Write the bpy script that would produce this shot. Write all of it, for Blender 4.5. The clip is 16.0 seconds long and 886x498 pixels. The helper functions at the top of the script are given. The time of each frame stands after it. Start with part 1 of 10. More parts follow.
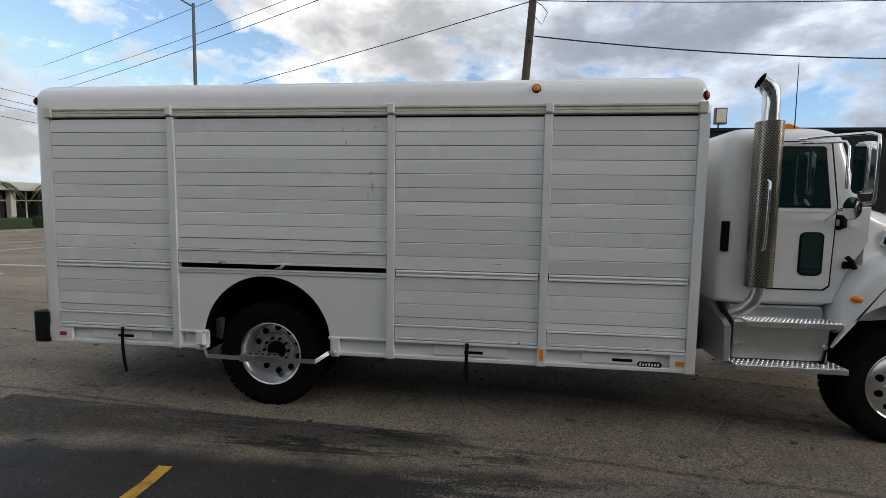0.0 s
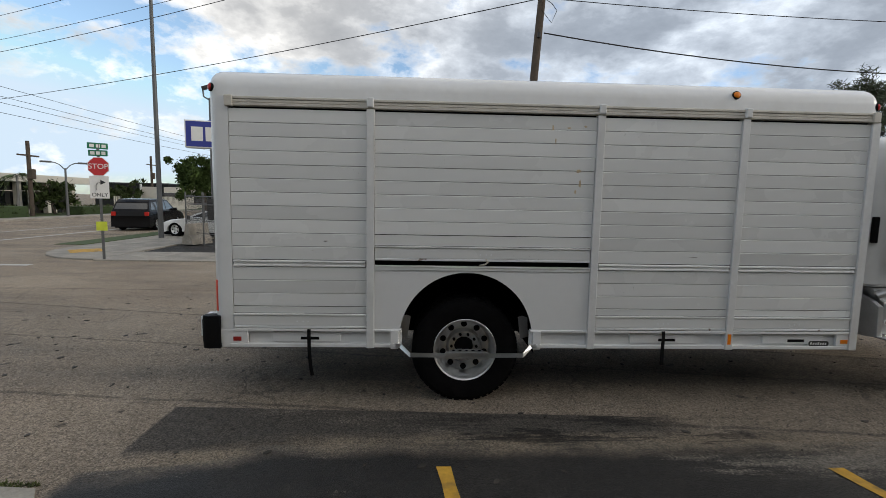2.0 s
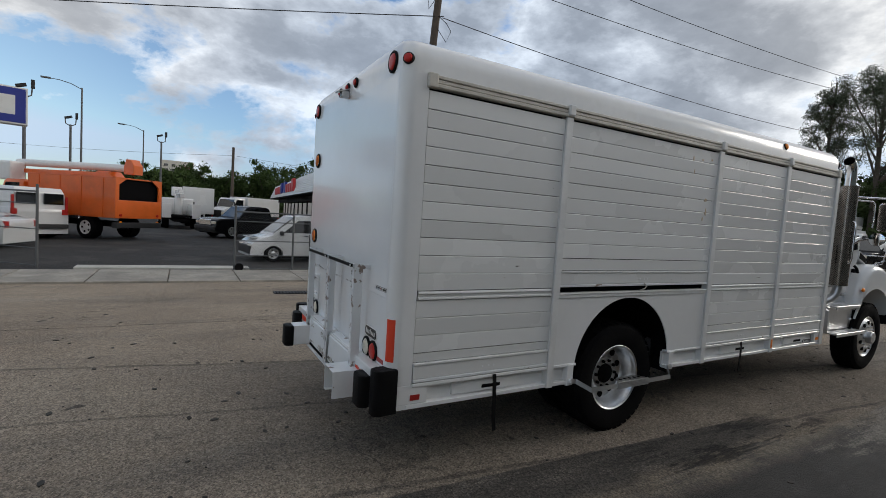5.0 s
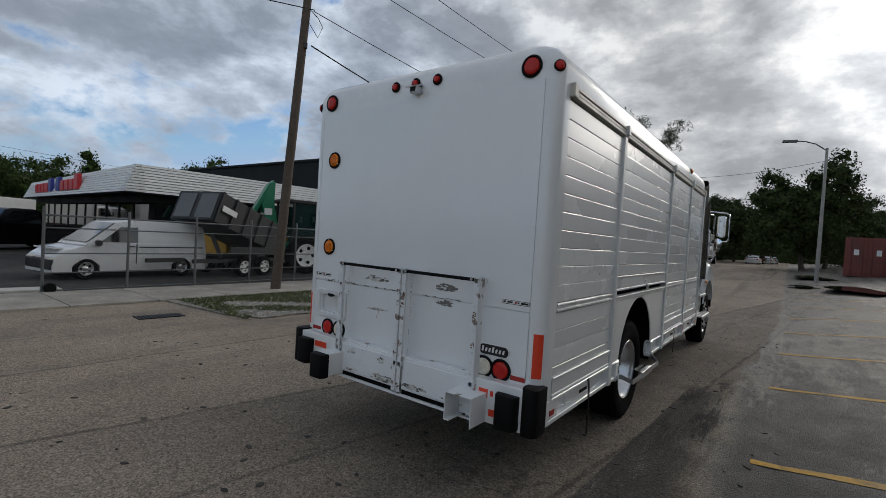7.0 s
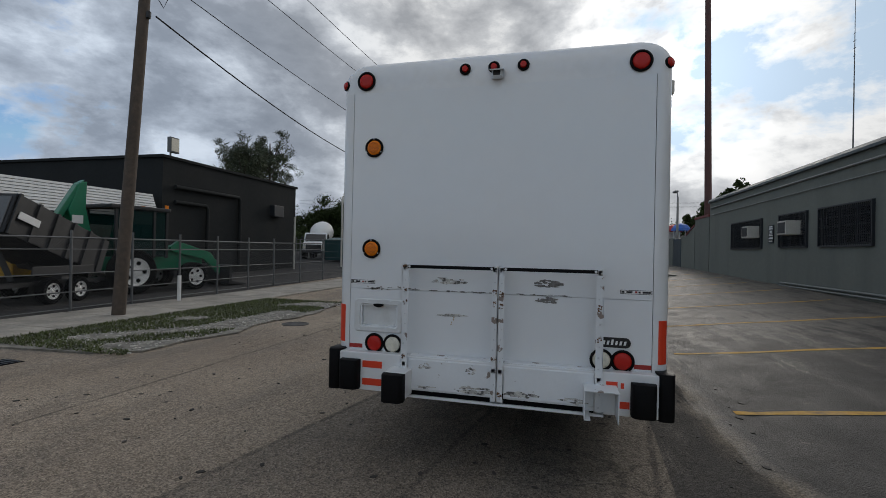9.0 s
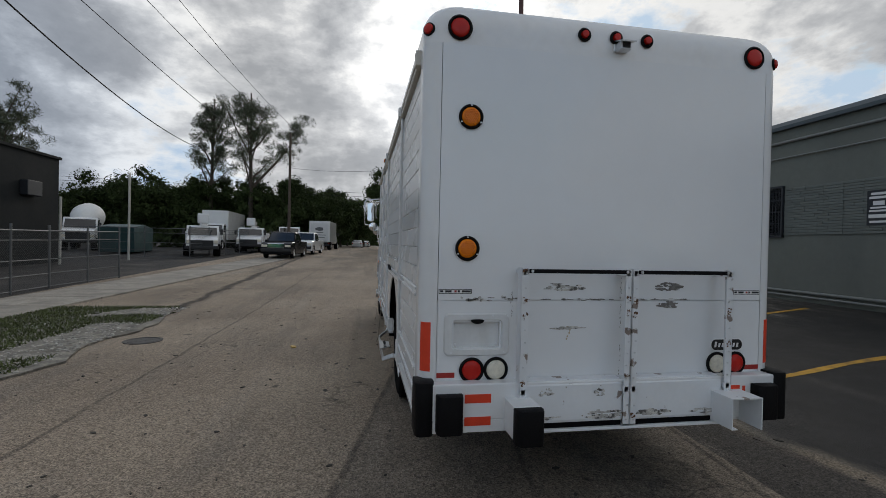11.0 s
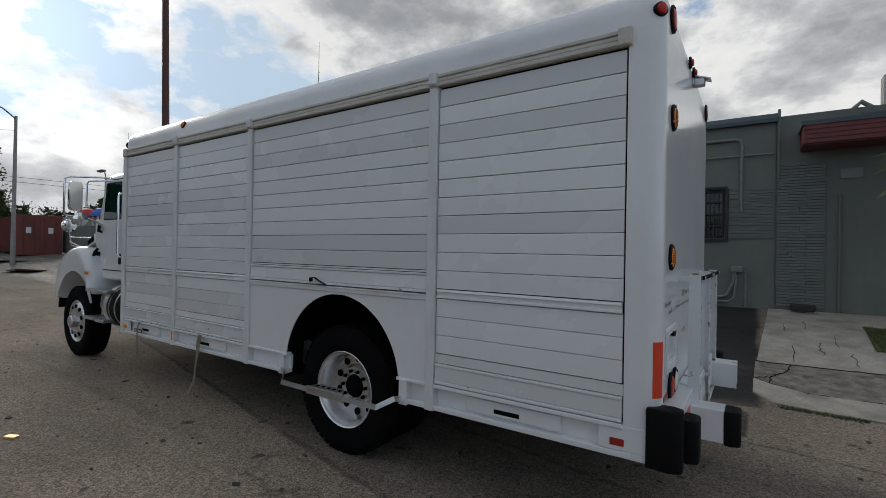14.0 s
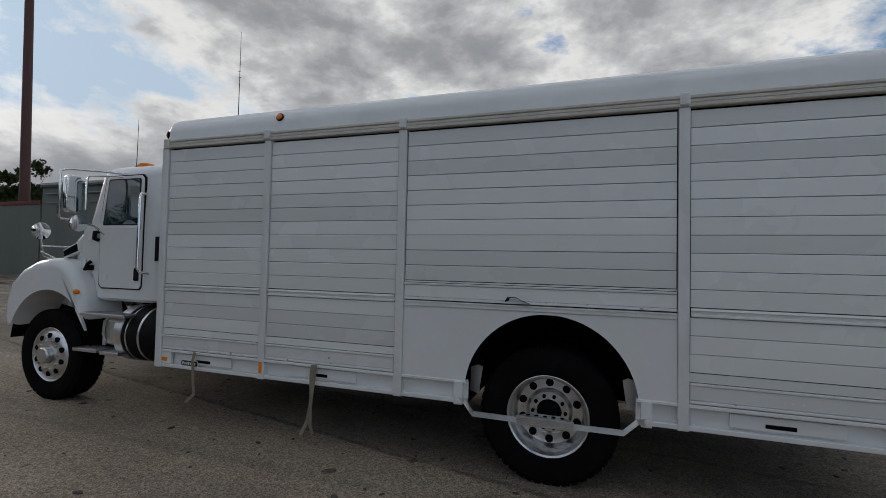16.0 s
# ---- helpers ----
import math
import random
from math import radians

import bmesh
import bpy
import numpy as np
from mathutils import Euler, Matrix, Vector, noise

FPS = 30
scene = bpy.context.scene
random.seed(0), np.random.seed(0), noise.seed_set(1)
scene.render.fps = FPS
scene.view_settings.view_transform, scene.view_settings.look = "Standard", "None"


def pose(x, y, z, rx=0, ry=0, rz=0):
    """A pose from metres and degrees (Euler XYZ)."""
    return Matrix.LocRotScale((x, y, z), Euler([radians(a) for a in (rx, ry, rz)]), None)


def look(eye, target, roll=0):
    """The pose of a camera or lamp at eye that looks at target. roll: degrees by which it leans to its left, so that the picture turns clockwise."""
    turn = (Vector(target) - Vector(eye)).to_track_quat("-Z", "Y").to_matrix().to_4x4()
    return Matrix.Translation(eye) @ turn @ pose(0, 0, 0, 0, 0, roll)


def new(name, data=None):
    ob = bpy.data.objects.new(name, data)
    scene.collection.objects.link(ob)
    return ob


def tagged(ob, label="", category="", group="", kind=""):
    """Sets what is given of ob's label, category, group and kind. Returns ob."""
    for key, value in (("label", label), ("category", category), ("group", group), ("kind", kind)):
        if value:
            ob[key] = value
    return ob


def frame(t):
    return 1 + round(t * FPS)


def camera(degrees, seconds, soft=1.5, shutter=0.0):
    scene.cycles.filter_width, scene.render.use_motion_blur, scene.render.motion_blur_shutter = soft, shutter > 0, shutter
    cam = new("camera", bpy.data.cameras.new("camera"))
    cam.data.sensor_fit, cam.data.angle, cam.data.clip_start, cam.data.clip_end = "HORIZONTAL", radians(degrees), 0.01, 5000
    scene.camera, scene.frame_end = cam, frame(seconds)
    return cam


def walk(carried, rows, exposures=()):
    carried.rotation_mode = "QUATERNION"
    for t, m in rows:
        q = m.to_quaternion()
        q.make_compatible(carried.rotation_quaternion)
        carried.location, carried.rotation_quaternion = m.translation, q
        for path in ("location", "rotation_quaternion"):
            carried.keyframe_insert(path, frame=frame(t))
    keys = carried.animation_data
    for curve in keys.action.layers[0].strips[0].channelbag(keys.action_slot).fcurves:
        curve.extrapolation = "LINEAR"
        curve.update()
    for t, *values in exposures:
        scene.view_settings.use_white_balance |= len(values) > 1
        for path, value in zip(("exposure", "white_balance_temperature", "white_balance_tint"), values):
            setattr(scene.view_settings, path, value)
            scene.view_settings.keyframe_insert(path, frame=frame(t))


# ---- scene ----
cam = camera(87.4, 16.0, soft=0.6)
PATH = [
    (0, (4.424, -5.241, 1.909), (4.202, -3.260, 1.738), 0.89),
    (0.5, (3.765, -5.303, 1.890), (3.605, -3.317, 1.722), 1.03),
    (1, (3.145, -5.334, 1.857), (3.051, -3.344, 1.688), 1.10),
    (1.5, (2.497, -5.358, 1.893), (2.485, -3.367, 1.705), 1.08),
    (2, (1.898, -5.424, 1.929), (1.985, -3.437, 1.720), 1.06),
    (2.5, (1.346, -5.332, 1.866), (1.504, -3.349, 1.659), 1.14),
    (3, (0.701, -5.211, 1.872), (1.001, -3.243, 1.681), 0.92),
    (3.2, (0.458, -5.153, 1.885), (0.816, -3.195, 1.695), 0.95),
    (3.7, (-0.108, -4.916, 1.904), (0.420, -2.995, 1.731), 1.41),
    (4.25, (-0.629, -4.551, 1.899), (0.091, -2.692, 1.744), 2.39),
    (4.8, (-1.071, -4.125, 1.868), (-0.159, -2.350, 1.732), 3.38),
    (5.3, (-1.428, -3.724, 1.822), (-0.348, -2.045, 1.703), 3.87),
    (5.5, (-1.591, -3.562, 1.772), (-0.447, -1.926, 1.659), 3.71),
    (6, (-1.924, -3.186, 1.754), (-0.617, -1.675, 1.661), 3.68),
    (6.5, (-2.288, -2.747, 1.756), (-0.832, -1.378, 1.682), 3.88),
    (7, (-2.730, -2.396, 1.749), (-1.128, -1.199, 1.700), 3.63),
    (7.5, (-2.984, -1.933, 1.712), (-1.261, -0.920, 1.663), 3.28),
    (8, (-3.202, -1.468, 1.652), (-1.384, -0.636, 1.614), 2.83),
    (8.2, (-3.274, -1.289, 1.648), (-1.430, -0.514, 1.619), 2.58),
    (8.7, (-3.318, -0.796, 1.613), (-1.411, -0.193, 1.606), 1.74),
    (9.25, (-3.267, -0.243, 1.595), (-1.309, 0.168, 1.617), 0.82),
    (9.8, (-3.137, 0.319, 1.595), (-1.148, 0.524, 1.633), 0.26),
    (10.3, (-2.977, 0.833, 1.606), (-0.977, 0.833, 1.634), 0.35),
    (10.5, (-2.890, 1.013, 1.608), (-0.891, 0.945, 1.608), 0.74),
    (11, (-2.665, 1.527, 1.626), (-0.695, 1.181, 1.606), 1.23),
    (11.5, (-2.277, 1.915, 1.592), (-0.387, 1.261, 1.563), 1.25),
    (12, (-1.883, 2.315, 1.618), (-0.122, 1.367, 1.596), 1.07),
    (12.5, (-1.555, 2.667, 1.655), (0.037, 1.457, 1.646), 0.98),
    (13, (-1.194, 3.040, 1.659), (0.237, 1.643, 1.645), 1.31),
    (13.5, (-0.867, 3.476, 1.634), (0.402, 1.931, 1.628), 1.30),
    (14, (-0.391, 3.742, 1.614), (0.728, 2.084, 1.625), 1.04),
    (14.5, (0.161, 4.068, 1.597), (1.196, 2.358, 1.631), 1.03),
    (15, (0.721, 4.355, 1.622), (1.646, 2.583, 1.669), 1.23),
    (15.5, (1.339, 4.509, 1.647), (2.124, 2.671, 1.705), 1.44),
    (16, (1.948, 4.670, 1.622), (2.594, 2.778, 1.686), 1.25),
]
walk(cam, [(t, look(eye, target, roll)) for t, eye, target, roll in PATH],
     exposures=[(0.0, 0.35, 6750, 10), (3.0, 0.38, 6900, 10), (5.5, 0.10, 6550, 10), (8.0, -0.16, 6500, 10), (11.0, -0.06, 6600, 10), (13.0, -0.04, 6550, 10), (16.0, -0.18, 6600, 10)])

# ---- light: low sun behind broken cloud, bright evening sky ----
SUN_AZ, SUN_EL = radians(-11), radians(19)          # azimuth from +x towards +y
SUN_DIR = Vector((math.cos(SUN_AZ) * math.cos(SUN_EL), math.sin(SUN_AZ) * math.cos(SUN_EL), math.sin(SUN_EL)))


SKY_SHIFT = (2.6, 0.9, 4.4)


def make_world():
    w = bpy.data.worlds.new("evening_sky")
    scene.world = w
    w.use_nodes = True
    nt = w.node_tree
    nt.nodes.clear()
    N, L = nt.nodes.new, nt.links.new
    out, bg = N("ShaderNodeOutputWorld"), N("ShaderNodeBackground")
    bg.inputs["Strength"].default_value = 0.1
    L(bg.outputs[0], out.inputs[0])
    sky = N("ShaderNodeTexSky")
    sky.sky_type, sky.sun_disc = "NISHITA", False
    sky.sun_elevation, sky.sun_rotation = SUN_EL, radians(90) - SUN_AZ
    sky.air_density, sky.dust_density, sky.ozone_density = 1.0, 0.6, 2.0
    tc = N("ShaderNodeTexCoord")
    sep = N("ShaderNodeSeparateXYZ")
    L(tc.outputs["Generated"], sep.inputs[0])

    def math_(op, a, b=None, clamp=False):
        n = N("ShaderNodeMath")
        n.operation, n.use_clamp = op, clamp
        for k, v in enumerate((a, b)):
            if v is None:
                continue
            if isinstance(v, (int, float)):
                n.inputs[k].default_value = v
            else:
                L(v, n.inputs[k])
        return n.outputs[0]

    # lumpy cumulus: flattened only a little towards the horizon
    squash = N("ShaderNodeVectorMath")
    squash.operation = "MULTIPLY"
    L(tc.outputs["Generated"], squash.inputs[0])
    squash.inputs[1].default_value = (1.0, 1.0, 1.9)

    def noise_(scale, detail, rough, dist, vec):
        n = N("ShaderNodeTexNoise")
        n.inputs["Scale"].default_value, n.inputs["Detail"].default_value = scale, detail
        n.inputs["Roughness"].default_value, n.inputs["Distortion"].default_value = rough, dist
        L(vec, n.inputs["Vector"])
        return n.outputs[0]

    def ramp_(fac, stops):
        r = N("ShaderNodeValToRGB")
        while len(r.color_ramp.elements) < len(stops):
            r.color_ramp.elements.new(0.5)
        for e, (p, c) in zip(r.color_ramp.elements, stops):
            e.position, e.color = p, (*c, 1) if len(c) == 3 else c
        L(fac, r.inputs[0])
        return r.outputs[0]

    shift = N("ShaderNodeVectorMath")
    shift.operation = "ADD"
    L(squash.outputs[0], shift.inputs[0])
    shift.inputs[1].default_value = SKY_SHIFT
    big = noise_(2.3, 12, 0.60, 0.10, shift.outputs[0])
    # the cover closes towards the darker side of the sky
    side = N("ShaderNodeVectorMath")
    side.operation = "DOT_PRODUCT"
    L(tc.outputs["Generated"], side.inputs[0])
    side.inputs[1].default_value = (0.62, -0.78, 0.0)
    cover = ramp_(math_("ADD", big, math_("MULTIPLY", side.outputs["Value"], 0.05)), [(0.425, (0, 0, 0)), (0.485, (1, 1, 1))])
    # thin rims are bright, thick hearts are grey
    lump = noise_(5.5, 10, 0.58, 0.15, shift.outputs[0])
    heart = math_("ADD", math_("MULTIPLY", big, 0.62), math_("MULTIPLY", lump, 0.38))
    shade = ramp_(heart, [(0.40, (10.9, 10.9, 10.8)), (0.46, (9.9, 10.0, 10.0)), (0.51, (6.5, 6.7, 6.95)), (0.57, (4.2, 4.4, 4.7)), (0.66, (3.1, 3.3, 3.6))])
    # the clouds glow towards the hidden sun
    dot = N("ShaderNodeVectorMath")
    dot.operation = "DOT_PRODUCT"
    L(tc.outputs["Generated"], dot.inputs[0])
    dot.inputs[1].default_value = SUN_DIR
    near = math_("MAXIMUM", dot.outputs["Value"], 0.0)
    glow = math_("ADD", math_("MULTIPLY", math_("POWER", near, 60.0), 0.7), math_("MULTIPLY", math_("POWER", near, 10.0), 0.06))
    # the cover thickens, and darkens, away from the clear north-west
    thick = N("ShaderNodeVectorMath")
    thick.operation = "DOT_PRODUCT"
    L(tc.outputs["Generated"], thick.inputs[0])
    thick.inputs[1].default_value = (0.50, -0.86, 0.0)
    veil = N("ShaderNodeMapRange")
    veil.inputs[1].default_value, veil.inputs[2].default_value = -0.9, 0.9
    veil.inputs[3].default_value, veil.inputs[4].default_value = 1.04, 0.82
    L(thick.outputs["Value"], veil.inputs[0])
    veil_out = veil.outputs[0]
    lit = N("ShaderNodeVectorMath")
    lit.operation = "SCALE"
    L(shade, lit.inputs[0]), L(math_("ADD", glow, veil_out), lit.inputs["Scale"])
    blue = N("ShaderNodeVectorMath")
    blue.operation = "SCALE"
    L(sky.outputs[0], blue.inputs[0])
    blue.inputs["Scale"].default_value = 1.7
    cap = N("ShaderNodeVectorMath")
    cap.operation = "MINIMUM"
    L(blue.outputs[0], cap.inputs[0])
    cap.inputs[1].default_value = (5.1, 6.45, 8.0)
    mix = N("ShaderNodeMix")
    mix.data_type = "RGBA"
    L(cover, mix.inputs[0])
    clear = N("ShaderNodeVectorMath")
    clear.operation = "SCALE"
    L(cap.outputs[0], clear.inputs[0]), L(math_("ADD", math_("MULTIPLY", glow, 0.8), 1.0), clear.inputs["Scale"])
    L(clear.outputs[0], mix.inputs["A"]), L(lit.outputs[0], mix.inputs["B"])
    # a heavy blue-grey bank stands over the yard side of the street
    bank = N("ShaderNodeVectorMath")
    bank.operation = "DOT_PRODUCT"
    L(tc.outputs["Generated"], bank.inputs[0])
    bank.inputs[1].default_value = (0.50, 0.86, 0.05)
    heavy = N("ShaderNodeMapRange")
    heavy.interpolation_type = "SMOOTHSTEP"
    heavy.inputs[1].default_value, heavy.inputs[2].default_value = 0.66, 0.98
    L(bank.outputs["Value"], heavy.inputs[0])
    dim = N("ShaderNodeMix")
    dim.data_type = "RGBA"
    L(heavy.outputs[0], dim.inputs[0])
    dim.inputs["A"].default_value, dim.inputs["B"].default_value = (1, 1, 1, 1), (0.70, 0.79, 0.92, 1)
    whole = N("ShaderNodeVectorMath")
    whole.operation = "MULTIPLY"
    L(mix.outputs["Result"], whole.inputs[0]), L(dim.outputs["Result"], whole.inputs[1])
    L(whole.outputs[0], bg.inputs[0])


make_world()
sun = new("sun", bpy.data.lights.new("sun", "SUN"))
sun.data.energy, sun.data.angle, sun.data.color = 0.7, radians(16), (1.0, 0.93, 0.84)
sun.matrix_world = look(SUN_DIR * 60, (0, 0, 0))


# ---- materials ----
MATS = {}


def mat(name, base, rough=0.5, metal=0.0, vary=0.08, scale=6.0, bump=0.0, bump_scale=60.0, dirt=None, dirt_amount=0.0,
        dirt_scale=1.2, coat=0.0, spec=0.5, island=0.0, streak=False, per_object=0.0, specks=0.0, chip=(0.52, 0.75)):
    """A painted, metal or mineral surface: base colour with grain and stains at two scales, uneven gloss and fine relief."""
    m = bpy.data.materials.new(name)
    m.use_nodes = True
    nt = m.node_tree
    N, L = nt.nodes.new, nt.links.new
    p = nt.nodes["Principled BSDF"]
    p.inputs["Metallic"].default_value = metal
    p.inputs["Specular IOR Level"].default_value = spec
    p.inputs["Coat Weight"].default_value = coat
    p.inputs["Coat Roughness"].default_value = 0.08
    tc = N("ShaderNodeTexCoord")
    pos = tc.outputs["Object"]
    if per_object or specks:          # no two pieces share the same grain
        oi0, far = N("ShaderNodeObjectInfo"), N("ShaderNodeVectorMath")
        far.operation = "MULTIPLY_ADD"
        far.inputs[1].default_value = (41.0, 23.0, 67.0)
        L(oi0.outputs["Random"], far.inputs[0]), L(pos, far.inputs[2])
        pos = far.outputs[0]
    if streak:
        mp = N("ShaderNodeMapping")
        mp.inputs["Scale"].default_value = (1, 1, 0.15)
        L(pos, mp.inputs[0])
        pos_s = mp.outputs[0]
    else:
        pos_s = pos

    def noise_(s, d, vec):
        n = N("ShaderNodeTexNoise")
        n.inputs["Scale"].default_value, n.inputs["Detail"].default_value = s, d
        L(vec, n.inputs["Vector"])
        return n.outputs[0]

    fine, broad = noise_(scale * 9, 6, pos), noise_(scale, 5, pos)

    def ramp_(fac, a, b, ca, cb):
        r = N("ShaderNodeMapRange")
        r.inputs[1].default_value, r.inputs[2].default_value = a, b
        r.inputs[3].default_value, r.inputs[4].default_value = ca, cb
        L(fac, r.inputs[0])
        return r.outputs[0]

    def mul(a, b):
        n = N("ShaderNodeMath")
        n.operation = "MULTIPLY"
        for k, v in enumerate((a, b)):
            if isinstance(v, (int, float)):
                n.inputs[k].default_value = v
            else:
                L(v, n.inputs[k])
        return n.outputs[0]

    v = mul(ramp_(broad, 0.3, 0.7, 1 - vary, 1 + vary), ramp_(fine, 0.3, 0.7, 1 - vary * 0.6, 1 + vary * 0.6))
    if per_object:
        oi = N("ShaderNodeObjectInfo")
        v = mul(v, ramp_(oi.outputs["Random"], 0, 1, 1 - per_object, 1 + per_object))
    if island:
        g = N("ShaderNodeNewGeometry")
        v = mul(v, ramp_(g.outputs["Random Per Island"], 0, 1, 1 - island, 1 + island))
    col = N("ShaderNodeVectorMath")
    col.operation = "SCALE"
    col.inputs[0].default_value = base
    L(v, col.inputs["Scale"])
    colour = col.outputs[0]
    if dirt:
        mask = mul(ramp_(noise_(dirt_scale, 8, pos_s), chip[0], chip[1], 0, 1), dirt_amount)
        mx = N("ShaderNodeMix")
        mx.data_type = "RGBA"
        L(mask, mx.inputs[0]), L(colour, mx.inputs["A"])
        mx.inputs["B"].default_value = (*dirt, 1)
        colour = mx.outputs["Result"]
    if specks:
        cl = mul(ramp_(noise_(1.7, 3, pos), 0.56, 0.68, 0, 1), ramp_(noise_(48, 2, pos), 0.725, 0.75, 0, 1))
        mx = N("ShaderNodeMix")
        mx.data_type = "RGBA"
        L(mul(cl, specks), mx.inputs[0]), L(colour, mx.inputs["A"])
        mx.inputs["B"].default_value = (0.13, 0.12, 0.11, 1)
        colour = mx.outputs["Result"]
    L(colour, p.inputs["Base Color"])
    L(ramp_(broad, 0.3, 0.7, max(0.02, rough * 0.85), min(1, rough * 1.15)), p.inputs["Roughness"])
    if bump:
        b = N("ShaderNodeBump")
        b.inputs["Strength"].default_value, b.inputs["Distance"].default_value = min(1, bump), 0.01
        L(noise_(bump_scale, 6, pos), b.inputs["Height"])
        L(b.outputs[0], p.inputs["Normal"])
    MATS[name] = m
    return m


def glass(name, colour, rough=0.03, alpha=1.0):
    m = bpy.data.materials.new(name)
    m.use_nodes = True
    p = m.node_tree.nodes["Principled BSDF"]
    p.inputs["Base Color"].default_value = (*colour, 1)
    p.inputs["Roughness"].default_value = rough
    p.inputs["Specular IOR Level"].default_value = 0.8
    p.inputs["Alpha"].default_value = alpha
    p.inputs["Coat Weight"].default_value = 0.6
    p.inputs["Coat Roughness"].default_value = 0.02
    return m


M_PAINT = mat("white_truck_paint", (0.745, 0.75, 0.748), 0.23, vary=0.02, scale=1.5, coat=0.35, bump=0.03, bump_scale=6, dirt=(0.52, 0.51, 0.47), dirt_amount=0.10, dirt_scale=2.0)
M_REAR = mat("white_rear_paint", (0.765, 0.778, 0.787), 0.22, vary=0.015, scale=0.8, coat=0.4, dirt=(0.6, 0.6, 0.58), dirt_amount=0.08, dirt_scale=1.1)
M_SLAT = mat("white_slat_paint", (0.700, 0.704, 0.694), 0.26, vary=0.012, scale=0.9, bump=0.010, bump_scale=1.6, per_object=0.10, specks=0.6)
M_POST = mat("white_post_paint", (0.68, 0.685, 0.68), 0.42, vary=0.05, scale=4, dirt=(0.42, 0.39, 0.33), dirt_amount=0.35, dirt_scale=6, streak=True)
M_WORN = mat("worn_white_steel", (0.72, 0.735, 0.745), 0.38, vary=0.025, scale=5, dirt=(0.16, 0.10, 0.065), dirt_amount=0.85, dirt_scale=11, chip=(0.645, 0.675))
M_RAIL = mat("aged_rail", (0.56, 0.53, 0.47), 0.5, vary=0.08, scale=6, dirt=(0.3, 0.27, 0.22), dirt_amount=0.3, dirt_scale=7)
M_ROOF = mat("white_roof_skin", (0.78, 0.785, 0.785), 0.23, vary=0.03, scale=2, coat=0.3, dirt=(0.45, 0.42, 0.35), dirt_amount=0.18, dirt_scale=4)
# near-black for dark parts; also paints the shade inside housings, holes and gaps
M_DARK = mat("dark_parts_and_gap_shade", (0.004, 0.004, 0.0045), 0.9, spec=0.08, vary=0.3, scale=5)
M_BLACK = mat("black_rubber", (0.005, 0.005, 0.0055), 0.6, spec=0.12, vary=0.25, scale=8, bump=0.25, bump_scale=80)
M_TYRE = mat("tyre_rubber", (0.0055, 0.0055, 0.006), 0.85, spec=0.05, vary=0.3, scale=10, bump=0.3, bump_scale=50, dirt=(0.018, 0.017, 0.016), dirt_amount=0.3, dirt_scale=6)
M_ALU = mat("polished_aluminium", (0.74, 0.745, 0.75), 0.33, 1.0, vary=0.06, scale=6, dirt=(0.35, 0.34, 0.33), dirt_amount=0.4, dirt_scale=9)
M_BRUSHED = mat("brushed_aluminium", (0.62, 0.63, 0.64), 0.38, 1.0, vary=0.07, scale=5, bump=0.05, bump_scale=120)
M_CHROME = mat("chrome", (0.83, 0.83, 0.84), 0.08, 1.0, vary=0.03, scale=5)
M_RED = mat("red_lens", (0.46, 0.014, 0.008), 0.35, vary=0.08, scale=30, coat=0.1, spec=0.3, bump=0.15, bump_scale=150)
M_AMBER = mat("amber_lens", (0.86, 0.23, 0.008), 0.35, vary=0.08, scale=30, coat=0.1, spec=0.3, bump=0.15, bump_scale=150)
M_AMBERD = mat("amber_prism", (0.50, 0.10, 0.004), 0.4, vary=0.1, scale=30, spec=0.3)
M_CLEAR = mat("aged_white_lens", (0.72, 0.67, 0.55), 0.3, vary=0.12, scale=30, coat=0.4, bump=0.2, bump_scale=120)
M_TAPE = mat("orange_red_tape", (0.70, 0.050, 0.014), 0.45, vary=0.06, scale=20)
M_TAPER = mat("dark_red_tape", (0.33, 0.02, 0.015), 0.4, vary=0.08, scale=20)
M_TINT = glass("tinted_window", (0.004, 0.022, 0.020), 0.03)
M_STRAP = mat("tan_webbing", (0.20, 0.17, 0.13), 0.9, vary=0.2, scale=20)
M_MARK = mat("worn_scuff", (0.47, 0.455, 0.42), 0.6, vary=0.45, scale=22, dirt=(0.07, 0.065, 0.06), dirt_amount=0.9, dirt_scale=34, chip=(0.52, 0.58))
M_CHIP = mat("bare_dark_chips", (0.16, 0.15, 0.14), 0.6, vary=0.4, scale=40)
M_RUST = mat("rusty_chips", (0.13, 0.065, 0.035), 0.8, vary=0.4, scale=60)
M_STAIN = mat("rust_stain", (0.50, 0.40, 0.27), 0.5, vary=0.2, scale=20)
M_MIRROR = mat("mirror_glass", (0.85, 0.87, 0.88), 0.02, 1.0, vary=0.01)
M_PLATE = mat("black_name_plate", (0.012, 0.012, 0.013), 0.3, vary=0.1)
M_LETTER = mat("plate_lettering", (0.75, 0.75, 0.74), 0.4, vary=0.05)


# ---- mesh helpers ----
def mesh_ob(name, bm, material, smooth=False):
    me = bpy.data.meshes.new(name)
    bmesh.ops.recalc_face_normals(bm, faces=bm.faces)
    bm.to_mesh(me)
    bm.free()
    if material:
        me.materials.append(material)
    if smooth:
        for poly in me.polygons:
            poly.use_smooth = True
        me.set_sharp_from_angle(angle=radians(smooth if smooth is not True else 35))
    return new(name, me)


def part(name, bm, material, parent, label="", smooth=False):
    ob = mesh_ob(name, bm, material, smooth)
    ob.parent = parent
    return tagged(ob, label)


def thing(name, label, category, m=None, group="", kind=""):
    ob = new(name)
    ob.empty_display_size = 0.2
    if m is not None:
        ob.matrix_world = m
    return tagged(ob, label, category, group, kind)


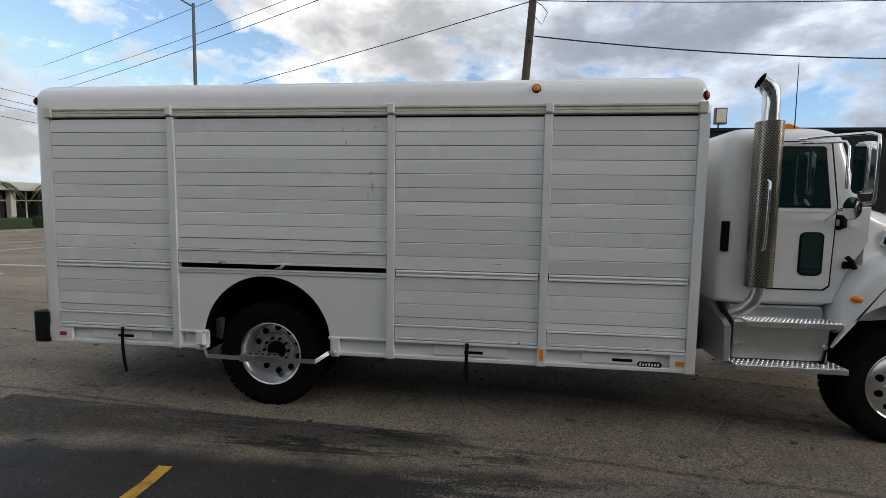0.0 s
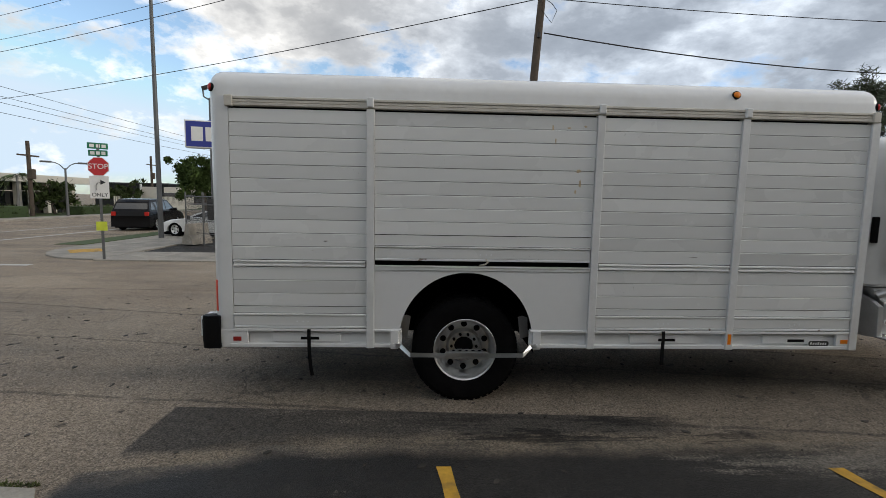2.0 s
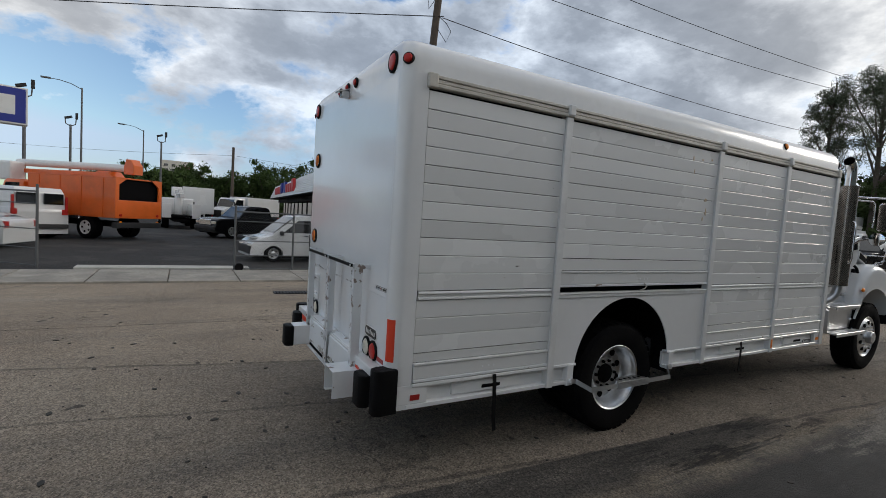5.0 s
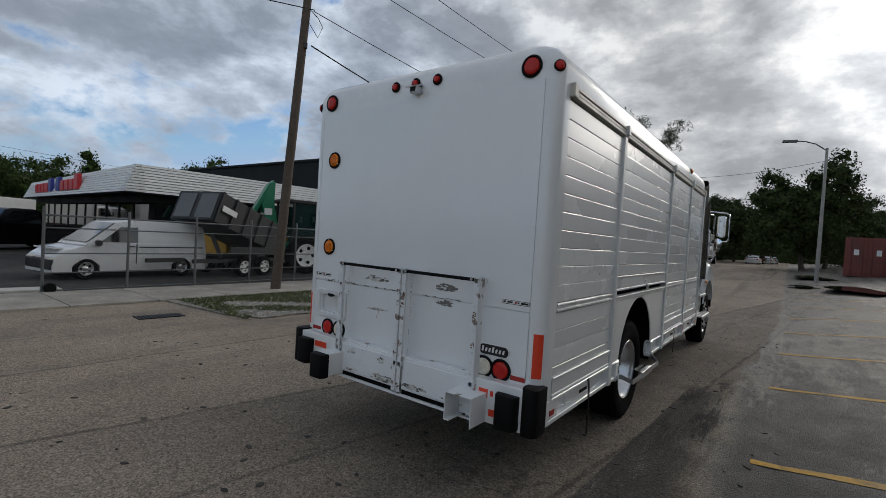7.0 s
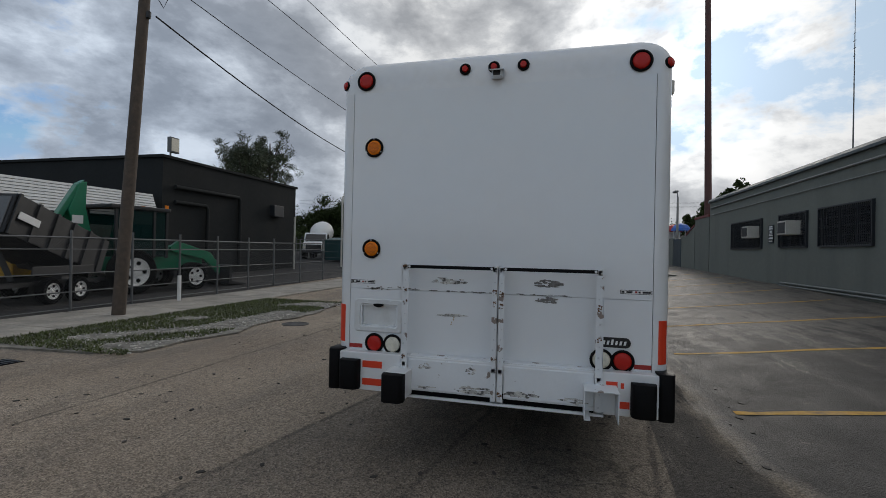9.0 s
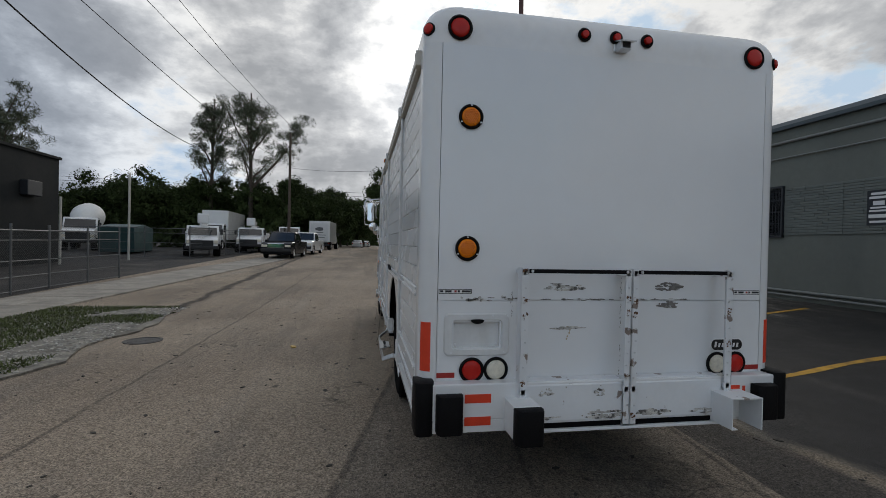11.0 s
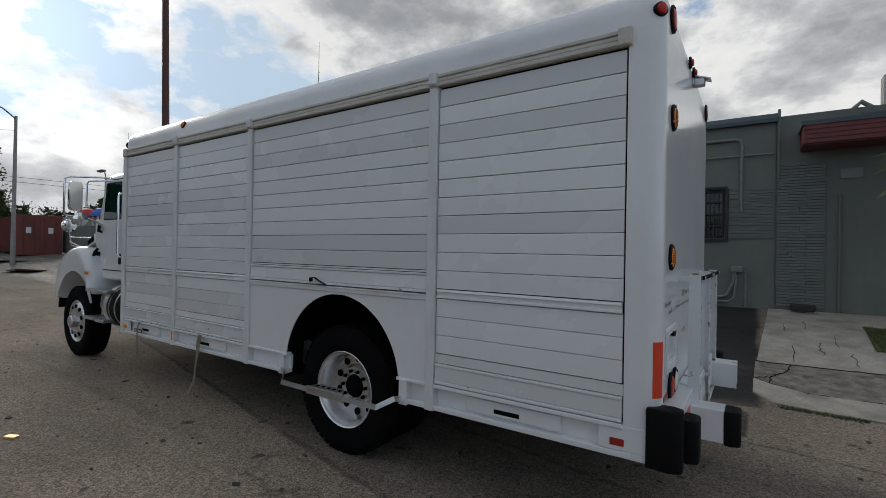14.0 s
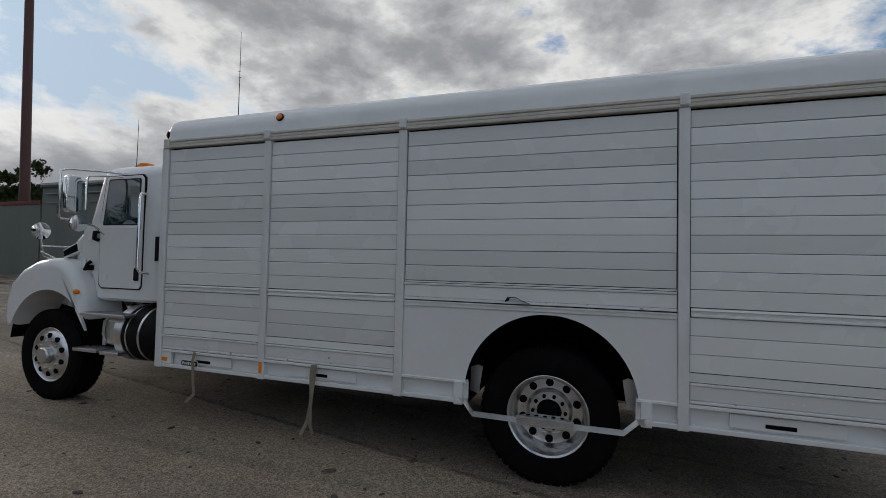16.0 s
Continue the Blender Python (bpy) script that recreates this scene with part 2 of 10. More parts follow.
def solo(name, bm, material, label, category, m=None, group="", kind="", smooth=False):
    ob = mesh_ob(name, bm, material, smooth)
    if m is not None:
        ob.matrix_world = m
    return tagged(ob, label, category, group, kind)


def share(ob, name, parent, m):
    """Another object on the same mesh, under a parent."""
    o = new(name, ob.data)
    o.parent = parent
    o.matrix_local = m
    return o


def box(bm, x0, x1, y0, y1, z0, z1, bevel=0.0, seg=2, m=None):
    vs = [bm.verts.new((x, y, z)) for x in (x0, x1) for y in (y0, y1) for z in (z0, z1)]
    fs = [bm.faces.new([vs[i] for i in f]) for f in ((0, 1, 3, 2), (4, 6, 7, 5), (0, 4, 5, 1), (2, 3, 7, 6), (0, 2, 6, 4), (1, 5, 7, 3))]
    if m is not None:
        bmesh.ops.transform(bm, matrix=m, verts=vs)
    if bevel:
        es = list({e for f in fs for e in f.edges})
        bmesh.ops.bevel(bm, geom=es, offset=bevel, segments=seg, profile=0.5, affect="EDGES")
    return bm


def B():
    return bmesh.new()


def frame_of(d):
    d = Vector(d).normalized()
    a = Vector((0, 0, 1)) if abs(d.z) < 0.9 else Vector((1, 0, 0))
    u = d.cross(a).normalized()
    return u, d.cross(u).normalized()


def cyl(bm, p0, p1, r, seg=16, r1=None, caps=True):
    p0, p1 = Vector(p0), Vector(p1)
    u, v = frame_of(p1 - p0)
    r1 = r if r1 is None else r1
    a = [bm.verts.new(p0 + r * (math.cos(t) * u + math.sin(t) * v)) for t in [2 * math.pi * k / seg for k in range(seg)]]
    b = [bm.verts.new(p1 + r1 * (math.cos(t) * u + math.sin(t) * v)) for t in [2 * math.pi * k / seg for k in range(seg)]]
    for k in range(seg):
        bm.faces.new((a[k], a[(k + 1) % seg], b[(k + 1) % seg], b[k]))
    if caps:
        bm.faces.new(a[::-1]), bm.faces.new(b)
    return bm


def tube(bm, pts, r, seg=10, caps=True, flat=None):
    """A round bar along points; flat = (width, thickness) for a strap."""
    pts = [Vector(p) for p in pts]
    rings, u0 = [], None
    for i, p in enumerate(pts):
        d = (pts[min(i + 1, len(pts) - 1)] - pts[max(i - 1, 0)]).normalized()
        if u0 is None:
            u0, _ = frame_of(d)
        u = (u0 - d * u0.dot(d)).normalized()
        v = d.cross(u)
        u0 = u
        if flat:
            w, h = flat[0] / 2, flat[1] / 2
            ring = [p + a * w * u + b * h * v for a, b in ((-1, -1), (1, -1), (1, 1), (-1, 1))]
        else:
            rr = r[i] if isinstance(r, (list, tuple)) else r
            ring = [p + rr * (math.cos(t) * u + math.sin(t) * v) for t in [2 * math.pi * k / seg for k in range(seg)]]
        rings.append([bm.verts.new(q) for q in ring])
    for a, b in zip(rings, rings[1:]):
        for k in range(len(a)):
            bm.faces.new((a[k], a[(k + 1) % len(a)], b[(k + 1) % len(a)], b[k]))
    if caps:
        bm.faces.new(rings[0][::-1]), bm.faces.new(rings[-1])
    return bm


def lathe(bm, prof, c=(0, 0, 0), axis="y", seg=32, closed=False):
    """Turns (radius, offset) pairs round an axis through c."""
    ax = {"x": Vector((1, 0, 0)), "y": Vector((0, 1, 0)), "z": Vector((0, 0, 1))}[axis]
    u, v = {"x": (Vector((0, 1, 0)), Vector((0, 0, 1))), "y": (Vector((0, 0, 1)), Vector((1, 0, 0))), "z": (Vector((1, 0, 0)), Vector((0, 1, 0)))}[axis]
    c = Vector(c)
    rings = []
    for r, o in prof:
        if r < 1e-5:
            rings.append([bm.verts.new(c + o * ax)])
        else:
            rings.append([bm.verts.new(c + o * ax + r * (math.cos(t) * u + math.sin(t) * v)) for t in [2 * math.pi * k / seg for k in range(seg)]])
    pairs = list(zip(rings, rings[1:]))
    if closed:
        pairs.append((rings[-1], rings[0]))
    for a, b in pairs:
        for k in range(seg):
            k2 = (k + 1) % seg
            if len(a) == 1 and len(b) == 1:
                continue
            if len(a) == 1:
                bm.faces.new((a[0], b[k2], b[k]))
            elif len(b) == 1:
                bm.faces.new((a[k], a[k2], b[0]))
            else:
                bm.faces.new((a[k], a[k2], b[k2], b[k]))
    return bm


def prism(bm, poly, axis, lo, hi, bevel=0.0):
    """A flat outline pushed along an axis. poly: pairs in the two other axes, in xyz order."""
    def at(p, w):
        return {"x": (w, p[0], p[1]), "y": (p[0], w, p[1]), "z": (p[0], p[1], w)}[axis]
    a = [bm.verts.new(at(p, lo)) for p in poly]
    b = [bm.verts.new(at(p, hi)) for p in poly]
    n = len(poly)
    fa, fb = bm.faces.new(a[::-1]), bm.faces.new(b)
    for k in range(n):
        bm.faces.new((a[k], a[(k + 1) % n], b[(k + 1) % n], b[k]))
    if bevel:
        es = list(set(fa.edges) | set(fb.edges))
        bmesh.ops.bevel(bm, geom=es, offset=bevel, segments=2, profile=0.5, affect="EDGES")
    return bm


def rounded(x0, x1, y0, y1, r, n=5):
    pts = []
    for cx, cy, a in ((x1 - r, y1 - r, 0), (x0 + r, y1 - r, 90), (x0 + r, y0 + r, 180), (x1 - r, y0 + r, 270)):
        for k in range(n + 1):
            t = radians(a + 90 * k / n)
            pts.append((cx + r * math.cos(t), cy + r * math.sin(t)))
    return pts


def loft(bm, rings, cap0=True, cap1=True):
    vs = [[bm.verts.new(p) for p in ring] for ring in rings]
    for a, b in zip(vs, vs[1:]):
        n = len(a)
        for k in range(n):
            bm.faces.new((a[k], a[(k + 1) % n], b[(k + 1) % n], b[k]))
    if cap0:
        bm.faces.new(vs[0][::-1])
    if cap1:
        bm.faces.new(vs[-1])
    return bm

# ---- ground: one sheet, rising gently ahead of the truck and across the lot ----
def ground_z(x, y=0.0):
    """The street climbs ahead of the truck; the parking lot climbs towards the grey building."""
    return 0.018 * min(max(x - 9.0, 0.0), 36.0) + 0.10 * min(max(-2.4 - y, 0.0), 5.6)


def ground_material():
    m = bpy.data.materials.new("worn_asphalt_ground")
    m.use_nodes = True
    nt = m.node_tree
    N, L = nt.nodes.new, nt.links.new
    p = nt.nodes["Principled BSDF"]
    tc = N("ShaderNodeTexCoord")
    sep = N("ShaderNodeSeparateXYZ")
    L(tc.outputs["Object"], sep.inputs[0])
    X, Y = sep.outputs[0], sep.outputs[1]

    def val(n, k, v):
        if isinstance(v, (int, float)):
            n.inputs[k].default_value = v
        else:
            L(v, n.inputs[k])

    def op(kind, a, b=None, clamp=False):
        n = N("ShaderNodeMath")
        n.operation, n.use_clamp = kind, clamp
        val(n, 0, a)
        if b is not None:
            val(n, 1, b)
        return n.outputs[0]

    def noise_(s, d=6, r=0.55, stretch=None, dist=0.0):
        n = N("ShaderNodeTexNoise")
        n.inputs["Scale"].default_value, n.inputs["Detail"].default_value = s, d
        n.inputs["Roughness"].default_value, n.inputs["Distortion"].default_value = r, dist
        if stretch:
            mp = N("ShaderNodeMapping")
            mp.inputs["Scale"].default_value = stretch
            L(tc.outputs["Object"], mp.inputs[0])
            L(mp.outputs[0], n.inputs["Vector"])
        else:
            L(tc.outputs["Object"], n.inputs["Vector"])
        return n.outputs[0]

    def rng(f, a, b, c, d, smooth=False):
        n = N("ShaderNodeMapRange")
        if smooth:
            n.interpolation_type = "SMOOTHSTEP"
        for k, v in enumerate((f, a, b, c, d)):
            val(n, k, v)
        return n.outputs[0]

    def mix(f, a, b):
        n = N("ShaderNodeMix")
        n.data_type = "RGBA"
        val(n, 0, f)
        for k, v in (("A", a), ("B", b)):
            if isinstance(v, tuple):
                n.inputs[k].default_value = (*v, 1)
            else:
                L(v, n.inputs[k])
        return n.outputs["Result"]

    broad, mid, grit = noise_(0.35, 5), noise_(2.2, 8, 0.65), noise_(70, 3, 0.75)
    vor = N("ShaderNodeTexVoronoi")
    vor.inputs["Scale"].default_value = 90
    L(tc.outputs["Object"], vor.inputs["Vector"])
    chips = op("MULTIPLY", rng(vor.outputs["Color"], 0.1, 0.9, 0.48, 1.52), rng(noise_(16, 6, 0.75), 0.32, 0.68, 0.80, 1.20))
    chips = op("MULTIPLY", chips, rng(noise_(38, 4, 0.8), 0.34, 0.66, 0.78, 1.22))
    road = mix(rng(broad, 0.35, 0.65, 0, 1), (0.232, 0.195, 0.156), (0.318, 0.272, 0.218))
    road = mix(rng(noise_(1.1, 7, 0.6, (0.25, 1.0, 1.0)), 0.48, 0.68, 0, 0.55), road, (0.135, 0.125, 0.112))
    # older, darker asphalt than the street's far half, plus painted-in shade round the truck
    half = op("ADD", op("ADD", Y, op("MULTIPLY", X, 0.21)), op("MULTIPLY", op("SUBTRACT", mid, 0.5), 0.10))
    lane_and_shade = op("MULTIPLY", rng(half, 1.72, 1.80, 1, 0), rng(X, -1.6, 0.2, 0.12, 1))
    road = mix(op("MULTIPLY", lane_and_shade, 0.75), road, mix(rng(noise_(2.6, 8, 0.65), 0.35, 0.65, 0, 1), (0.125, 0.111, 0.095), (0.195, 0.173, 0.147)))
    wear = rng(noise_(0.8, 8, 0.62, (0.18, 1.3, 1.0)), 0.56, 0.70, 0, 0.5)
    road = mix(wear, road, (0.30, 0.277, 0.243))
    grains = noise_(48, 4, 0.85)

    def worn(base, bare, low, wide):
        """Bare aggregate showing through a dark coat, grain by grain, where it has worn thin."""
        return mix(rng(op("ADD", grains, low), 0.5, 0.5 + wide, 0, 0.85), base, bare)
    streaks = noise_(1.8, 10, 0.7, (0.35, 1.6, 1.0))
    lot = mix(mid, (0.007, 0.007, 0.0075), (0.020, 0.0195, 0.019))
    # the sealed parking surface, scuffed where it meets the street
    skew = op("ADD", Y, op("MULTIPLY", rng(X, 5.0, 12.0, 0, 1), 0.35))
    edge = op("ADD", op("SUBTRACT", op("SUBTRACT", -1.86, rng(X, -0.4, 0.8, 0.45, 0.0)), skew), op("MULTIPLY", op("SUBTRACT", streaks, 0.5), 0.7))
    inlot = op("MULTIPLY", rng(edge, 0.0, 0.10, 0, 1, True), rng(op("ADD", X, op("MULTIPLY", mid, 0.2)), -0.40, -0.30, 0, 1))
    thin = op("MULTIPLY", rng(streaks, 0.42, 0.66, -0.34, 0.10), 1.0)
    # thinner coat towards +x carries both wear and part of the sky sheen
    thin = op("ADD", op("ADD", thin, rng(Y, -2.5, -1.9, -0.10, 0.06)), rng(X, 3.0, 8.0, 0.02, 0.44))
    lot = worn(lot, (0.19, 0.178, 0.158), thin, 0.12)
    lot = mix(rng(noise_(0.5, 6, 0.6), 0.46, 0.7, 0, 0.4), lot, (0.050, 0.047, 0.042))
    # paler towards +x: worn grey, with the low sky's sheen mixed into the colour
    lot = mix(op("MULTIPLY", rng(X, 3.5, 10.0, 0, 0.75), rng(streaks, 0.38, 0.58, 0.35, 1)), lot, (0.135, 0.124, 0.107))
    col = mix(inlot, road, lot)
    yard = rng(op("ADD", Y, op("MULTIPLY", op("SUBTRACT", mid, 0.5), 0.1)), 10.42, 10.5, 0, 1)
    yard = op("MULTIPLY", yard, rng(X, -9.2, -9.0, 0, 1))
    col = mix(yard, col, mix(rng(noise_(0.5, 8, 0.6), 0.5, 0.7, 0, 1), (0.038, 0.038, 0.039), (0.075, 0.073, 0.07)))
    # a dark sealed patch with a sawn edge beside the truck, sand lying along it
    top = op("SUBTRACT", -1.24, op("MULTIPLY", X, 0.05))
    patch = op("MULTIPLY", rng(op("SUBTRACT", top, op("ADD", Y, op("MULTIPLY", mid, 0.03))), 0.0, 0.015, 0, 1), rng(op("ADD", Y, op("MULTIPLY", streaks, 0.35)), -1.92, -1.80, 0, 1))
    patch = op("MULTIPLY", patch, rng(op("ADD", X, op("MULTIPLY", op("SUBTRACT", streaks, 0.5), 2.5)), 3.6, 4.4, 1, 0))
    patch = op("MULTIPLY", patch, rng(op("ADD", X, op("MULTIPLY", mid, 0.06)), -0.33, -0.30, 0, 1))
    col = mix(op("MULTIPLY", patch, 0.9), col, worn(mix(mid, (0.036, 0.035, 0.034), (0.062, 0.060, 0.057)), (0.17, 0.158, 0.14), rng(streaks, 0.40, 0.66, -0.24, 0.10), 0.12))
    sand = op("ABSOLUTE", op("ADD", op("ADD", op("ADD", Y, 1.93), rng(X, -0.4, 0.8, 0.42, 0.0)), op("MULTIPLY", op("SUBTRACT", mid, 0.5), 0.3)))
    sand = op("MULTIPLY", rng(sand, 0.05, 0.22, 0.85, 0), op("MULTIPLY", rng(X, -0.8, -0.3, 0, 1), rng(X, 5.0, 6.2, 1, 0)))
    sand = op("MULTIPLY", sand, rng(noise_(1.0, 5), 0.36, 0.6, 0.15, 1))
    col = mix(sand, col, (0.20, 0.172, 0.135))
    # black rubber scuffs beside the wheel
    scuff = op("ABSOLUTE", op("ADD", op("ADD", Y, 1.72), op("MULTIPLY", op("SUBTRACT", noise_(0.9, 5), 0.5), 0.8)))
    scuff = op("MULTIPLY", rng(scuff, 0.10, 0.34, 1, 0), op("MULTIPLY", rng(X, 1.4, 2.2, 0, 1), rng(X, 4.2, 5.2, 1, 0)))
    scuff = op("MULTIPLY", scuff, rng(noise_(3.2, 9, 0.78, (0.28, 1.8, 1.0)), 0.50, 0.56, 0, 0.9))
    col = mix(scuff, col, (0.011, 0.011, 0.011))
    # long sealed seams running slightly askew to the truck
    wob = op("MULTIPLY", op("SUBTRACT", noise_(1.3, 6, 0.6), 0.5), 0.14)
    for slope, off, wide, deep in ((0.21, 1.76, 0.018, 0.5), (0.16, 0.40, 0.014, 0.4), (0.11, -1.16, 0.016, 0.5), (0.02, 4.1, 0.014, 0.5)):
        line = op("ABSOLUTE", op("SUBTRACT", op("ADD", op("ADD", Y, op("MULTIPLY", X, slope)), wob), off))
        seam = op("MULTIPLY", rng(line, wide, wide * 2.2, deep, 0), rng(noise_(5.0, 5, 0.6), 0.36, 0.5, 0.25, 1))
        col = mix(seam, col, (0.028, 0.027, 0.026))
    crk = N("ShaderNodeTexVoronoi")
    crk.feature = "DISTANCE_TO_EDGE"
    crk.inputs["Scale"].default_value = 0.42
    warp = N("ShaderNodeVectorMath")
    warp.operation = "ADD"
    wn = N("ShaderNodeTexNoise")
    wn.inputs["Scale"].default_value, wn.inputs["Detail"].default_value = 1.6, 6
    L(tc.outputs["Object"], wn.inputs["Vector"])
    L(tc.outputs["Object"], warp.inputs[0]), L(wn.outputs["Color"], warp.inputs[1])
    L(warp.outputs[0], crk.inputs["Vector"])
    cracks = op("MULTIPLY", rng(crk.outputs["Distance"], 0.003, 0.009, 0.4, 0), rng(noise_(0.45, 3), 0.52, 0.60, 0, 1))
    col = mix(cracks, col, (0.03, 0.029, 0.028))
    # wet, dirty gutter along the far side
    gut = op("ABSOLUTE", op("SUBTRACT", op("ADD", Y, op("MULTIPLY", op("SUBTRACT", noise_(0.9, 6, 0.6), 0.5), 0.7)), rng(X, 8.0, 34.0, 5.75, 5.95)))
    gut = op("MULTIPLY", rng(gut, 0.05, 0.20, 0.85, 0), op("MULTIPLY", rng(X, 6.5, 8.0, 0, 1), rng(X, 32.0, 36.0, 1, 0)))
    col = mix(gut, col, (0.035, 0.033, 0.030))
    # oil drips in the driving lane and long tyre trails
    drips = rng(noise_(4.2, 3, 0.4), 0.70, 0.74, 0, 0.75)
    col = mix(drips, col, (0.045, 0.042, 0.04))
    trail = op("MULTIPLY", rng(noise_(0.9, 4, 0.5, (0.03, 1.0, 1.0)), 0.58, 0.66, 0, 0.45), rng(Y, -1.0, 4.8, 1, 0.6))
    col = mix(trail, col, (0.075, 0.072, 0.068))
    sc = N("ShaderNodeVectorMath")
    sc.operation = "SCALE"
    warm = N("ShaderNodeVectorMath")
    warm.operation = "MULTIPLY"
    warm.inputs[1].default_value = (1.05, 1.0, 0.94)
    L(col, warm.inputs[0])
    L(warm.outputs[0], sc.inputs[0]), L(op("MULTIPLY", chips, rng(grit, 0.3, 0.7, 0.8, 1.2)), sc.inputs["Scale"])
    L(sc.outputs[0], p.inputs["Base Color"])
    L(op("SUBTRACT", rng(mid, 0.3, 0.7, 0.80, 0.97), op("MULTIPLY", inlot, 0.24)), p.inputs["Roughness"])
    L(rng(inlot, 0, 1, 0.28, 0.42), p.inputs["Specular IOR Level"])
    b = N("ShaderNodeBump")
    b.inputs["Strength"].default_value, b.inputs["Distance"].default_value = 0.8, 0.008
    L(op("ADD", grit, op("MULTIPLY", vor.outputs["Distance"], 0.8)), b.inputs["Height"])
    L(b.outputs[0], p.inputs["Normal"])
    return m


def build_ground():
    bm = B()
    xs = [-1500, -300, -80, -30, -10, 0, 9] + [9 + 2 * k for k in range(1, 19)] + [60, 90, 160, 400, 1500]
    ys = [-1500, -300, -80, -30, -14, -8.0, -5.2, -2.4, 2, 5, 8, 12, 20, 40, 90, 300, 1500]
    grid = [[bm.verts.new((x, y, ground_z(x, y))) for y in ys] for x in xs]
    for i in range(len(xs) - 1):
        for j in range(len(ys) - 1):
            bm.faces.new((grid[i][j], grid[i + 1][j], grid[i + 1][j + 1], grid[i][j + 1]))
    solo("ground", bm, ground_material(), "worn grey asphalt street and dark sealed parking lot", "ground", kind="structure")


build_ground()

# ---- the beverage truck ----
HW, XR, XF = 1.19, 0.0, 6.13          # half width, rear and front of the body
ZB, ZD, ZRAIL, ZROOF = 0.485, 0.656, 2.735, 2.975   # bottom, door bottom, top of rail, roof
POSTS = (1.42, 3.50, 4.85, 6.085)
truck = thing("delivery_truck", "white beverage delivery truck with roll-up side doors, parked on the street", "truck", pose(0, 0, 0.065))


def plan_ring(x0, x1, w, rc, z, n=6):
    return [Vector((x, y, z)) for x, y in rounded(x0, x1, -w, w, rc, n)]


def roof():
    bm, rings = B(), []
    ry, rx, hh = 0.165, 0.06, ZROOF - ZRAIL
    rings.append(plan_ring(XR, XF, HW, 0.09, ZRAIL))
    base = ZROOF - ry
    rings.append(plan_ring(XR, XF, HW, 0.09, base))
    for k in range(1, 9):
        a = radians(90 * k / 8)
        dy, dz = ry * (1 - math.cos(a)), ry * math.sin(a)
        dx = rx * (1 - math.cos(a))
        rings.append(plan_ring(XR + dx, XF - dx, HW - dy, 0.085, base + dz))
    rings.append(plan_ring(XR + 0.35, XF - 0.35, HW - 0.55, 0.08, ZROOF + 0.022))
    loft(bm, rings)
    part("roof", bm, M_ROOF, truck, "smooth white roof skin with rounded edges", smooth=40)
    # dirty front corner patch
    for s in (-1, 1):
        bm = B()
        box(bm, 0.16, XF - 0.02, s * (HW - 0.03), s * (HW + 0.008), 2.652, 2.737)
        rail = part("door_rail", bm, M_RAIL, truck, "ribbed beige weathered rail above the doors")
        for z0, z1, d in ((2.655, 2.681, 0.020), (2.684, 2.709, 0.014), (2.712, 2.735, 0.020)):
            part("rail_rib", box(B(), 0.16, XF - 0.02, s * (HW + 0.004), s * (HW + d), z0, z1, 0.004, 1), M_RAIL, rail)
        for x in (0.19, XF - 0.06):
            bm = B()
            box(bm, x - 0.035, x + 0.035, s * (HW - 0.02), s * (HW + 0.034), 2.648, 2.742, 0.008)
            part("rail_end_cap", bm, M_RAIL, truck)


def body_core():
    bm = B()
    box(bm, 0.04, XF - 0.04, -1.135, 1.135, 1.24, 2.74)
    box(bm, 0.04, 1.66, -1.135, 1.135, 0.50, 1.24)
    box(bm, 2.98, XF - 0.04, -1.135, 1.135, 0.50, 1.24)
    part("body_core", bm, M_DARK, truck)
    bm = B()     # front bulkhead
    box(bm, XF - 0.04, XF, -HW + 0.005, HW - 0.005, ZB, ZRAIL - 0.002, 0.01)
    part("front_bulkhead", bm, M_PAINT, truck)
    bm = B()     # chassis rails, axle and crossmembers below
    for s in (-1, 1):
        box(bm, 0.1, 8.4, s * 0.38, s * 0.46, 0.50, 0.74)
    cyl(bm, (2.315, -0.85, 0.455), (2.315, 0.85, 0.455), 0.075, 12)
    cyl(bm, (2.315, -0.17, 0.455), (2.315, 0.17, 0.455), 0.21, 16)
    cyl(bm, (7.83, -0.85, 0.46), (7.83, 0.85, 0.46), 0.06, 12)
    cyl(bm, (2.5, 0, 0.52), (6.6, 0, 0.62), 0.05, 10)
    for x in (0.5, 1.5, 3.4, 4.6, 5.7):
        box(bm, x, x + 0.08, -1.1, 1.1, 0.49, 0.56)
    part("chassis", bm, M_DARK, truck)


def corner_plan(s, t=0.0):
    """Plan outline of a rear corner column, from the door edge round to the rear seam."""
    r = 0.085 - t
    pts = [(0.175, s * (HW - t))]
    for k in range(9):
        a = radians(90 * k / 8)
        pts.append((t + r * (1 - math.sin(a)), s * (HW - t - r * (1 - math.cos(a)))))
    pts.append((t, s * 1.0865))
    return pts


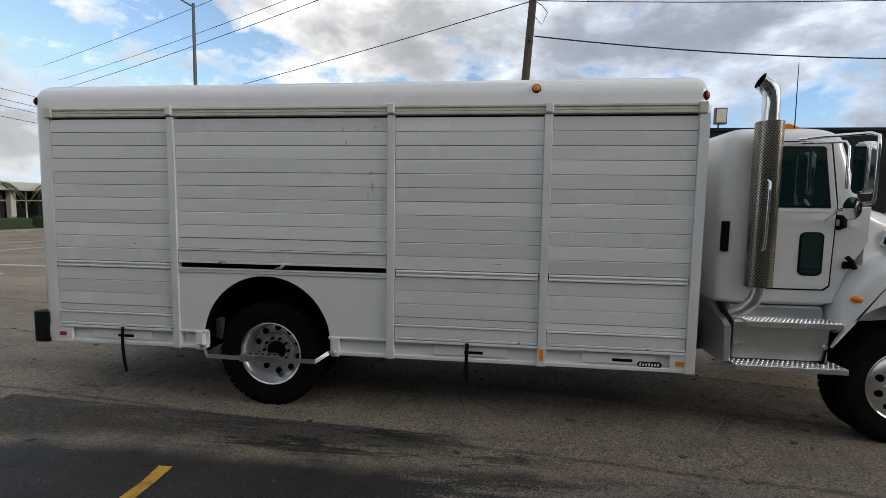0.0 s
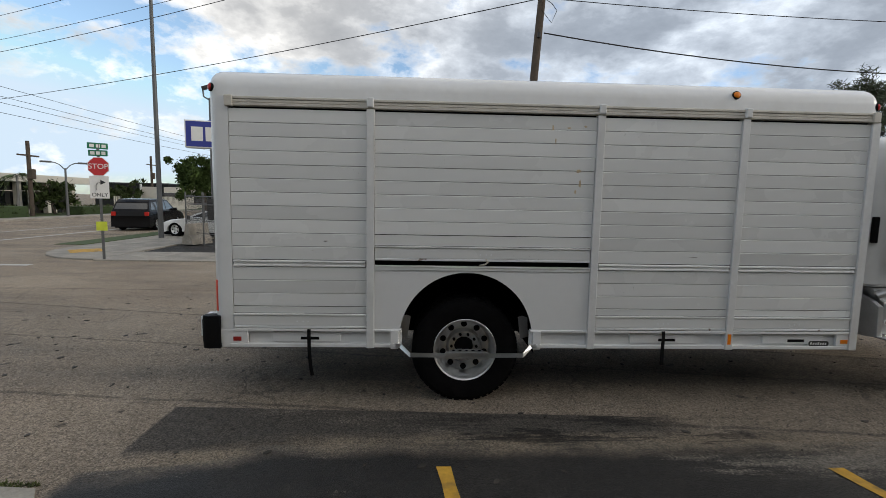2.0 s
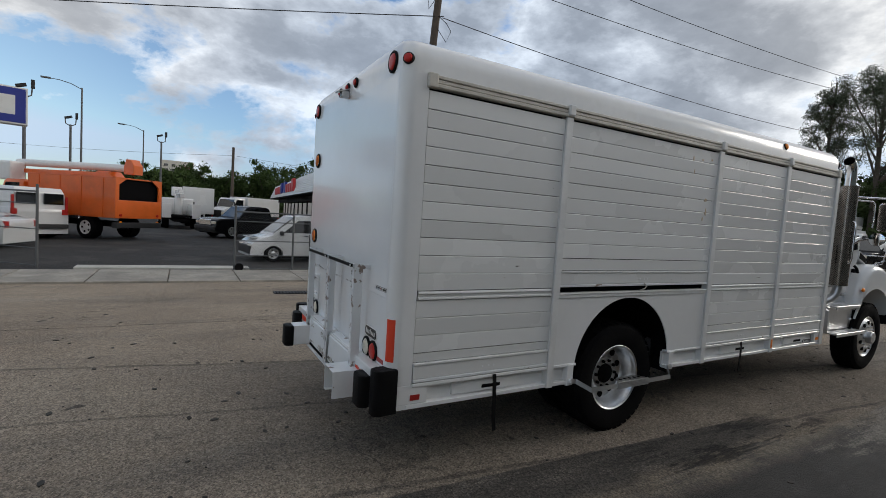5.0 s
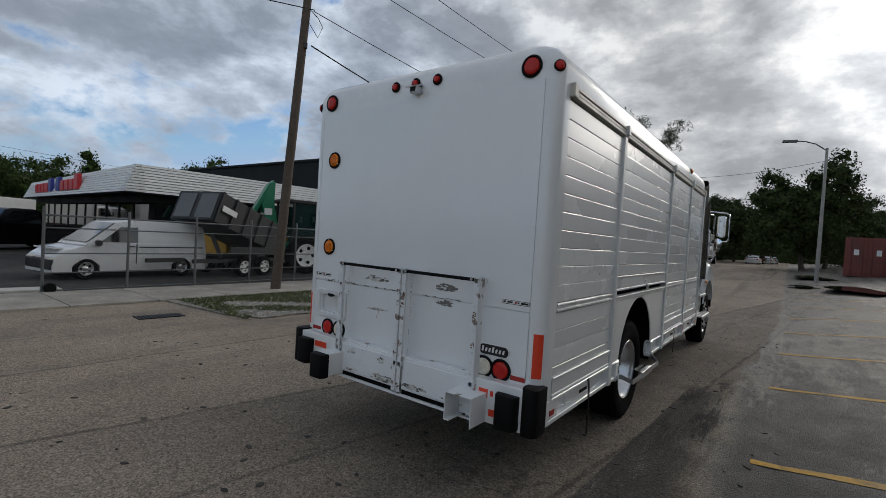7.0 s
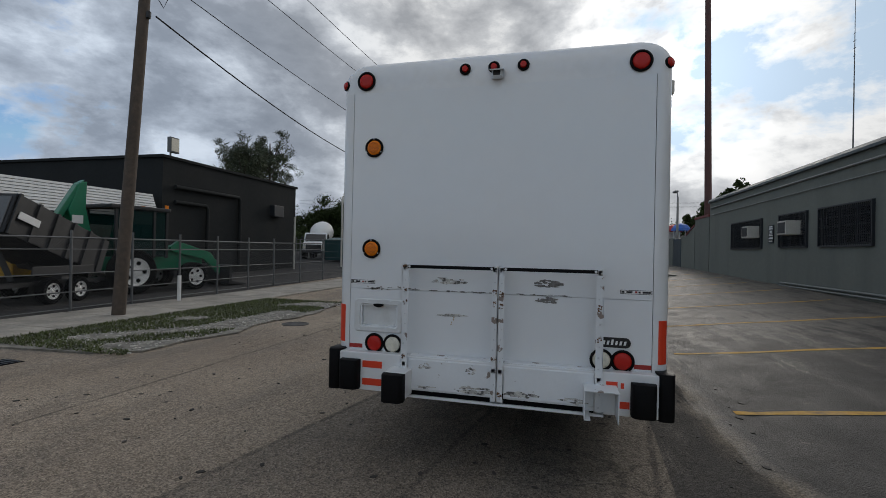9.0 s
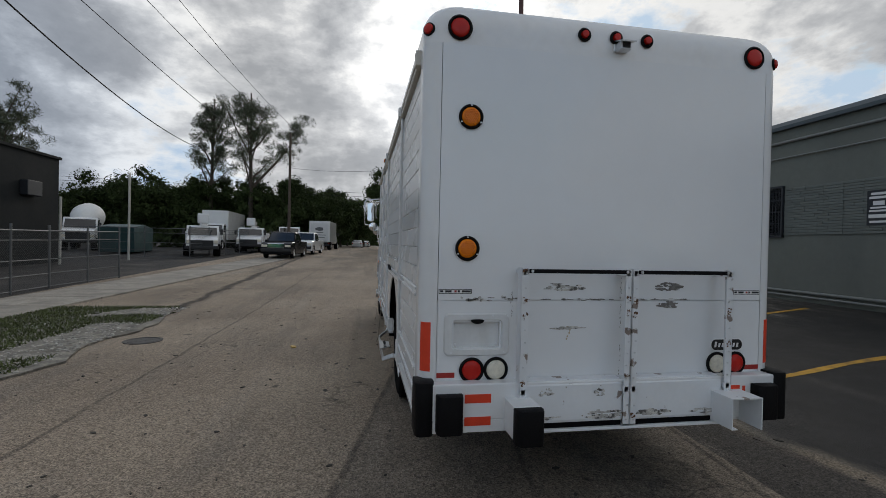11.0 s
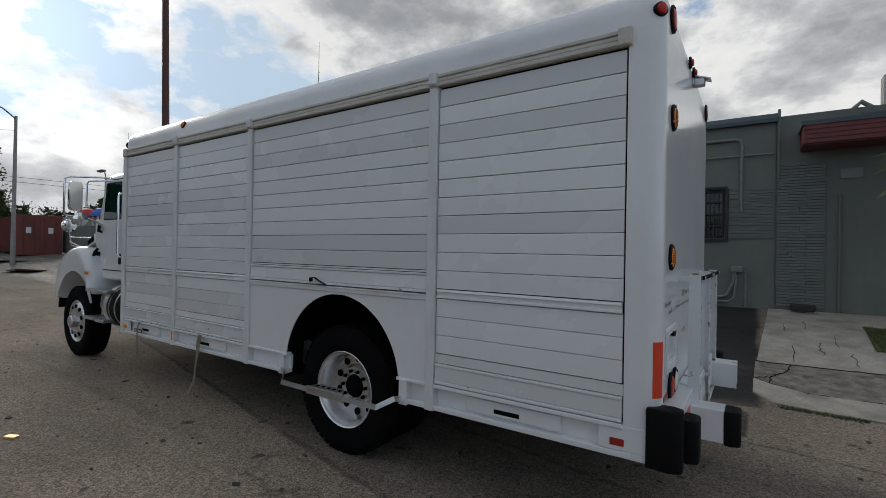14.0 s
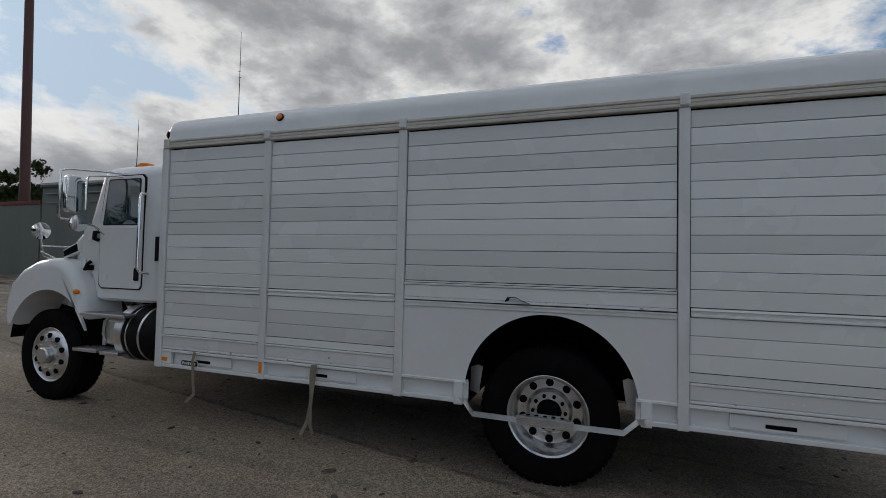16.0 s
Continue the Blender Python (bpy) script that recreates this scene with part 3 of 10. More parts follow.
def rear_end():
    for s in (-1, 1):
        bm = B()
        outer, inner = corner_plan(s), corner_plan(s, 0.03)
        prism(bm, outer + inner[::-1], "z", ZB, ZRAIL)
        part("corner_column", bm, M_PAINT, truck, "rounded white rear corner column", smooth=40)
    bm = B()
    box(bm, 0.0, 0.03, -1.083, 1.083, 1.2352, ZRAIL + 0.001, 0.001, 1)
    part("rear_panel_upper", bm, M_REAR, truck, "smooth glossy white rear panel")
    bm = B()
    # lower panel, with an opening for the plate recess
    y0, y1, z0, z1 = 0.705, 0.985, 0.955, 1.105
    ys, zs = (-1.083, y0, y1, 1.083), (0.74, z0, z1, 1.233)
    fr, bk = ([[bm.verts.new((x, y, z)) for z in zs] for y in ys] for x in (0.001, 0.03))
    for i in range(3):
        for j in range(3):
            if (i, j) != (1, 1):
                bm.faces.new((fr[i][j], fr[i][j + 1], fr[i + 1][j + 1], fr[i + 1][j]))
                bm.faces.new((bk[i][j], bk[i + 1][j], bk[i + 1][j + 1], bk[i][j + 1]))
    for a, b in (((1, 1), (1, 2)), ((1, 2), (2, 2)), ((2, 2), (2, 1)), ((2, 1), (1, 1)), ((0, 3), (3, 3)), ((3, 0), (0, 0))):
        bm.faces.new((fr[a[0]][a[1]], fr[b[0]][b[1]], bk[b[0]][b[1]], bk[a[0]][a[1]])) if a[0] in (1, 2) else None
    part("rear_panel_lower", bm, M_REAR, truck)
    # plate recess with its moulded rim
    rec = B()
    o, i = rounded(0.645, 1.045, 0.905, 1.158, 0.035), rounded(y0, y1, z0, z1, 0.02)
    loft(rec, [[Vector((x, *q)) for q in ring] for x, ring in ((0.0, o), (-0.010, rounded(0.652, 1.038, 0.912, 1.151, 0.03)), (-0.010, rounded(0.69, 1.0, 0.942, 1.12, 0.024)), (0.028, i), (0.028, rounded(0.83, 0.86, 1.02, 1.04, 0.01)))], cap0=False)
    plate = part("plate_recess", rec, M_POST, truck, "empty recessed licence plate holder", smooth=30)
    bm = B()
    prism(bm, [(0.845 + 0.040 * math.cos(a), 1.118 + (0.022 if math.sin(a) < 0 else 0.006) * math.sin(a)) for a in [0.393 * k for k in range(16)]], "x", -0.022, 0.0, 0.003)
    part("plate_lamp", bm, M_BLACK, plate)
    for y, z in ((0.72, 1.09), (0.97, 1.09), (0.72, 0.97), (0.97, 0.97), (0.66, 1.14), (0.75, 1.145), (0.94, 1.145), (1.03, 1.14), (0.68, 0.925), (1.0, 0.925)):
        bm = B()
        cyl(bm, (0.028 if 0.95 < z < 1.1 and y > 0.7 and y < 0.99 else -0.01, y, z), (0.018 if 0.95 < z < 1.1 and y > 0.7 and y < 0.99 else -0.014, y, z), 0.006, 8)
        part("rivet", bm, M_WORN, plate)
    # round lamps
    def lamp(y, z, r, material, label, ring=True, depth=0.018, x=0.0):
        bm = B()
        lathe(bm, [(r + 0.012, 0.0), (r + 0.014, -0.010), (r + 0.004, -0.017), (r - 0.004, -0.010), (r - 0.004, 0.0)], (x, y, z), "x", 28)
        rim = part("lamp_ring", bm, M_BLACK, truck, "black rubber lamp grommet", smooth=40)
        bm = B()
        lathe(bm, [(r - 0.003, -0.004), (r - 0.006, -depth + 0.004), (r * 0.75, -depth - 0.002), (r * 0.4, -depth - 0.004), (0, -depth - 0.005)], (x, y, z), "x", 28)
        lens = part("lens", bm, material, rim, label, smooth=60)
        if material is M_AMBER:
            dots = B()
            for a in range(-4, 5):
                for c in range(-4, 5):
                    py, pz = 0.0115 * (a + 0.5 * (c % 2)), 0.010 * c
                    if math.hypot(py, pz) < r - 0.018:
                        cyl(dots, (x - depth, y + py, z + pz), (x - depth - 0.0065, y + py, z + pz), 0.0032, 6)
            tagged(part("prism_grid", dots, M_AMBERD, lens), kind="stuff")
        if material is M_AMBER:
            for k in range(3):
                a = radians(90 + 120 * k)
                sb = B()
                cyl(sb, (x - 0.012, y + (r + 0.006) * math.cos(a), z + (r + 0.006) * math.sin(a)), (x - 0.020, y + (r + 0.006) * math.cos(a), z + (r + 0.006) * math.sin(a)), 0.005, 8)
                part("screw", sb, M_BRUSHED, rim)
    for s in (-1, 1):
        lamp(s * 0.985, 2.826, 0.060, M_RED, "red marker lens")
    for y in (0.21, 0.0, -0.21):
        lamp(y, 2.860, 0.028, M_RED, "small red clearance lens", depth=0.026)
    lamp(0.909, 2.312, 0.060, M_AMBER, "amber lens")
    lamp(0.915, 1.540, 0.060, M_AMBER, "amber lens")
    lamp(0.874, 0.822, 0.062, M_RED, "red tail lens")
    lamp(0.726, 0.822, 0.062, M_CLEAR, "clouded reversing lens")
    lamp(-0.768, 0.824, 0.062, M_CLEAR, "clouded reversing lens")
    lamp(-0.903, 0.824, 0.062, M_RED, "red tail lens")
    # small lamps on the rounded upper corners, and amber ones on the roof edge
    for s in (-1, 1):
        for x, z, mt in ((0.026, 2.812, M_RED), (4.74, 2.865, M_AMBER), (XF - 0.026, 2.80, M_RED)):
            bm = B()
            dy = HW if z < 2.81 else HW - 0.165 * (1 - math.sqrt(max(0, 1 - ((z - 2.81) / 0.165) ** 2)))
            d = Vector((0, s * 1, 0.25 if z > 2.85 else 0.1)).normalized()
            c = Vector((x, s * dy, z))
            if z < 2.85:          # on the round of the upright corner
                d = Vector((-0.75 if x < 1 else 0.75, s * 0.66, 0.05)).normalized()
                c = Vector((x, s * (HW - 0.026), z)) - d * 0.004
            cyl(bm, c - d * 0.02, c + d * 0.012, 0.040, 20, 0.037)
            ring = part("side_lamp", bm, M_BLACK, truck, smooth=40)
            bm = B()
            cyl(bm, c + d * 0.010, c + d * 0.022, 0.031, 20, 0.026)
            cyl(bm, c + d * 0.022, c + d * 0.028, 0.026, 20, 0.012)
            part("lens", bm, mt, ring, smooth=50)
    # rear view camera on its bracket
    bm = B()
    box(bm, -0.012, 0.0, -0.075, 0.015, 2.775, 2.835, 0.004)
    bracket = part("camera_bracket", bm, M_BRUSHED, truck, "small metal rear-view camera bracket")
    bm = B()
    box(bm, -0.075, -0.012, -0.065, 0.005, 2.768, 2.822, 0.006, m=Matrix.Translation((0, 0, 0)) @ Matrix.Rotation(0, 4, "Y"))
    body = part("camera_housing", bm, M_BRUSHED, bracket)
    bm = B()
    prism(bm, [(-0.115, 2.806), (-0.012, 2.842), (-0.012, 2.834), (-0.113, 2.798)], "y", -0.075, 0.015)
    part("camera_hood", bm, M_BRUSHED, bracket)
    bm = B()
    box(bm, -0.077, -0.0745, -0.055, -0.005, 2.776, 2.812)
    part("camera_window", bm, M_PLATE, bracket)
    # reflective tape
    for s in (-1, 1):
        bm = B()
        prism(bm, [(x - 0.0022 * 1, y + s * 0.0016) for x, y in corner_plan(s)[4:9]] + [(x, y) for x, y in corner_plan(s)[4:9]][::-1], "z", 0.818, 1.105)
        part("reflective_strip", bm, M_TAPE, truck, "tall orange-red reflective strip")
        bm = B()
        box(bm, -0.002, 0.002, s * 0.975, s * 1.082, 0.778, 0.808)
        part("reflective_tape", bm, M_TAPER, truck)
    # dealer stickers, their wording too small to read
    for y0 in (0.885, -1.075):
        bm = B()
        box(bm, -0.0010, 0.001, y0 - 0.004, y0 + 0.194, 1.273, 1.300)
        part("sticker_edge", bm, M_PLATE, truck)
        bm = B()
        box(bm, -0.0018, 0.001, y0, y0 + 0.19, 1.2765, 1.2965)
        st = part("sticker", bm, M_LETTER, truck, "small narrow dealer sticker")
        for a, b in ((0.0, 0.02), (0.03, 0.07), (0.085, 0.10), (0.105, 0.12), (0.13, 0.185)):
            bm = B()
            box(bm, -0.003, -0.001, y0 + 0.19 - b - 0.002, y0 + 0.19 - a - 0.004, 1.281, 1.293)
            part("sticker_bar", bm, M_TAPER if a == 0.085 else M_PLATE, st)
    name_plate(Matrix.Translation((0, -0.84, 0.945)) @ Matrix.Rotation(radians(-90), 4, "Z"), 0.235, 0.078)


def name_plate(m, w, h):
    """A maker's plate: rounded black plate with a pale rim and a pale wordmark drawn as a plain shape. Faces local -y."""
    bm = B()
    prism(bm, rounded(-w / 2, w / 2, -h / 2, h / 2, h * 0.45, 6), "y", -0.004, 0.001)
    bmesh.ops.transform(bm, matrix=m, verts=bm.verts)
    pl = part("name_plate", bm, M_LETTER, truck, "black rounded maker's name plate")
    bm = B()
    prism(bm, rounded(-w / 2 + 0.005, w / 2 - 0.005, -h / 2 + 0.005, h / 2 - 0.005, h * 0.4, 6), "y", -0.006, -0.003)
    bmesh.ops.transform(bm, matrix=m, verts=bm.verts)
    part("plate_face", bm, M_PLATE, pl)
    for k in range(7):
        bm = B()
        x, up = -w * 0.40 + k * w * 0.114, (h * 0.26 if k in (0, 3) else h * 0.14)
        prism(bm, [(x, -h * 0.20), (x + w * 0.060, -h * 0.20), (x + w * 0.085, up), (x + w * 0.025, up)], "y", -0.0075, -0.005)
        bmesh.ops.transform(bm, matrix=m, verts=bm.verts)
        part("wordmark_bar", bm, M_LETTER, pl)


def rear_bumper():
    bm = B()
    box(bm, -0.090, 0.0, -1.165, 1.165, 0.555, 0.765, 0.008)
    box(bm, -0.088, 0.0, 0.60, 1.165, ZB, 0.555, 0.004)
    box(bm, -0.088, 0.0, -1.165, -0.78, ZB, 0.555, 0.004)
    bumper = part("rear_bumper", bm, M_PAINT, truck, "deep white steel rear bumper")
    for s, tapes in ((1, ((0.775, 0.93, 0.655, 0.705), (0.775, 0.93, 0.525, 0.575))), (-1, ((0.795, 0.865, 0.648, 0.705), (0.88, 0.94, 0.535, 0.58), (0.885, 0.905, 0.665, 0.70)))):
        for a, b, z0, z1 in tapes:
            bm = B()
            box(bm, -0.0925, -0.087, s * a, s * b, z0, z1)
            part("reflective_tape", bm, M_TAPE, bumper)
    # rubber buffers
    def buffer(x0, x1, y0, y1, z0, z1, parent, name="rubber_buffer"):
        bm = B()
        prism(bm, [(x1, y0), (x1, y1)] + [(x0 + 0.05 * (1 - math.sin(radians(a))), y1 - 0.05 * (1 - math.cos(radians(a))) * 0.6) for a in (0, 30, 60, 90)] + [(x0 + 0.05 * (1 - math.cos(radians(a))), y0 + 0.05 * (1 - math.sin(radians(a))) * 0.6) for a in (0, 30, 60, 90)][::1], "z", z0, z1, 0.008)
        part(name, bm, M_BLACK, parent, "black rubber bumper block", smooth=40)
    for s in (-1, 1):
        a, b = sorted((s * 1.105, s * 1.215))
        buffer(-0.105, 0.06, a, b, 0.475, 0.778, bumper)
        a, b = sorted((s * 0.945, s * 1.098))
        buffer(-0.165, -0.087, a, b, 0.497, 0.715, bumper)
    # dock beam with buffer at one side, an open steel channel at the other
    bm = B()
    box(bm, -0.255, -0.08, 0.537, 0.692, 0.497, 0.682, 0.004, 1)
    beam = part("dock_beam", bm, M_PAINT, bumper, "white steel box beam with a rubber end")
    buffer(-0.335, -0.254, 0.535, 0.694, 0.488, 0.680, beam)
    ch = part("dock_channel", prism(B(), [(-0.650, 0.497), (-0.650, 0.682), (-0.858, 0.682), (-0.858, 0.490), (-0.852, 0.490), (-0.852, 0.676), (-0.656, 0.676), (-0.656, 0.503), (-0.690, 0.503), (-0.690, 0.497)], "x", -0.275, -0.08), M_WORN, bumper, "open white steel channel, rubber missing")
    part("back_plate", box(B(), -0.105, -0.086, -0.851, -0.657, 0.505, 0.675), M_WORN, ch)
    # hand truck rack: upright channels, straps and kick plates
    for y, w, sgn in ((0.595, 0.045, -1), (-0.055, 0.036, 1), (-0.102, 0.036, -1), (-0.745, 0.045, 1)):
        bm = B()
        box(bm, -0.125, -0.121, y - w / 2, y + w / 2, 0.50, 1.437)
        yy = y + w / 2 if sgn < 0 else y - w / 2
        box(bm, -0.125, -0.062, yy - 0.002, yy + 0.002, 0.50, 1.437)
        box(bm, -0.125, 0.0, y - 0.012, y + 0.012, 1.395, 1.425), box(bm, -0.125, 0.0, y - 0.012, y + 0.012, 0.70, 0.73)
        box(bm, -0.125, -0.10, y - w / 2, y + w / 2, 0.50, 0.506)
        up = part("rack_upright", bm, M_WORN, truck, "chipped white steel rack upright")
        for k in range(12):
            bm = B()
            z = 0.54 + 0.078 * k + 0.011 * math.sin(7 * k + 9 * y)
            cyl(bm, (-0.125, y + 0.006 * math.sin(5 * k), z), (-0.1295, y + 0.006 * math.sin(5 * k), z), 0.0055, 8)
            part("bolt", bm, M_BRUSHED, up)
    for a, b in ((0.575, -0.05), (-0.115, -0.73)):
        bm = B()
        box(bm, -0.141, -0.127, b, a, 1.407, 1.430, 0.003)
        st = part("rack_strap", bm, M_BLACK, truck, "black rubber retaining strap")
        for y in (a - 0.015, b + 0.015):
            bm = B()
            cyl(bm, (-0.140, y, 1.419), (-0.146, y, 1.419), 0.009, 10)
            part("strap_screw", bm, M_BRUSHED, st)
        bm = B()
        prism(bm, [(-0.103, 0.525), (-0.110, 0.54), (-0.098, 0.742), (-0.07, 0.768), (-0.01, 0.772), (-0.01, 0.766), (-0.065, 0.762), (-0.092, 0.735), (-0.094, 0.54)], "y", b + 0.01, a - 0.01)
        part("kick_plate", bm, M_WORN, truck, "scuffed white steel kick plate")
        # near-black strip painting the shade in the gap below the kick plate
        bm = B()
        box(bm, -0.10, 0.02, b + 0.012, a - 0.012, 0.492, 0.524)
        part("rack_gap", bm, M_DARK, truck)
    bm = B()
    box(bm, -0.12, -0.02, -0.78, 0.60, 0.474, 0.491, 0.003)
    part("rack_sill", bm, M_WORN, truck)
    # worn paint where cargo rubbed: many small chips and streaks
    rng = random.Random(23)

    def chips(y, z, w, h, n, material, x, lean=0.0):
        bm = B()
        for k in range(n):
            a, q = rng.uniform(0, 6.28), math.sqrt(rng.random())
            cy, cz = y + w / 2 * q * math.cos(a), z + h / 2 * q * math.sin(a)
            lw = min(w * 0.30, 0.05) * rng.uniform(0.2, 1.0)
            lh = min(h * 0.28, 0.010) * rng.uniform(0.3, 1.0) + 0.0012
            bm.faces.new([bm.verts.new((x + lean * (cz - 0.54) - 0.0016 - 0.00001 * k, cy + lw * math.cos(t) * rng.uniform(0.5, 1), cz + lh * math.sin(t) * rng.uniform(0.5, 1))) for t in [-0.785 * c for c in range(8)]])
        tagged(part("paint_scuff", bm, material, truck), kind="stuff")
    for y, z, w, h, n in ((0.30, 1.315, 0.24, 0.05, 26), (0.28, 1.065, 0.22, 0.020, 22)):
        chips(y, z, w, h, n, M_MARK, 0.0)
    chips(0.28, 1.035, 0.05, 0.10, 8, M_STAIN, 0.0)
    for y, z, w, h, n in ((-0.40, 1.322, 0.20, 0.05, 40), (-0.41, 1.205, 0.14, 0.04, 26), (0.20, 1.240, 0.46, 0.012, 22), (-0.40, 1.240, 0.42, 0.010, 14), (0.634, 1.21, 0.012, 0.16, 18), (0.56, 1.245, 0.10, 0.012, 10), (-0.078, 1.20, 0.012, 0.36, 24), (-0.078, 0.86, 0.010, 0.30, 16)):
        chips(y, z, w, h, n, M_CHIP, 0.0)
    for y, z, w, h, n in ((0.44, 0.70, 0.09, 0.05, 14), (0.10, 0.70, 0.07, 0.07, 16), (0.08, 0.565, 0.20, 0.05, 34), (0.42, 0.555, 0.14, 0.02, 12), (-0.25, 0.565, 0.20, 0.035, 26), (-0.58, 0.56, 0.16, 0.03, 18)):
        chips(y, z, w, h, n, M_MARK, -0.110, 0.0594)
    for y, zs in ((0.595, (1.42, 1.25, 1.16, 0.77)), (-0.055, (1.26, 1.17, 0.80)), (-0.102, (1.25, 1.16, 0.56)), (-0.745, (1.18, 0.98))):
        for z in zs:
            chips(y, z, 0.032, 0.04, 9, M_RUST, -0.1262)


def door_slat_mesh(width, height, side_gap):
    """One extruded door slat facing -y: rounded top nose and a recessed lower lip."""
    bm = B()
    g, h = 0.0030, height
    prof = [(0.0, g), (0.0, h), (-0.012, h), (-0.0165, h - 0.002), (-0.018, h - 0.006), (-0.018, g + 0.002), (-0.016, g)]
    prism(bm, [(y, z) for y, z in prof], "x", side_gap, width - side_gap)
    return bm


def slat_door(s, x0, x1, z0, z1, ridge):
    """A roll-up door between two posts on side s (-1 or 1): slats, a ridged joint slat and a bottom bar."""
    w = x1 - x0
    base = (HW - 0.004) * s
    turn = Matrix.Identity(4) if s < 0 else Matrix.Rotation(radians(180), 4, "Z")
    bm = B()
    box(bm, x0, x1, base - s * 0.03, base - s * 0.014, z0, z1)
    door = part("roller_door", bm, M_DARK, truck, "closed white roll-up slat door")
    zs, z, pitch = [], z1, 0.1215
    rows = []
    bar_top = z0 + 0.134
    while z - pitch > bar_top - 0.02:
        if ridge and abs((z - pitch) - 1.285) < 0.061:
            rows.append((z - pitch, pitch))
            z -= pitch
            rows.append((z - 0.066, 0.066, True))
            z -= 0.066
            ridge = False
            continue
        rows.append((z - pitch, pitch))
        z -= pitch
    first = {}
    for r in rows:
        zz, h = r[0], r[1]
        tilt = random.gauss(0, 0.8)
        m = Matrix.Translation((x0 if s < 0 else x1, base - s * 0.018, zz)) @ turn @ Matrix.Rotation(radians(tilt), 4, "X")
        if len(r) == 3:
            bm = B()
            prism(bm, [(0.0, 0.002), (0.0, 0.064), (-0.020, 0.062), (-0.028, 0.056), (-0.030, 0.048), (-0.018, 0.042), (-0.016, 0.024), (-0.030, 0.018), (-0.030, 0.008), (-0.016, 0.003)], "x", 0.010, w - 0.010)
            o = part("ridge_slat", bm, M_SLAT, door)
            o.matrix_local = m
        elif round(h, 3) not in first:
            o = part("slat", door_slat_mesh(w, h, 0.002 if s < 0 else 0.007), M_SLAT, door)
            o.matrix_local = m
            first[round(h, 3)] = o
        else:
            share(first[round(h, 3)], "slat", door, m)
    # closing strip down to the bottom bar
    if z - bar_top > 0.012:
        bm = B()
        box(bm, x0, x1, base - s * 0.016, base - s * 0.001, bar_top + 0.004, z - 0.003, 0.002, 1)
        part("closing_slat", bm, M_SLAT, door)
    bm = B()
    box(bm, x0 + 0.004, x1 - 0.004, base - s * 0.014, base + s * 0.008, z0 + 0.022, bar_top - 0.018, 0.003, 1)
    bar = part("bottom_bar", bm, M_SLAT, door, "white bottom rail of the door")
    part("upper_lip", box(B(), x0 + 0.004, x1 - 0.004, base - s * 0.014, base + s * 0.016, bar_top - 0.016, bar_top, 0.003, 1), M_SLAT, bar)
    part("lower_lip", box(B(), x0 + 0.004, x1 - 0.004, base - s * 0.014, base + s * 0.014, z0, z0 + 0.02, 0.003, 1), M_WORN, bar)
    xm = (x0 + x1) / 2
    for dx in (-0.03, 0.025, 0.07):
        bm = B()
        cyl(bm, (xm + dx, base, z0 + 0.062 + 0.01 * dx), (xm + dx, base + s * 0.011, z0 + 0.062), 0.008, 10)
        part("bolt", bm, M_WORN, bar)
    return door


def sides():
    edges = [(0.178, 1.385), (1.457, 3.463), (3.537, 4.815), (4.887, 6.050)]
    for s in (-1, 1):
        for x in POSTS:
            last = x == POSTS[-1]
            bm = B()
            w = 0.035
            box(bm, x - w, x + (w if not last else 0.045), s * (HW - 0.05), s * (HW + 0.016), ZB - 0.004, 2.652, 0.004, 1)
            if not last:
                box(bm, x - w + 0.004, x + w - 0.004, s * HW, s * (HW + 0.042), 2.662, 2.748, 0.008, 1)
            po = part("door_post", bm, M_POST, truck, "white door post with a dirty foot")
            if x == POSTS[2]:
                bm = B()
                box(bm, x - 0.016, x + 0.016, s * (HW + 0.014), s * (HW + 0.0185), 0.535, 0.635)
                part("amber_reflector", bm, M_AMBER, po)
        for k, (x0, x1) in enumerate(edges):
            if k == 1:
                gap = 0.045 if s < 0 else 0.006
                slat_door(s, x0, x1, 1.262 + gap, 2.636, False)
                wheel_panel(s, x0, x1, gap)
            else:
                slat_door(s, x0, x1, ZD + 0.012, 2.636, True)
                sill(s, x0, x1, k)
        # corner pieces of the sill
        for x0, x1, mt, rx in ((0.02, 0.30, M_TAPER, 0.205), (5.93, XF, M_AMBER, 6.01)):
            bm = B()
            box(bm, x0, x1, s * (HW - 0.03), s * (HW + 0.002), ZB + 0.035, ZD - 0.004, 0.003, 1)
            c = part("sill_corner", bm, M_PAINT, truck)
            bm = B()
            box(bm, rx - 0.036, rx + 0.036, s * HW, s * (HW + 0.006), 0.545, 0.583, 0.001, 1)
            part("reflector", bm, mt, c)
        name_plate(Matrix.Translation((5.77 if s < 0 else 5.71, s * (HW - 0.018), 0.540)) @ Matrix.Rotation(0 if s < 0 else radians(180), 4, "Z"), 0.215, 0.062)


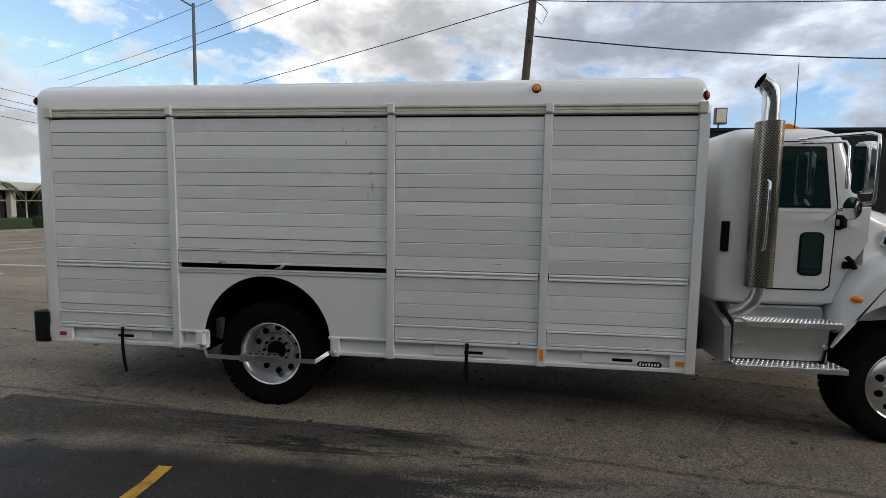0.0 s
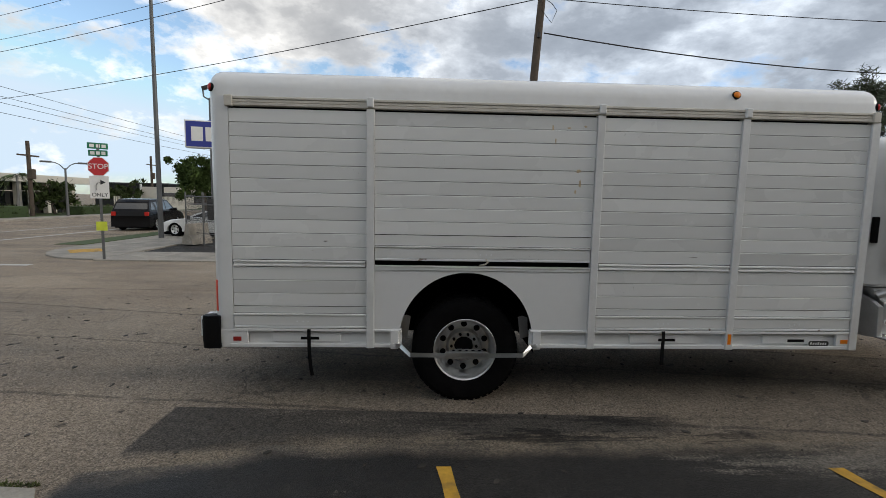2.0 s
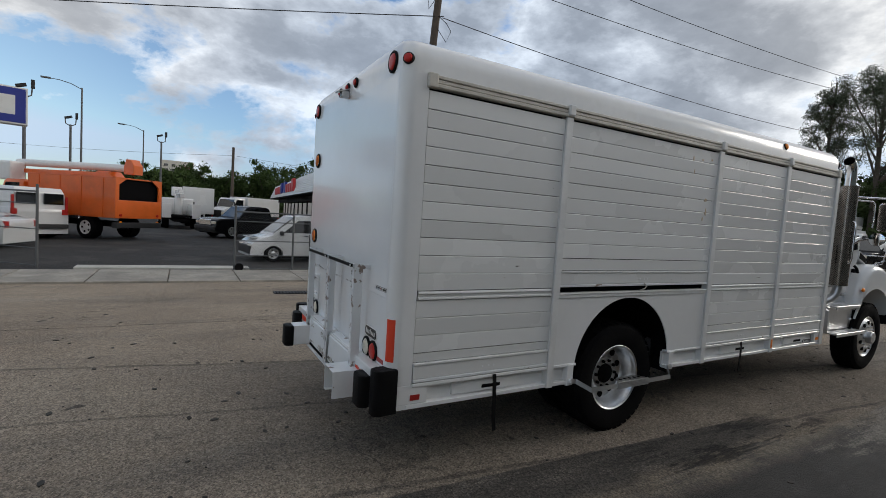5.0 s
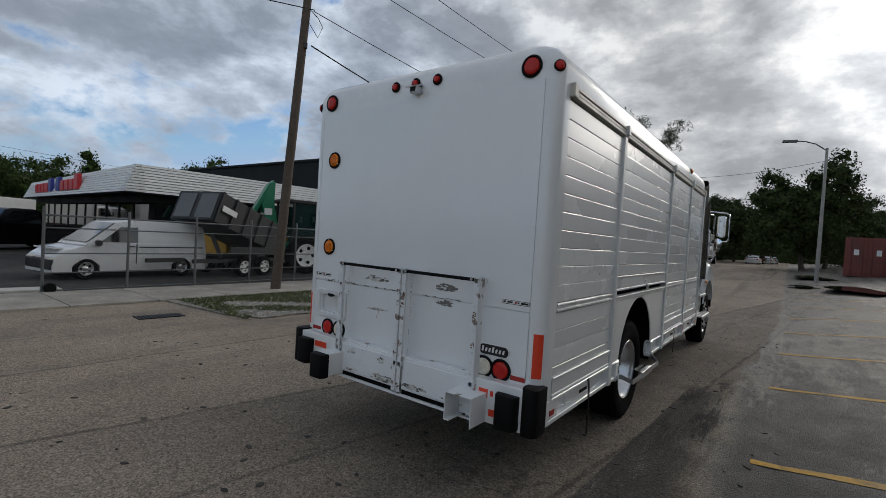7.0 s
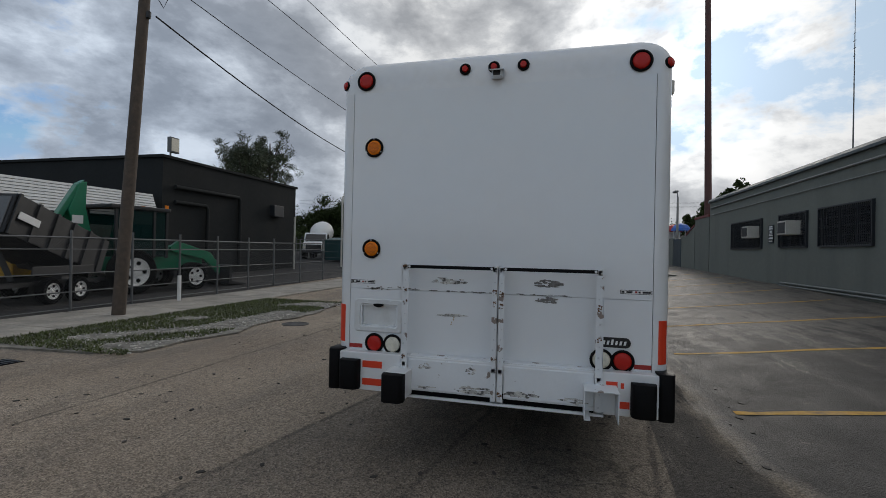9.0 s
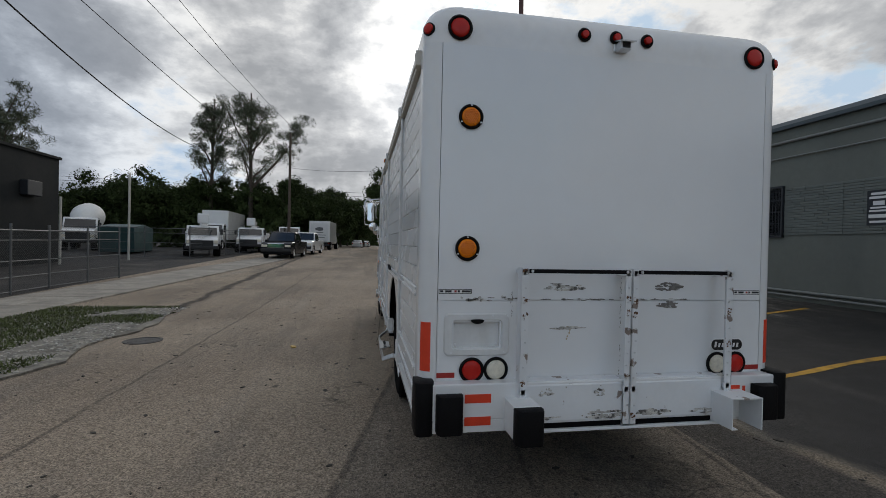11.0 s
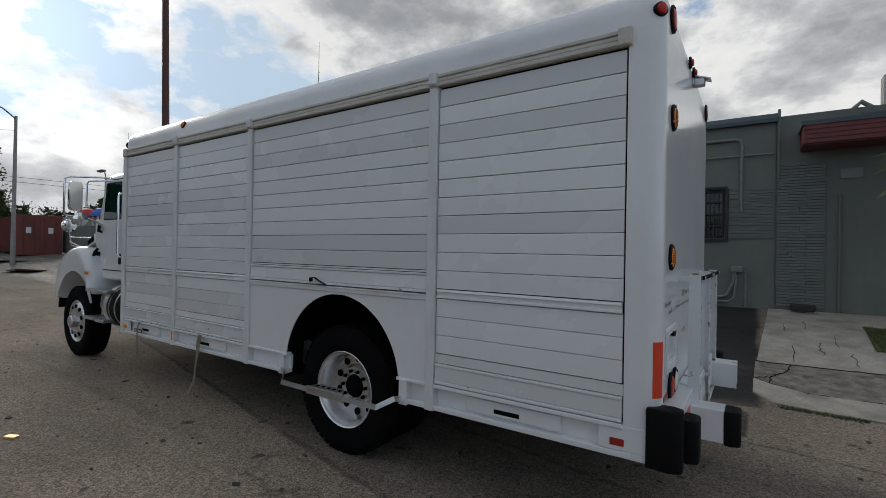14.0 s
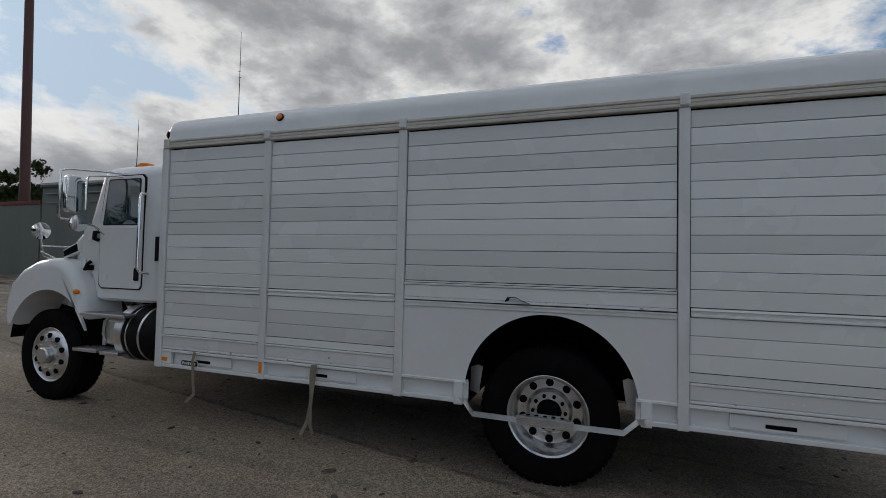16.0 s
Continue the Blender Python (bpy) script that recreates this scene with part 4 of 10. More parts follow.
def sill(s, x0, x1, k):
    """The recessed sill below a door with its slide-out step pocket."""
    bm = B()
    box(bm, x0 - 0.04, x1 + 0.04, s * (HW - 0.06), s * (HW + 0.004), ZB, ZB + 0.032, 0.003, 1)
    box(bm, x0 - 0.002, x1 + 0.002, s * (HW - 0.06), s * (HW + 0.010), ZD - 0.020, ZD + 0.006, 0.004, 1)
    box(bm, x0, x1, s * (HW - 0.065), s * (HW - 0.045), ZB + 0.03, ZD - 0.018)
    si = part("door_sill", bm, M_PAINT, truck, "white recessed sill below the door")
    a, b = x0 + 0.28 * (x1 - x0), x0 + 0.80 * (x1 - x0)
    bm = B()
    box(bm, a, b, s * (HW - 0.05), s * (HW - 0.022), ZB + 0.048, ZD - 0.034, 0.003, 1)
    st = part("step_pocket", bm, M_PAINT, si)
    mid = (a + b) / 2 + 0.03
    bm = B()
    box(bm, mid - 0.085, mid + 0.085, s * (HW - 0.04), s * (HW - 0.0195), ZB + 0.066, ZB + 0.093, 0.002, 1)
    part("grip_slot", bm, M_DARK, st)


ARCH_X, ARCH_Z, ARCH_R = 2.315, 0.575, 0.625


def wheel_panel(s, x0, x1, gap):
    zt, zb = 1.215, 0.655
    dz = zb - ARCH_Z
    a0 = math.degrees(math.asin(dz / ARCH_R))
    curve = [(ARCH_X + ARCH_R * math.cos(radians(a)), min(zt - 0.018, ARCH_Z + ARCH_R * math.sin(radians(a)))) for a in [a0 + (180 - 2 * a0) * k / 28 for k in range(29)]]
    bm = B()
    low = [(x1, zb)] + curve + [(x0, zb)]
    layers = [([bm.verts.new((x, y, z)) for x, z in low], [bm.verts.new((x, y, zt)) for x, z in low]) for y in (s * (HW - 0.012), s * (HW - 0.002))]
    (a0_, a1_), (b0_, b1_) = layers
    for k in range(len(low) - 1):
        bm.faces.new((a0_[k], a0_[k + 1], a1_[k + 1], a1_[k]))
        bm.faces.new((b0_[k], b1_[k], b1_[k + 1], b0_[k + 1]))
        bm.faces.new((a0_[k], b0_[k], b0_[k + 1], a0_[k + 1]))
        bm.faces.new((a1_[k], a1_[k + 1], b1_[k + 1], b1_[k]))
    pn = part("wheel_panel", bm, M_PAINT, truck, "white side panel cut round the rear wheel")
    bm = B()     # rolled lip round the arch
    tube(bm, [(x, s * (HW - 0.001), z) for x, z in [(curve[0][0], zb)] + curve + [(curve[-1][0], zb)]], 0.010, 8)
    part("arch_lip", bm, M_PAINT, pn, smooth=50)
    bm = B()     # ledge above, ledge below
    box(bm, x0, x1, s * (HW - 0.05), s * (HW + 0.008), 1.216, 1.256, 0.004, 1)
    box(bm, x0, x1, s * (HW - 0.05), s * (HW + 0.014), 1.246, 1.258, 0.003, 1)
    part("panel_ledge", bm, M_POST, pn)
    for xa, xb in ((x0 - 0.01, ARCH_X - ARCH_R + 0.02), (ARCH_X + ARCH_R - 0.02, x1 + 0.01)):
        bm = B()
        box(bm, xa, xb, s * (HW - 0.05), s * (HW + 0.006), zb - 0.018, zb + 0.004, 0.003, 1)
        box(bm, xa, xb, s * (HW - 0.065), s * (HW - 0.045), ZB + 0.03, zb - 0.016)
        box(bm, xa, xb, s * (HW - 0.06), s * (HW + 0.004), ZB, ZB + 0.032, 0.003, 1)
        part("door_sill", bm, M_PAINT, pn)
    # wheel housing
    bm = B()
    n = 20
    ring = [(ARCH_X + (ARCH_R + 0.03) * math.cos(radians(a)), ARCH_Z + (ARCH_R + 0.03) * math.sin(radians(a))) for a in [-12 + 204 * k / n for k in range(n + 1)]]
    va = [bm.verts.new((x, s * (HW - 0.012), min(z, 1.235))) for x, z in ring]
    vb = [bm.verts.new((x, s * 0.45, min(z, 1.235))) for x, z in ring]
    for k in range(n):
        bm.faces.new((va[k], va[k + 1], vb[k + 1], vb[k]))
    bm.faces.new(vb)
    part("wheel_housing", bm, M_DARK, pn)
    # mud guards in the housing
    for sx in (-1, 1):
        bm = B()
        x = ARCH_X + sx * 0.60
        prism(bm, [(x + sx * 0.03, 0.54), (x + sx * 0.02, 0.73), (x - sx * 0.035, 0.75), (x - sx * 0.075, 0.735), (x - sx * 0.055, 0.60), (x - sx * 0.045, 0.52)], "y", s * (HW - 0.20), s * (HW - 0.19))
        part("mud_guard", bm, M_BRUSHED, pn, "dented bare metal mud guard")
    # fold-down step bar in front of the wheel
    xa, xb = ARCH_X - ARCH_R - 0.045, ARCH_X + ARCH_R + 0.045
    for x in (xa, xb):
        bm = B()
        box(bm, x - 0.036, x + 0.036, s * (HW - 0.06), s * (HW + 0.012), ZB - 0.012, 0.652, 0.004, 1)
        br = part("step_bracket", bm, M_PAINT, pn)
        bm = B()
        cyl(bm, (x, s * (HW + 0.01), ZB + 0.03), (x, s * (HW + 0.028), ZB + 0.03), 0.016, 12)
        part("pivot_bolt", bm, M_WORN, br)
    bm = B()
    y0, y1 = HW + 0.022, HW + 0.115
    tube(bm, [(xa, s * y0, ZB + 0.03), (xa + 0.06, s * y0, ZB + 0.022), (xa + 0.15, s * y1, ZB - 0.032), (ARCH_X, s * y1, ZB - 0.036), (xb - 0.15, s * y1, ZB - 0.032), (xb - 0.06, s * y0, ZB + 0.022), (xb, s * y0, ZB + 0.03)], 0, flat=(0.012, 0.038))
    bar = part("step_bar", bm, M_BRUSHED, pn, "bent aluminium step bar across the wheel")
    part("step_face", box(B(), ARCH_X - 0.20, ARCH_X + 0.20, s * (y1 - 0.002), s * (y1 + 0.006), ZB - 0.065, ZB - 0.002), M_BRUSHED, bar)
    for k in range(5):
        part("step_rib", box(B(), ARCH_X - 0.20, ARCH_X + 0.20, s * (y1 + 0.006), s * (y1 + 0.012), ZB - 0.062 + 0.012 * k, ZB - 0.053 + 0.012 * k), M_BRUSHED, bar)
    bm = B()
    prism(bm, [(ARCH_X - 0.19, s * y1), (ARCH_X + 0.19, s * y1), (ARCH_X + 0.12, s * (y1 - 0.09)), (ARCH_X - 0.12, s * (y1 - 0.09))], "z", ZB - 0.010, ZB - 0.002)
    tread = part("step_tread", bm, M_BRUSHED, bar)
    for k in range(5):
        bm = B()
        c = (ARCH_X - 0.12 + 0.06 * k, s * (y1 - 0.04), ZB - 0.002)
        cyl(bm, c, (c[0], c[1], c[2] + 0.003), 0.016, 10)
        part("tread_hole", bm, M_DARK, tread)


TYRE = [(0.300, 0.0), (0.315, -0.006), (0.36, -0.018), (0.42, -0.024), (0.465, -0.016), (0.487, 0.004), (0.503, 0.02)]


def wheel(name, x, s, front):
    """One wheel with its outer face at |y| = 1.12: lathe-turned tyre with lugs, dished alloy rim, hub and nuts."""
    zc, yo = 0.438, s * (1.11 if not front else 1.10)
    w = 0.26

    def flip(p):
        return [(r, -s * o * 1.0) for r, o in p]
    wh = B()
    prof = [(r, o) for r, o in TYRE] + [(0.505, 0.06)] + [(0.505, w - 0.06), (0.503, w - 0.02), (0.487, w - 0.004), (0.42, w + 0.02), (0.315, w + 0.006), (0.300, w)]
    lathe(wh, [(r, -s * o) for r, o in prof], (x, yo, zc), "y", 64)
    ty = part("tyre", wh, M_TYRE, truck, "black dusty truck tyre", smooth=30)
    bm = B()     # tread lugs
    for k in range(46):
        a = 2 * math.pi * k / 46
        for o0, o1, da in ((0.006, 0.075, 0.0), (0.09, 0.165, 0.5), (0.18, 0.252, 0.0)):
            t = a + da * 2 * math.pi / 46
            c = Matrix.Translation((x, yo, zc)) @ Matrix.Rotation(t, 4, "Y")
            box(bm, -0.026, 0.026, min(-s * o0, -s * o1), max(-s * o0, -s * o1), 0.498, 0.509, m=c)
    tagged(part("tread", bm, M_TYRE, ty), kind="stuff")
    bm = B()
    if not front:
        prof = [(0.296, 0.012), (0.308, 0.000), (0.312, 0.006), (0.300, -0.004), (0.288, 0.004), (0.279, 0.030), (0.268, 0.045), (0.263, 0.125), (0.246, 0.155), (0.205, 0.166), (0.175, 0.162), (0.150, 0.124), (0.095, 0.122), (0.092, 0.17)]
    else:
        prof = [(0.296, 0.012), (0.308, 0.000), (0.312, 0.006), (0.300, -0.004), (0.288, 0.004), (0.282, 0.020), (0.268, 0.022), (0.250, 0.004), (0.215, -0.012), (0.175, -0.022), (0.150, -0.024), (0.095, -0.024), (0.092, 0.10)]
    lathe(bm, [(r, -s * o) for r, o in prof], (x, yo, zc), "y", 56)
    rim = part("rim", bm, M_ALU, ty, "polished aluminium wheel rim", smooth=35)
    for k in range(10):
        a = 2 * math.pi * (k + 0.5) / 10
        r, o = (0.216, 0.159) if not front else (0.212, -0.0155)
        # a near-black disc stands for the shaded depth of each hole
        bm = B()
        c = Vector((x + r * math.cos(a), yo - s * o, zc + r * math.sin(a)))
        cyl(bm, c + Vector((0, -s * 0.02, 0)), c + Vector((0, s * 0.004, 0)), 0.030, 16)
        part("hand_hole", bm, M_DARK, rim)
        bm = B()
        r, o = (0.168, 0.118) if not front else (0.165, -0.022)
        if not front:
            r, o = 0.123, 0.123
        a = 2 * math.pi * k / 10
        c = Vector((x + r * math.cos(a), yo - s * o, zc + r * math.sin(a)))
        cyl(bm, c, c + Vector((0, s * 0.024, 0)), 0.015, 6, 0.013)
        part("wheel_nut", bm, M_DARK if not front else M_BRUSHED, rim)
    bm = B()
    if front:
        lathe(bm, [(0.092, 0.02), (0.090, -0.075), (0.078, -0.09), (0.0, -0.094)], (x, yo, zc), "y", 24)
        bm2 = bm
        bmesh.ops.transform(bm2, matrix=Matrix.Translation((0, yo, 0)) @ Matrix.Diagonal((1, -1 if s < 0 else 1, 1, 1)) @ Matrix.Translation((0, -yo, 0)) if s < 0 else Matrix.Translation((0, yo, 0)) @ Matrix.Diagonal((1, -1, 1, 1)) @ Matrix.Translation((0, -yo, 0)), verts=bm2.verts) if s > 0 else None
    else:
        prof = [(0.092, 0.16), (0.088, 0.110), (0.070, 0.096), (0.045, 0.088), (0.0, 0.086)]
        lathe(bm, [(r, -s * o) for r, o in prof], (x, yo, zc), "y", 24)
    part("hub", bm, M_DARK if not front else M_BRUSHED, rim, smooth=35)
    if not front:
        bm = B()
        prof = [(r, o + 0.33) for r, o in TYRE] + [(0.505, 0.39), (0.505, 0.53), (0.487, 0.586), (0.30, 0.59)]
        lathe(bm, [(r, -s * o) for r, o in prof], (x, yo, zc), "y", 40)
        part("inner_tyre", bm, M_TYRE, truck, smooth=30)


roof(), body_core(), rear_end(), rear_bumper(), sides()
for side in (-1, 1):
    wheel("wheel", 2.315, side, False)
    wheel("wheel", 7.83, side, True)


def straps():
    """Loose webbing pulls hanging from the doors."""
    def hang(x, s, z0, pts, material, w=0.032):
        bm = B()
        tube(bm, [(x + a, s * (HW + b), z0 + c) for a, b, c in pts], 0, flat=(0.004, w))
        part("door_strap", bm, material, truck, "loose webbing door pull hanging down")
    hang(0.86, -1, 0.66, [(0, 0.014, 0.0), (0, 0.022, -0.06), (0.004, 0.028, -0.2), (0.012, 0.022, -0.34), (0.028, 0.02, -0.44)], M_BLACK)
    hang(4.20, -1, 0.66, [(0, 0.014, 0.0), (0, 0.022, -0.06), (-0.004, 0.022, -0.2), (0.0, 0.02, -0.33)], M_BLACK)
    hang(4.30, 1, 0.66, [(0, 0.014, 0.0), (0, 0.03, -0.08), (-0.02, 0.05, -0.3), (0.01, 0.06, -0.48), (0.05, 0.09, -0.58)], M_STRAP)
    hang(4.27, 1, 0.66, [(0, 0.014, 0.0), (0, 0.03, -0.1), (0.01, 0.06, -0.33), (0.00, 0.07, -0.5), (-0.02, 0.06, -0.57)], M_STRAP)
    hang(5.62, 1, 0.66, [(0, 0.014, 0.0), (0, 0.03, -0.07), (-0.03, 0.05, -0.25), (-0.06, 0.06, -0.38), (0.02, 0.08, -0.46)], M_STRAP)
    bm = B()      # loop on the wheel bay door
    tube(bm, [(2.62, HW + 0.012, 1.285), (2.60, HW + 0.03, 1.315), (2.55, HW + 0.035, 1.322), (2.51, HW + 0.03, 1.30), (2.44, HW + 0.025, 1.272)], 0, flat=(0.03, 0.004))
    part("door_strap", bm, M_BLACK, truck, "black webbing loop")
    bm = B()
    tube(bm, [(2.48, -HW - 0.012, 1.330), (2.50, -HW - 0.025, 1.305), (2.47, -HW - 0.03, 1.282), (2.42, -HW - 0.02, 1.27)], 0, flat=(0.03, 0.004))
    part("door_strap", bm, M_RAIL, truck)
    name_plate(Matrix.Translation((5.71, -HW + 0.030, 0.572)), 0.20, 0.062)
    name_plate(Matrix.Translation((5.71, HW - 0.030, 0.572)) @ Matrix.Rotation(radians(180), 4, "Z"), 0.20, 0.062)


straps()


def stains():
    """Rust runs and rub marks on the door slats of the kerb side."""
    rng = random.Random(8)
    for x, z, w, h in ((3.06, 2.53, 0.030, 0.09), (3.09, 2.42, 0.016, 0.07), (3.21, 2.535, 0.05, 0.020), (3.36, 2.55, 0.04, 0.03), (3.31, 2.15, 0.05, 0.05), (3.33, 2.04, 0.028, 0.09), (3.29, 1.96, 0.022, 0.05), (1.02, 1.475, 0.055, 0.014), (4.45, 1.37, 0.10, 0.008), (3.66, 1.50, 0.05, 0.010), (0.9, 1.39, 0.03, 0.008)):
        bm = B()
        pts = [(x + w / 2 * math.cos(t) * rng.uniform(0.45, 1.0), z + h / 2 * math.sin(t) * rng.uniform(0.45, 1.0)) for t in [2 * math.pi * k / 14 for k in range(14)]]
        prism(bm, pts, "y", -1.1875, -1.180)
        part("stain", bm, M_STAIN if h > 0.016 else M_MARK, truck)
    # patches of rubbed paint along the rear seam
    for k in range(16):
        y, z = rng.uniform(0.62, 1.04), 1.245 + rng.gauss(0, 0.008)
        bm = B()
        w, h = rng.uniform(0.008, 0.03), rng.uniform(0.004, 0.012)
        prism(bm, [(y + w * math.cos(t) * rng.uniform(0.5, 1), z + h * math.sin(t) * rng.uniform(0.5, 1)) for t in [0.628 * j for j in range(10)]], "x", -0.0012, 0.001)
        part("paint_scuff", bm, M_MARK, truck)


stains()

# ---- cab, hood and running gear of the truck ----
def cab():
    CX0, CX1, CW = 6.25, 7.10, 1.0
    bm = B()
    rings = [plan_ring(6.27, 6.98, 0.97, 0.10, 1.07), plan_ring(CX0, 7.02, CW, 0.10, 1.10), plan_ring(CX0, CX1, CW, 0.10, 1.40), plan_ring(CX0, CX1 + 0.03, CW, 0.10, 1.93),
             plan_ring(CX0, 7.075, CW - 0.004, 0.10, 2.16), plan_ring(CX0 + 0.01, 7.0, CW - 0.012, 0.09, 2.44)]
    for k in range(1, 7):
        a = radians(90 * k / 6)
        d, h = 0.20 * (1 - math.cos(a)), 0.15 * math.sin(a)
        rings.append(plan_ring(CX0 + 0.01 + d * 0.8, 7.0 - d * 0.8, CW - 0.012 - d, 0.09, 2.44 + h))
    rings.append(plan_ring(CX0 + 0.25, 6.72, 0.5, 0.05, 2.62))
    loft(bm, rings)
    shell = part("cab", bm, M_PAINT, truck, "white day cab with riveted seams", smooth=40)
    bm = B()     # windscreen
    prism(bm, [(7.134, 1.955), (7.08, 2.17), (7.008, 2.425), (7.0, 2.43), (7.05, 2.16), (7.10, 1.95)], "y", -0.86, 0.86)
    part("windscreen", bm, M_TINT, shell, "tinted windscreen")
    for s in (-1, 1):
        y0, y1 = s * (CW - 0.01), s * (CW + 0.014)
        outline = [(6.47, 1.215), (6.90, 1.215), (6.935, 1.25), (6.945, 1.93), (6.885, 2.425), (6.86, 2.445), (6.48, 2.445), (6.445, 2.41), (6.445, 1.25)]
        bm = B()
        prism(bm, [(x + (0.012 if x > 6.7 else -0.012), z + (0.012 if z > 1.8 else -0.012)) for x, z in outline], "y", s * (CW - 0.01), s * (CW + 0.004))
        part("door_seal", bm, M_BLACK, shell)
        bm = B()
        prism(bm, outline, "y", y0, y1, 0.005)
        door = part("cab_door", bm, M_PAINT, shell, "white cab door")
        bm = B()
        gl = [(6.485, 1.915), (6.90, 1.915), (6.845, 2.385), (6.83, 2.40), (6.50, 2.40), (6.485, 2.385)]
        prism(bm, [(6.69 + (x - 6.69) * 1.05, 2.157 + (z - 2.157) * 1.05) for x, z in gl], "y", s * CW, s * (CW + 0.0165))
        part("window_gasket", bm, M_BLACK, door)
        bm = B()
        prism(bm, gl, "y", s * CW, s * (CW + 0.019))
        part("door_window", bm, M_TINT, door, "dark green tinted window")
        bm = B()
        box(bm, 6.447, 6.94, s * CW, s * (CW + 0.017), 1.868, 1.878)
        part("belt_trim", bm, M_PAINT, door)
        for k in range(9):
            bm = B()
            x = 6.48 + k * 0.055
            cyl(bm, (x, s * CW, 1.858), (x, s * (CW + 0.0165), 1.858), 0.005, 6)
            part("rivet", bm, M_PAINT, door)
        bm = B()
        prism(bm, rounded(6.465, 6.515, 1.30, 1.44, 0.018), "y", s * CW, s * (CW + 0.024))
        part("door_handle", bm, M_BLACK, door, "black recessed door handle")
        if s < 0:
            bm = B()
            prism(bm, rounded(6.735, 6.885, 1.33, 1.70, 0.04), "y", s * CW, s * (CW + 0.018))
            part("window_gasket", bm, M_BLACK, door)
            bm = B()
            prism(bm, rounded(6.748, 6.872, 1.345, 1.685, 0.03), "y", s * CW, s * (CW + 0.021))
            part("peep_window", bm, M_TINT, door, "small lower passenger door window")
        else:
            bm = B()     # chrome grab rail behind the door
            tube(bm, [(6.42, s * 1.0, 2.24), (6.415, s * 1.07, 2.235), (6.415, s * 1.08, 2.20), (6.425, s * 1.08, 1.45), (6.40, s * 1.07, 1.40), (6.37, s * 1.0, 1.385)], 0.014, 10)
            part("grab_rail", bm, M_CHROME, shell, "chrome grab rail", smooth=60)
            bm = B()
            cyl(bm, (6.86, s * (CW + 0.012), 1.33), (6.86, s * (CW + 0.017), 1.33), 0.035, 18)
            part("door_sticker", bm, M_POST, door)
        # vent at the cab corner
        bm = B()
        box(bm, 6.252, 6.30, s * (CW - 0.02), s * (CW + 0.012), 1.52, 1.78, 0.006)
        part("side_vent", bm, M_BLACK, shell)
        # cowl panel between door and hood
        bm = B()
        prism(bm, [(6.955, 1.21), (7.02, 1.35), (7.10, 1.50), (7.16, 1.62), (7.16, 1.92), (6.96, 1.90)], "y", s * (CW - 0.10), s * (CW + 0.002), 0.006)
        cw = part("cowl_panel", bm, M_PAINT, shell)
        bm = B()
        box(bm, 7.04, 7.10, s * CW, s * (CW + 0.005), 1.74, 1.80)
        part("warning_label", bm, M_LETTER, cw)
        for sx in range(2):
            bm = B()
            tube(bm, [(6.97, s * 1.0, 1.83 + 0.0 * sx), (6.98, s * 1.035, 1.83), (6.98, s * 1.04, 1.75), (6.97, s * 1.0, 1.74)], 0.022, 10)
            if sx == 0:
                part("mirror_mount", bm, M_BLACK, cw, smooth=60)
            else:
                bm.free()
    # roof lamps and aerials
    for y in (-0.75, 0.0, 0.75):
        bm = B()
        prism(bm, [(6.60, 2.585), (6.64, 2.635), (6.72, 2.64), (6.80, 2.60), (6.80, 2.575)], "y", y - 0.05, y + 0.05, 0.012)
        part("roof_marker_lamp", bm, M_AMBER, shell, "amber roof marker lamp")
    for y in (-0.82, 0.82):
        bm = B()
        tube(bm, [(6.74, y, 2.52), (6.74, y, 2.53)], 0.02, 8)
        cyl(bm, (6.74, y, 2.52), (6.735, y, 3.15), 0.004, 6, 0.002)
        part("aerial", bm, M_BLACK, shell)
    # bracket for the mirrors and the mirrors
    for s in (-1, 1):
        bm = B()
        tube(bm, [(6.74, s * 1.0, 2.47), (6.85, s * 1.12, 2.475), (6.98, s * 1.42, 2.455), (7.00, s * 1.47, 2.43), (7.00, s * 1.475, 2.36), (7.00, s * 1.475, 1.98), (7.0, s * 1.46, 1.94)], 0.013, 10)
        tube(bm, [(6.74, s * 1.0, 2.44), (6.80, s * 1.1, 2.43), (6.95, s * 1.22, 2.42), (6.96, s * 1.24, 2.38), (6.965, s * 1.24, 2.05)], 0.011, 10)
        tube(bm, [(7.0, s * 1.46, 1.94), (6.99, s * 1.38, 1.93), (6.985, s * 1.30, 1.92), (6.99, s * 1.12, 1.88), (6.97, s * 1.03, 1.80)], 0.013, 10)
        arm = part("mirror_arm", bm, M_CHROME, truck, "chrome tubular mirror bracket", smooth=60)
        bm = B()
        prism(bm, rounded(s * 1.355 - 0.072, s * 1.355 + 0.072, 2.01, 2.40, 0.04), "x", 6.965, 7.035, 0.012)
        mir = part("side_mirror", bm, M_CHROME, arm, "tall chrome-backed side mirror", smooth=40)
        bm = B()
        prism(bm, rounded(s * 1.355 - 0.063, s * 1.355 + 0.063, 2.025, 2.385, 0.035), "x", 6.960, 6.966)
        part("mirror_glass", bm, M_MIRROR, mir)
        bm = B()
        lathe(bm, [(0.0, 0.05), (0.05, 0.045), (0.085, 0.02), (0.090, 0.0)], (6.97, s * 1.30, 1.90), "x", 24)
        cv = part("convex_mirror", bm, M_BLACK, arm, "round convex mirror", smooth=60)
        bm = B()
        lathe(bm, [(0.088, 0.0), (0.06, -0.010), (0.03, -0.014), (0.0, -0.015)], (6.97, s * 1.30, 1.90), "x", 24)
        part("mirror_glass", bm, M_MIRROR, cv, smooth=80)
        # hood mirror on its tripod
        bm = B()
        tube(bm, [(7.55, s * 1.02, 1.50), (7.56, s * 1.15, 1.54), (7.57, s * 1.19, 1.80)], 0.009, 8)
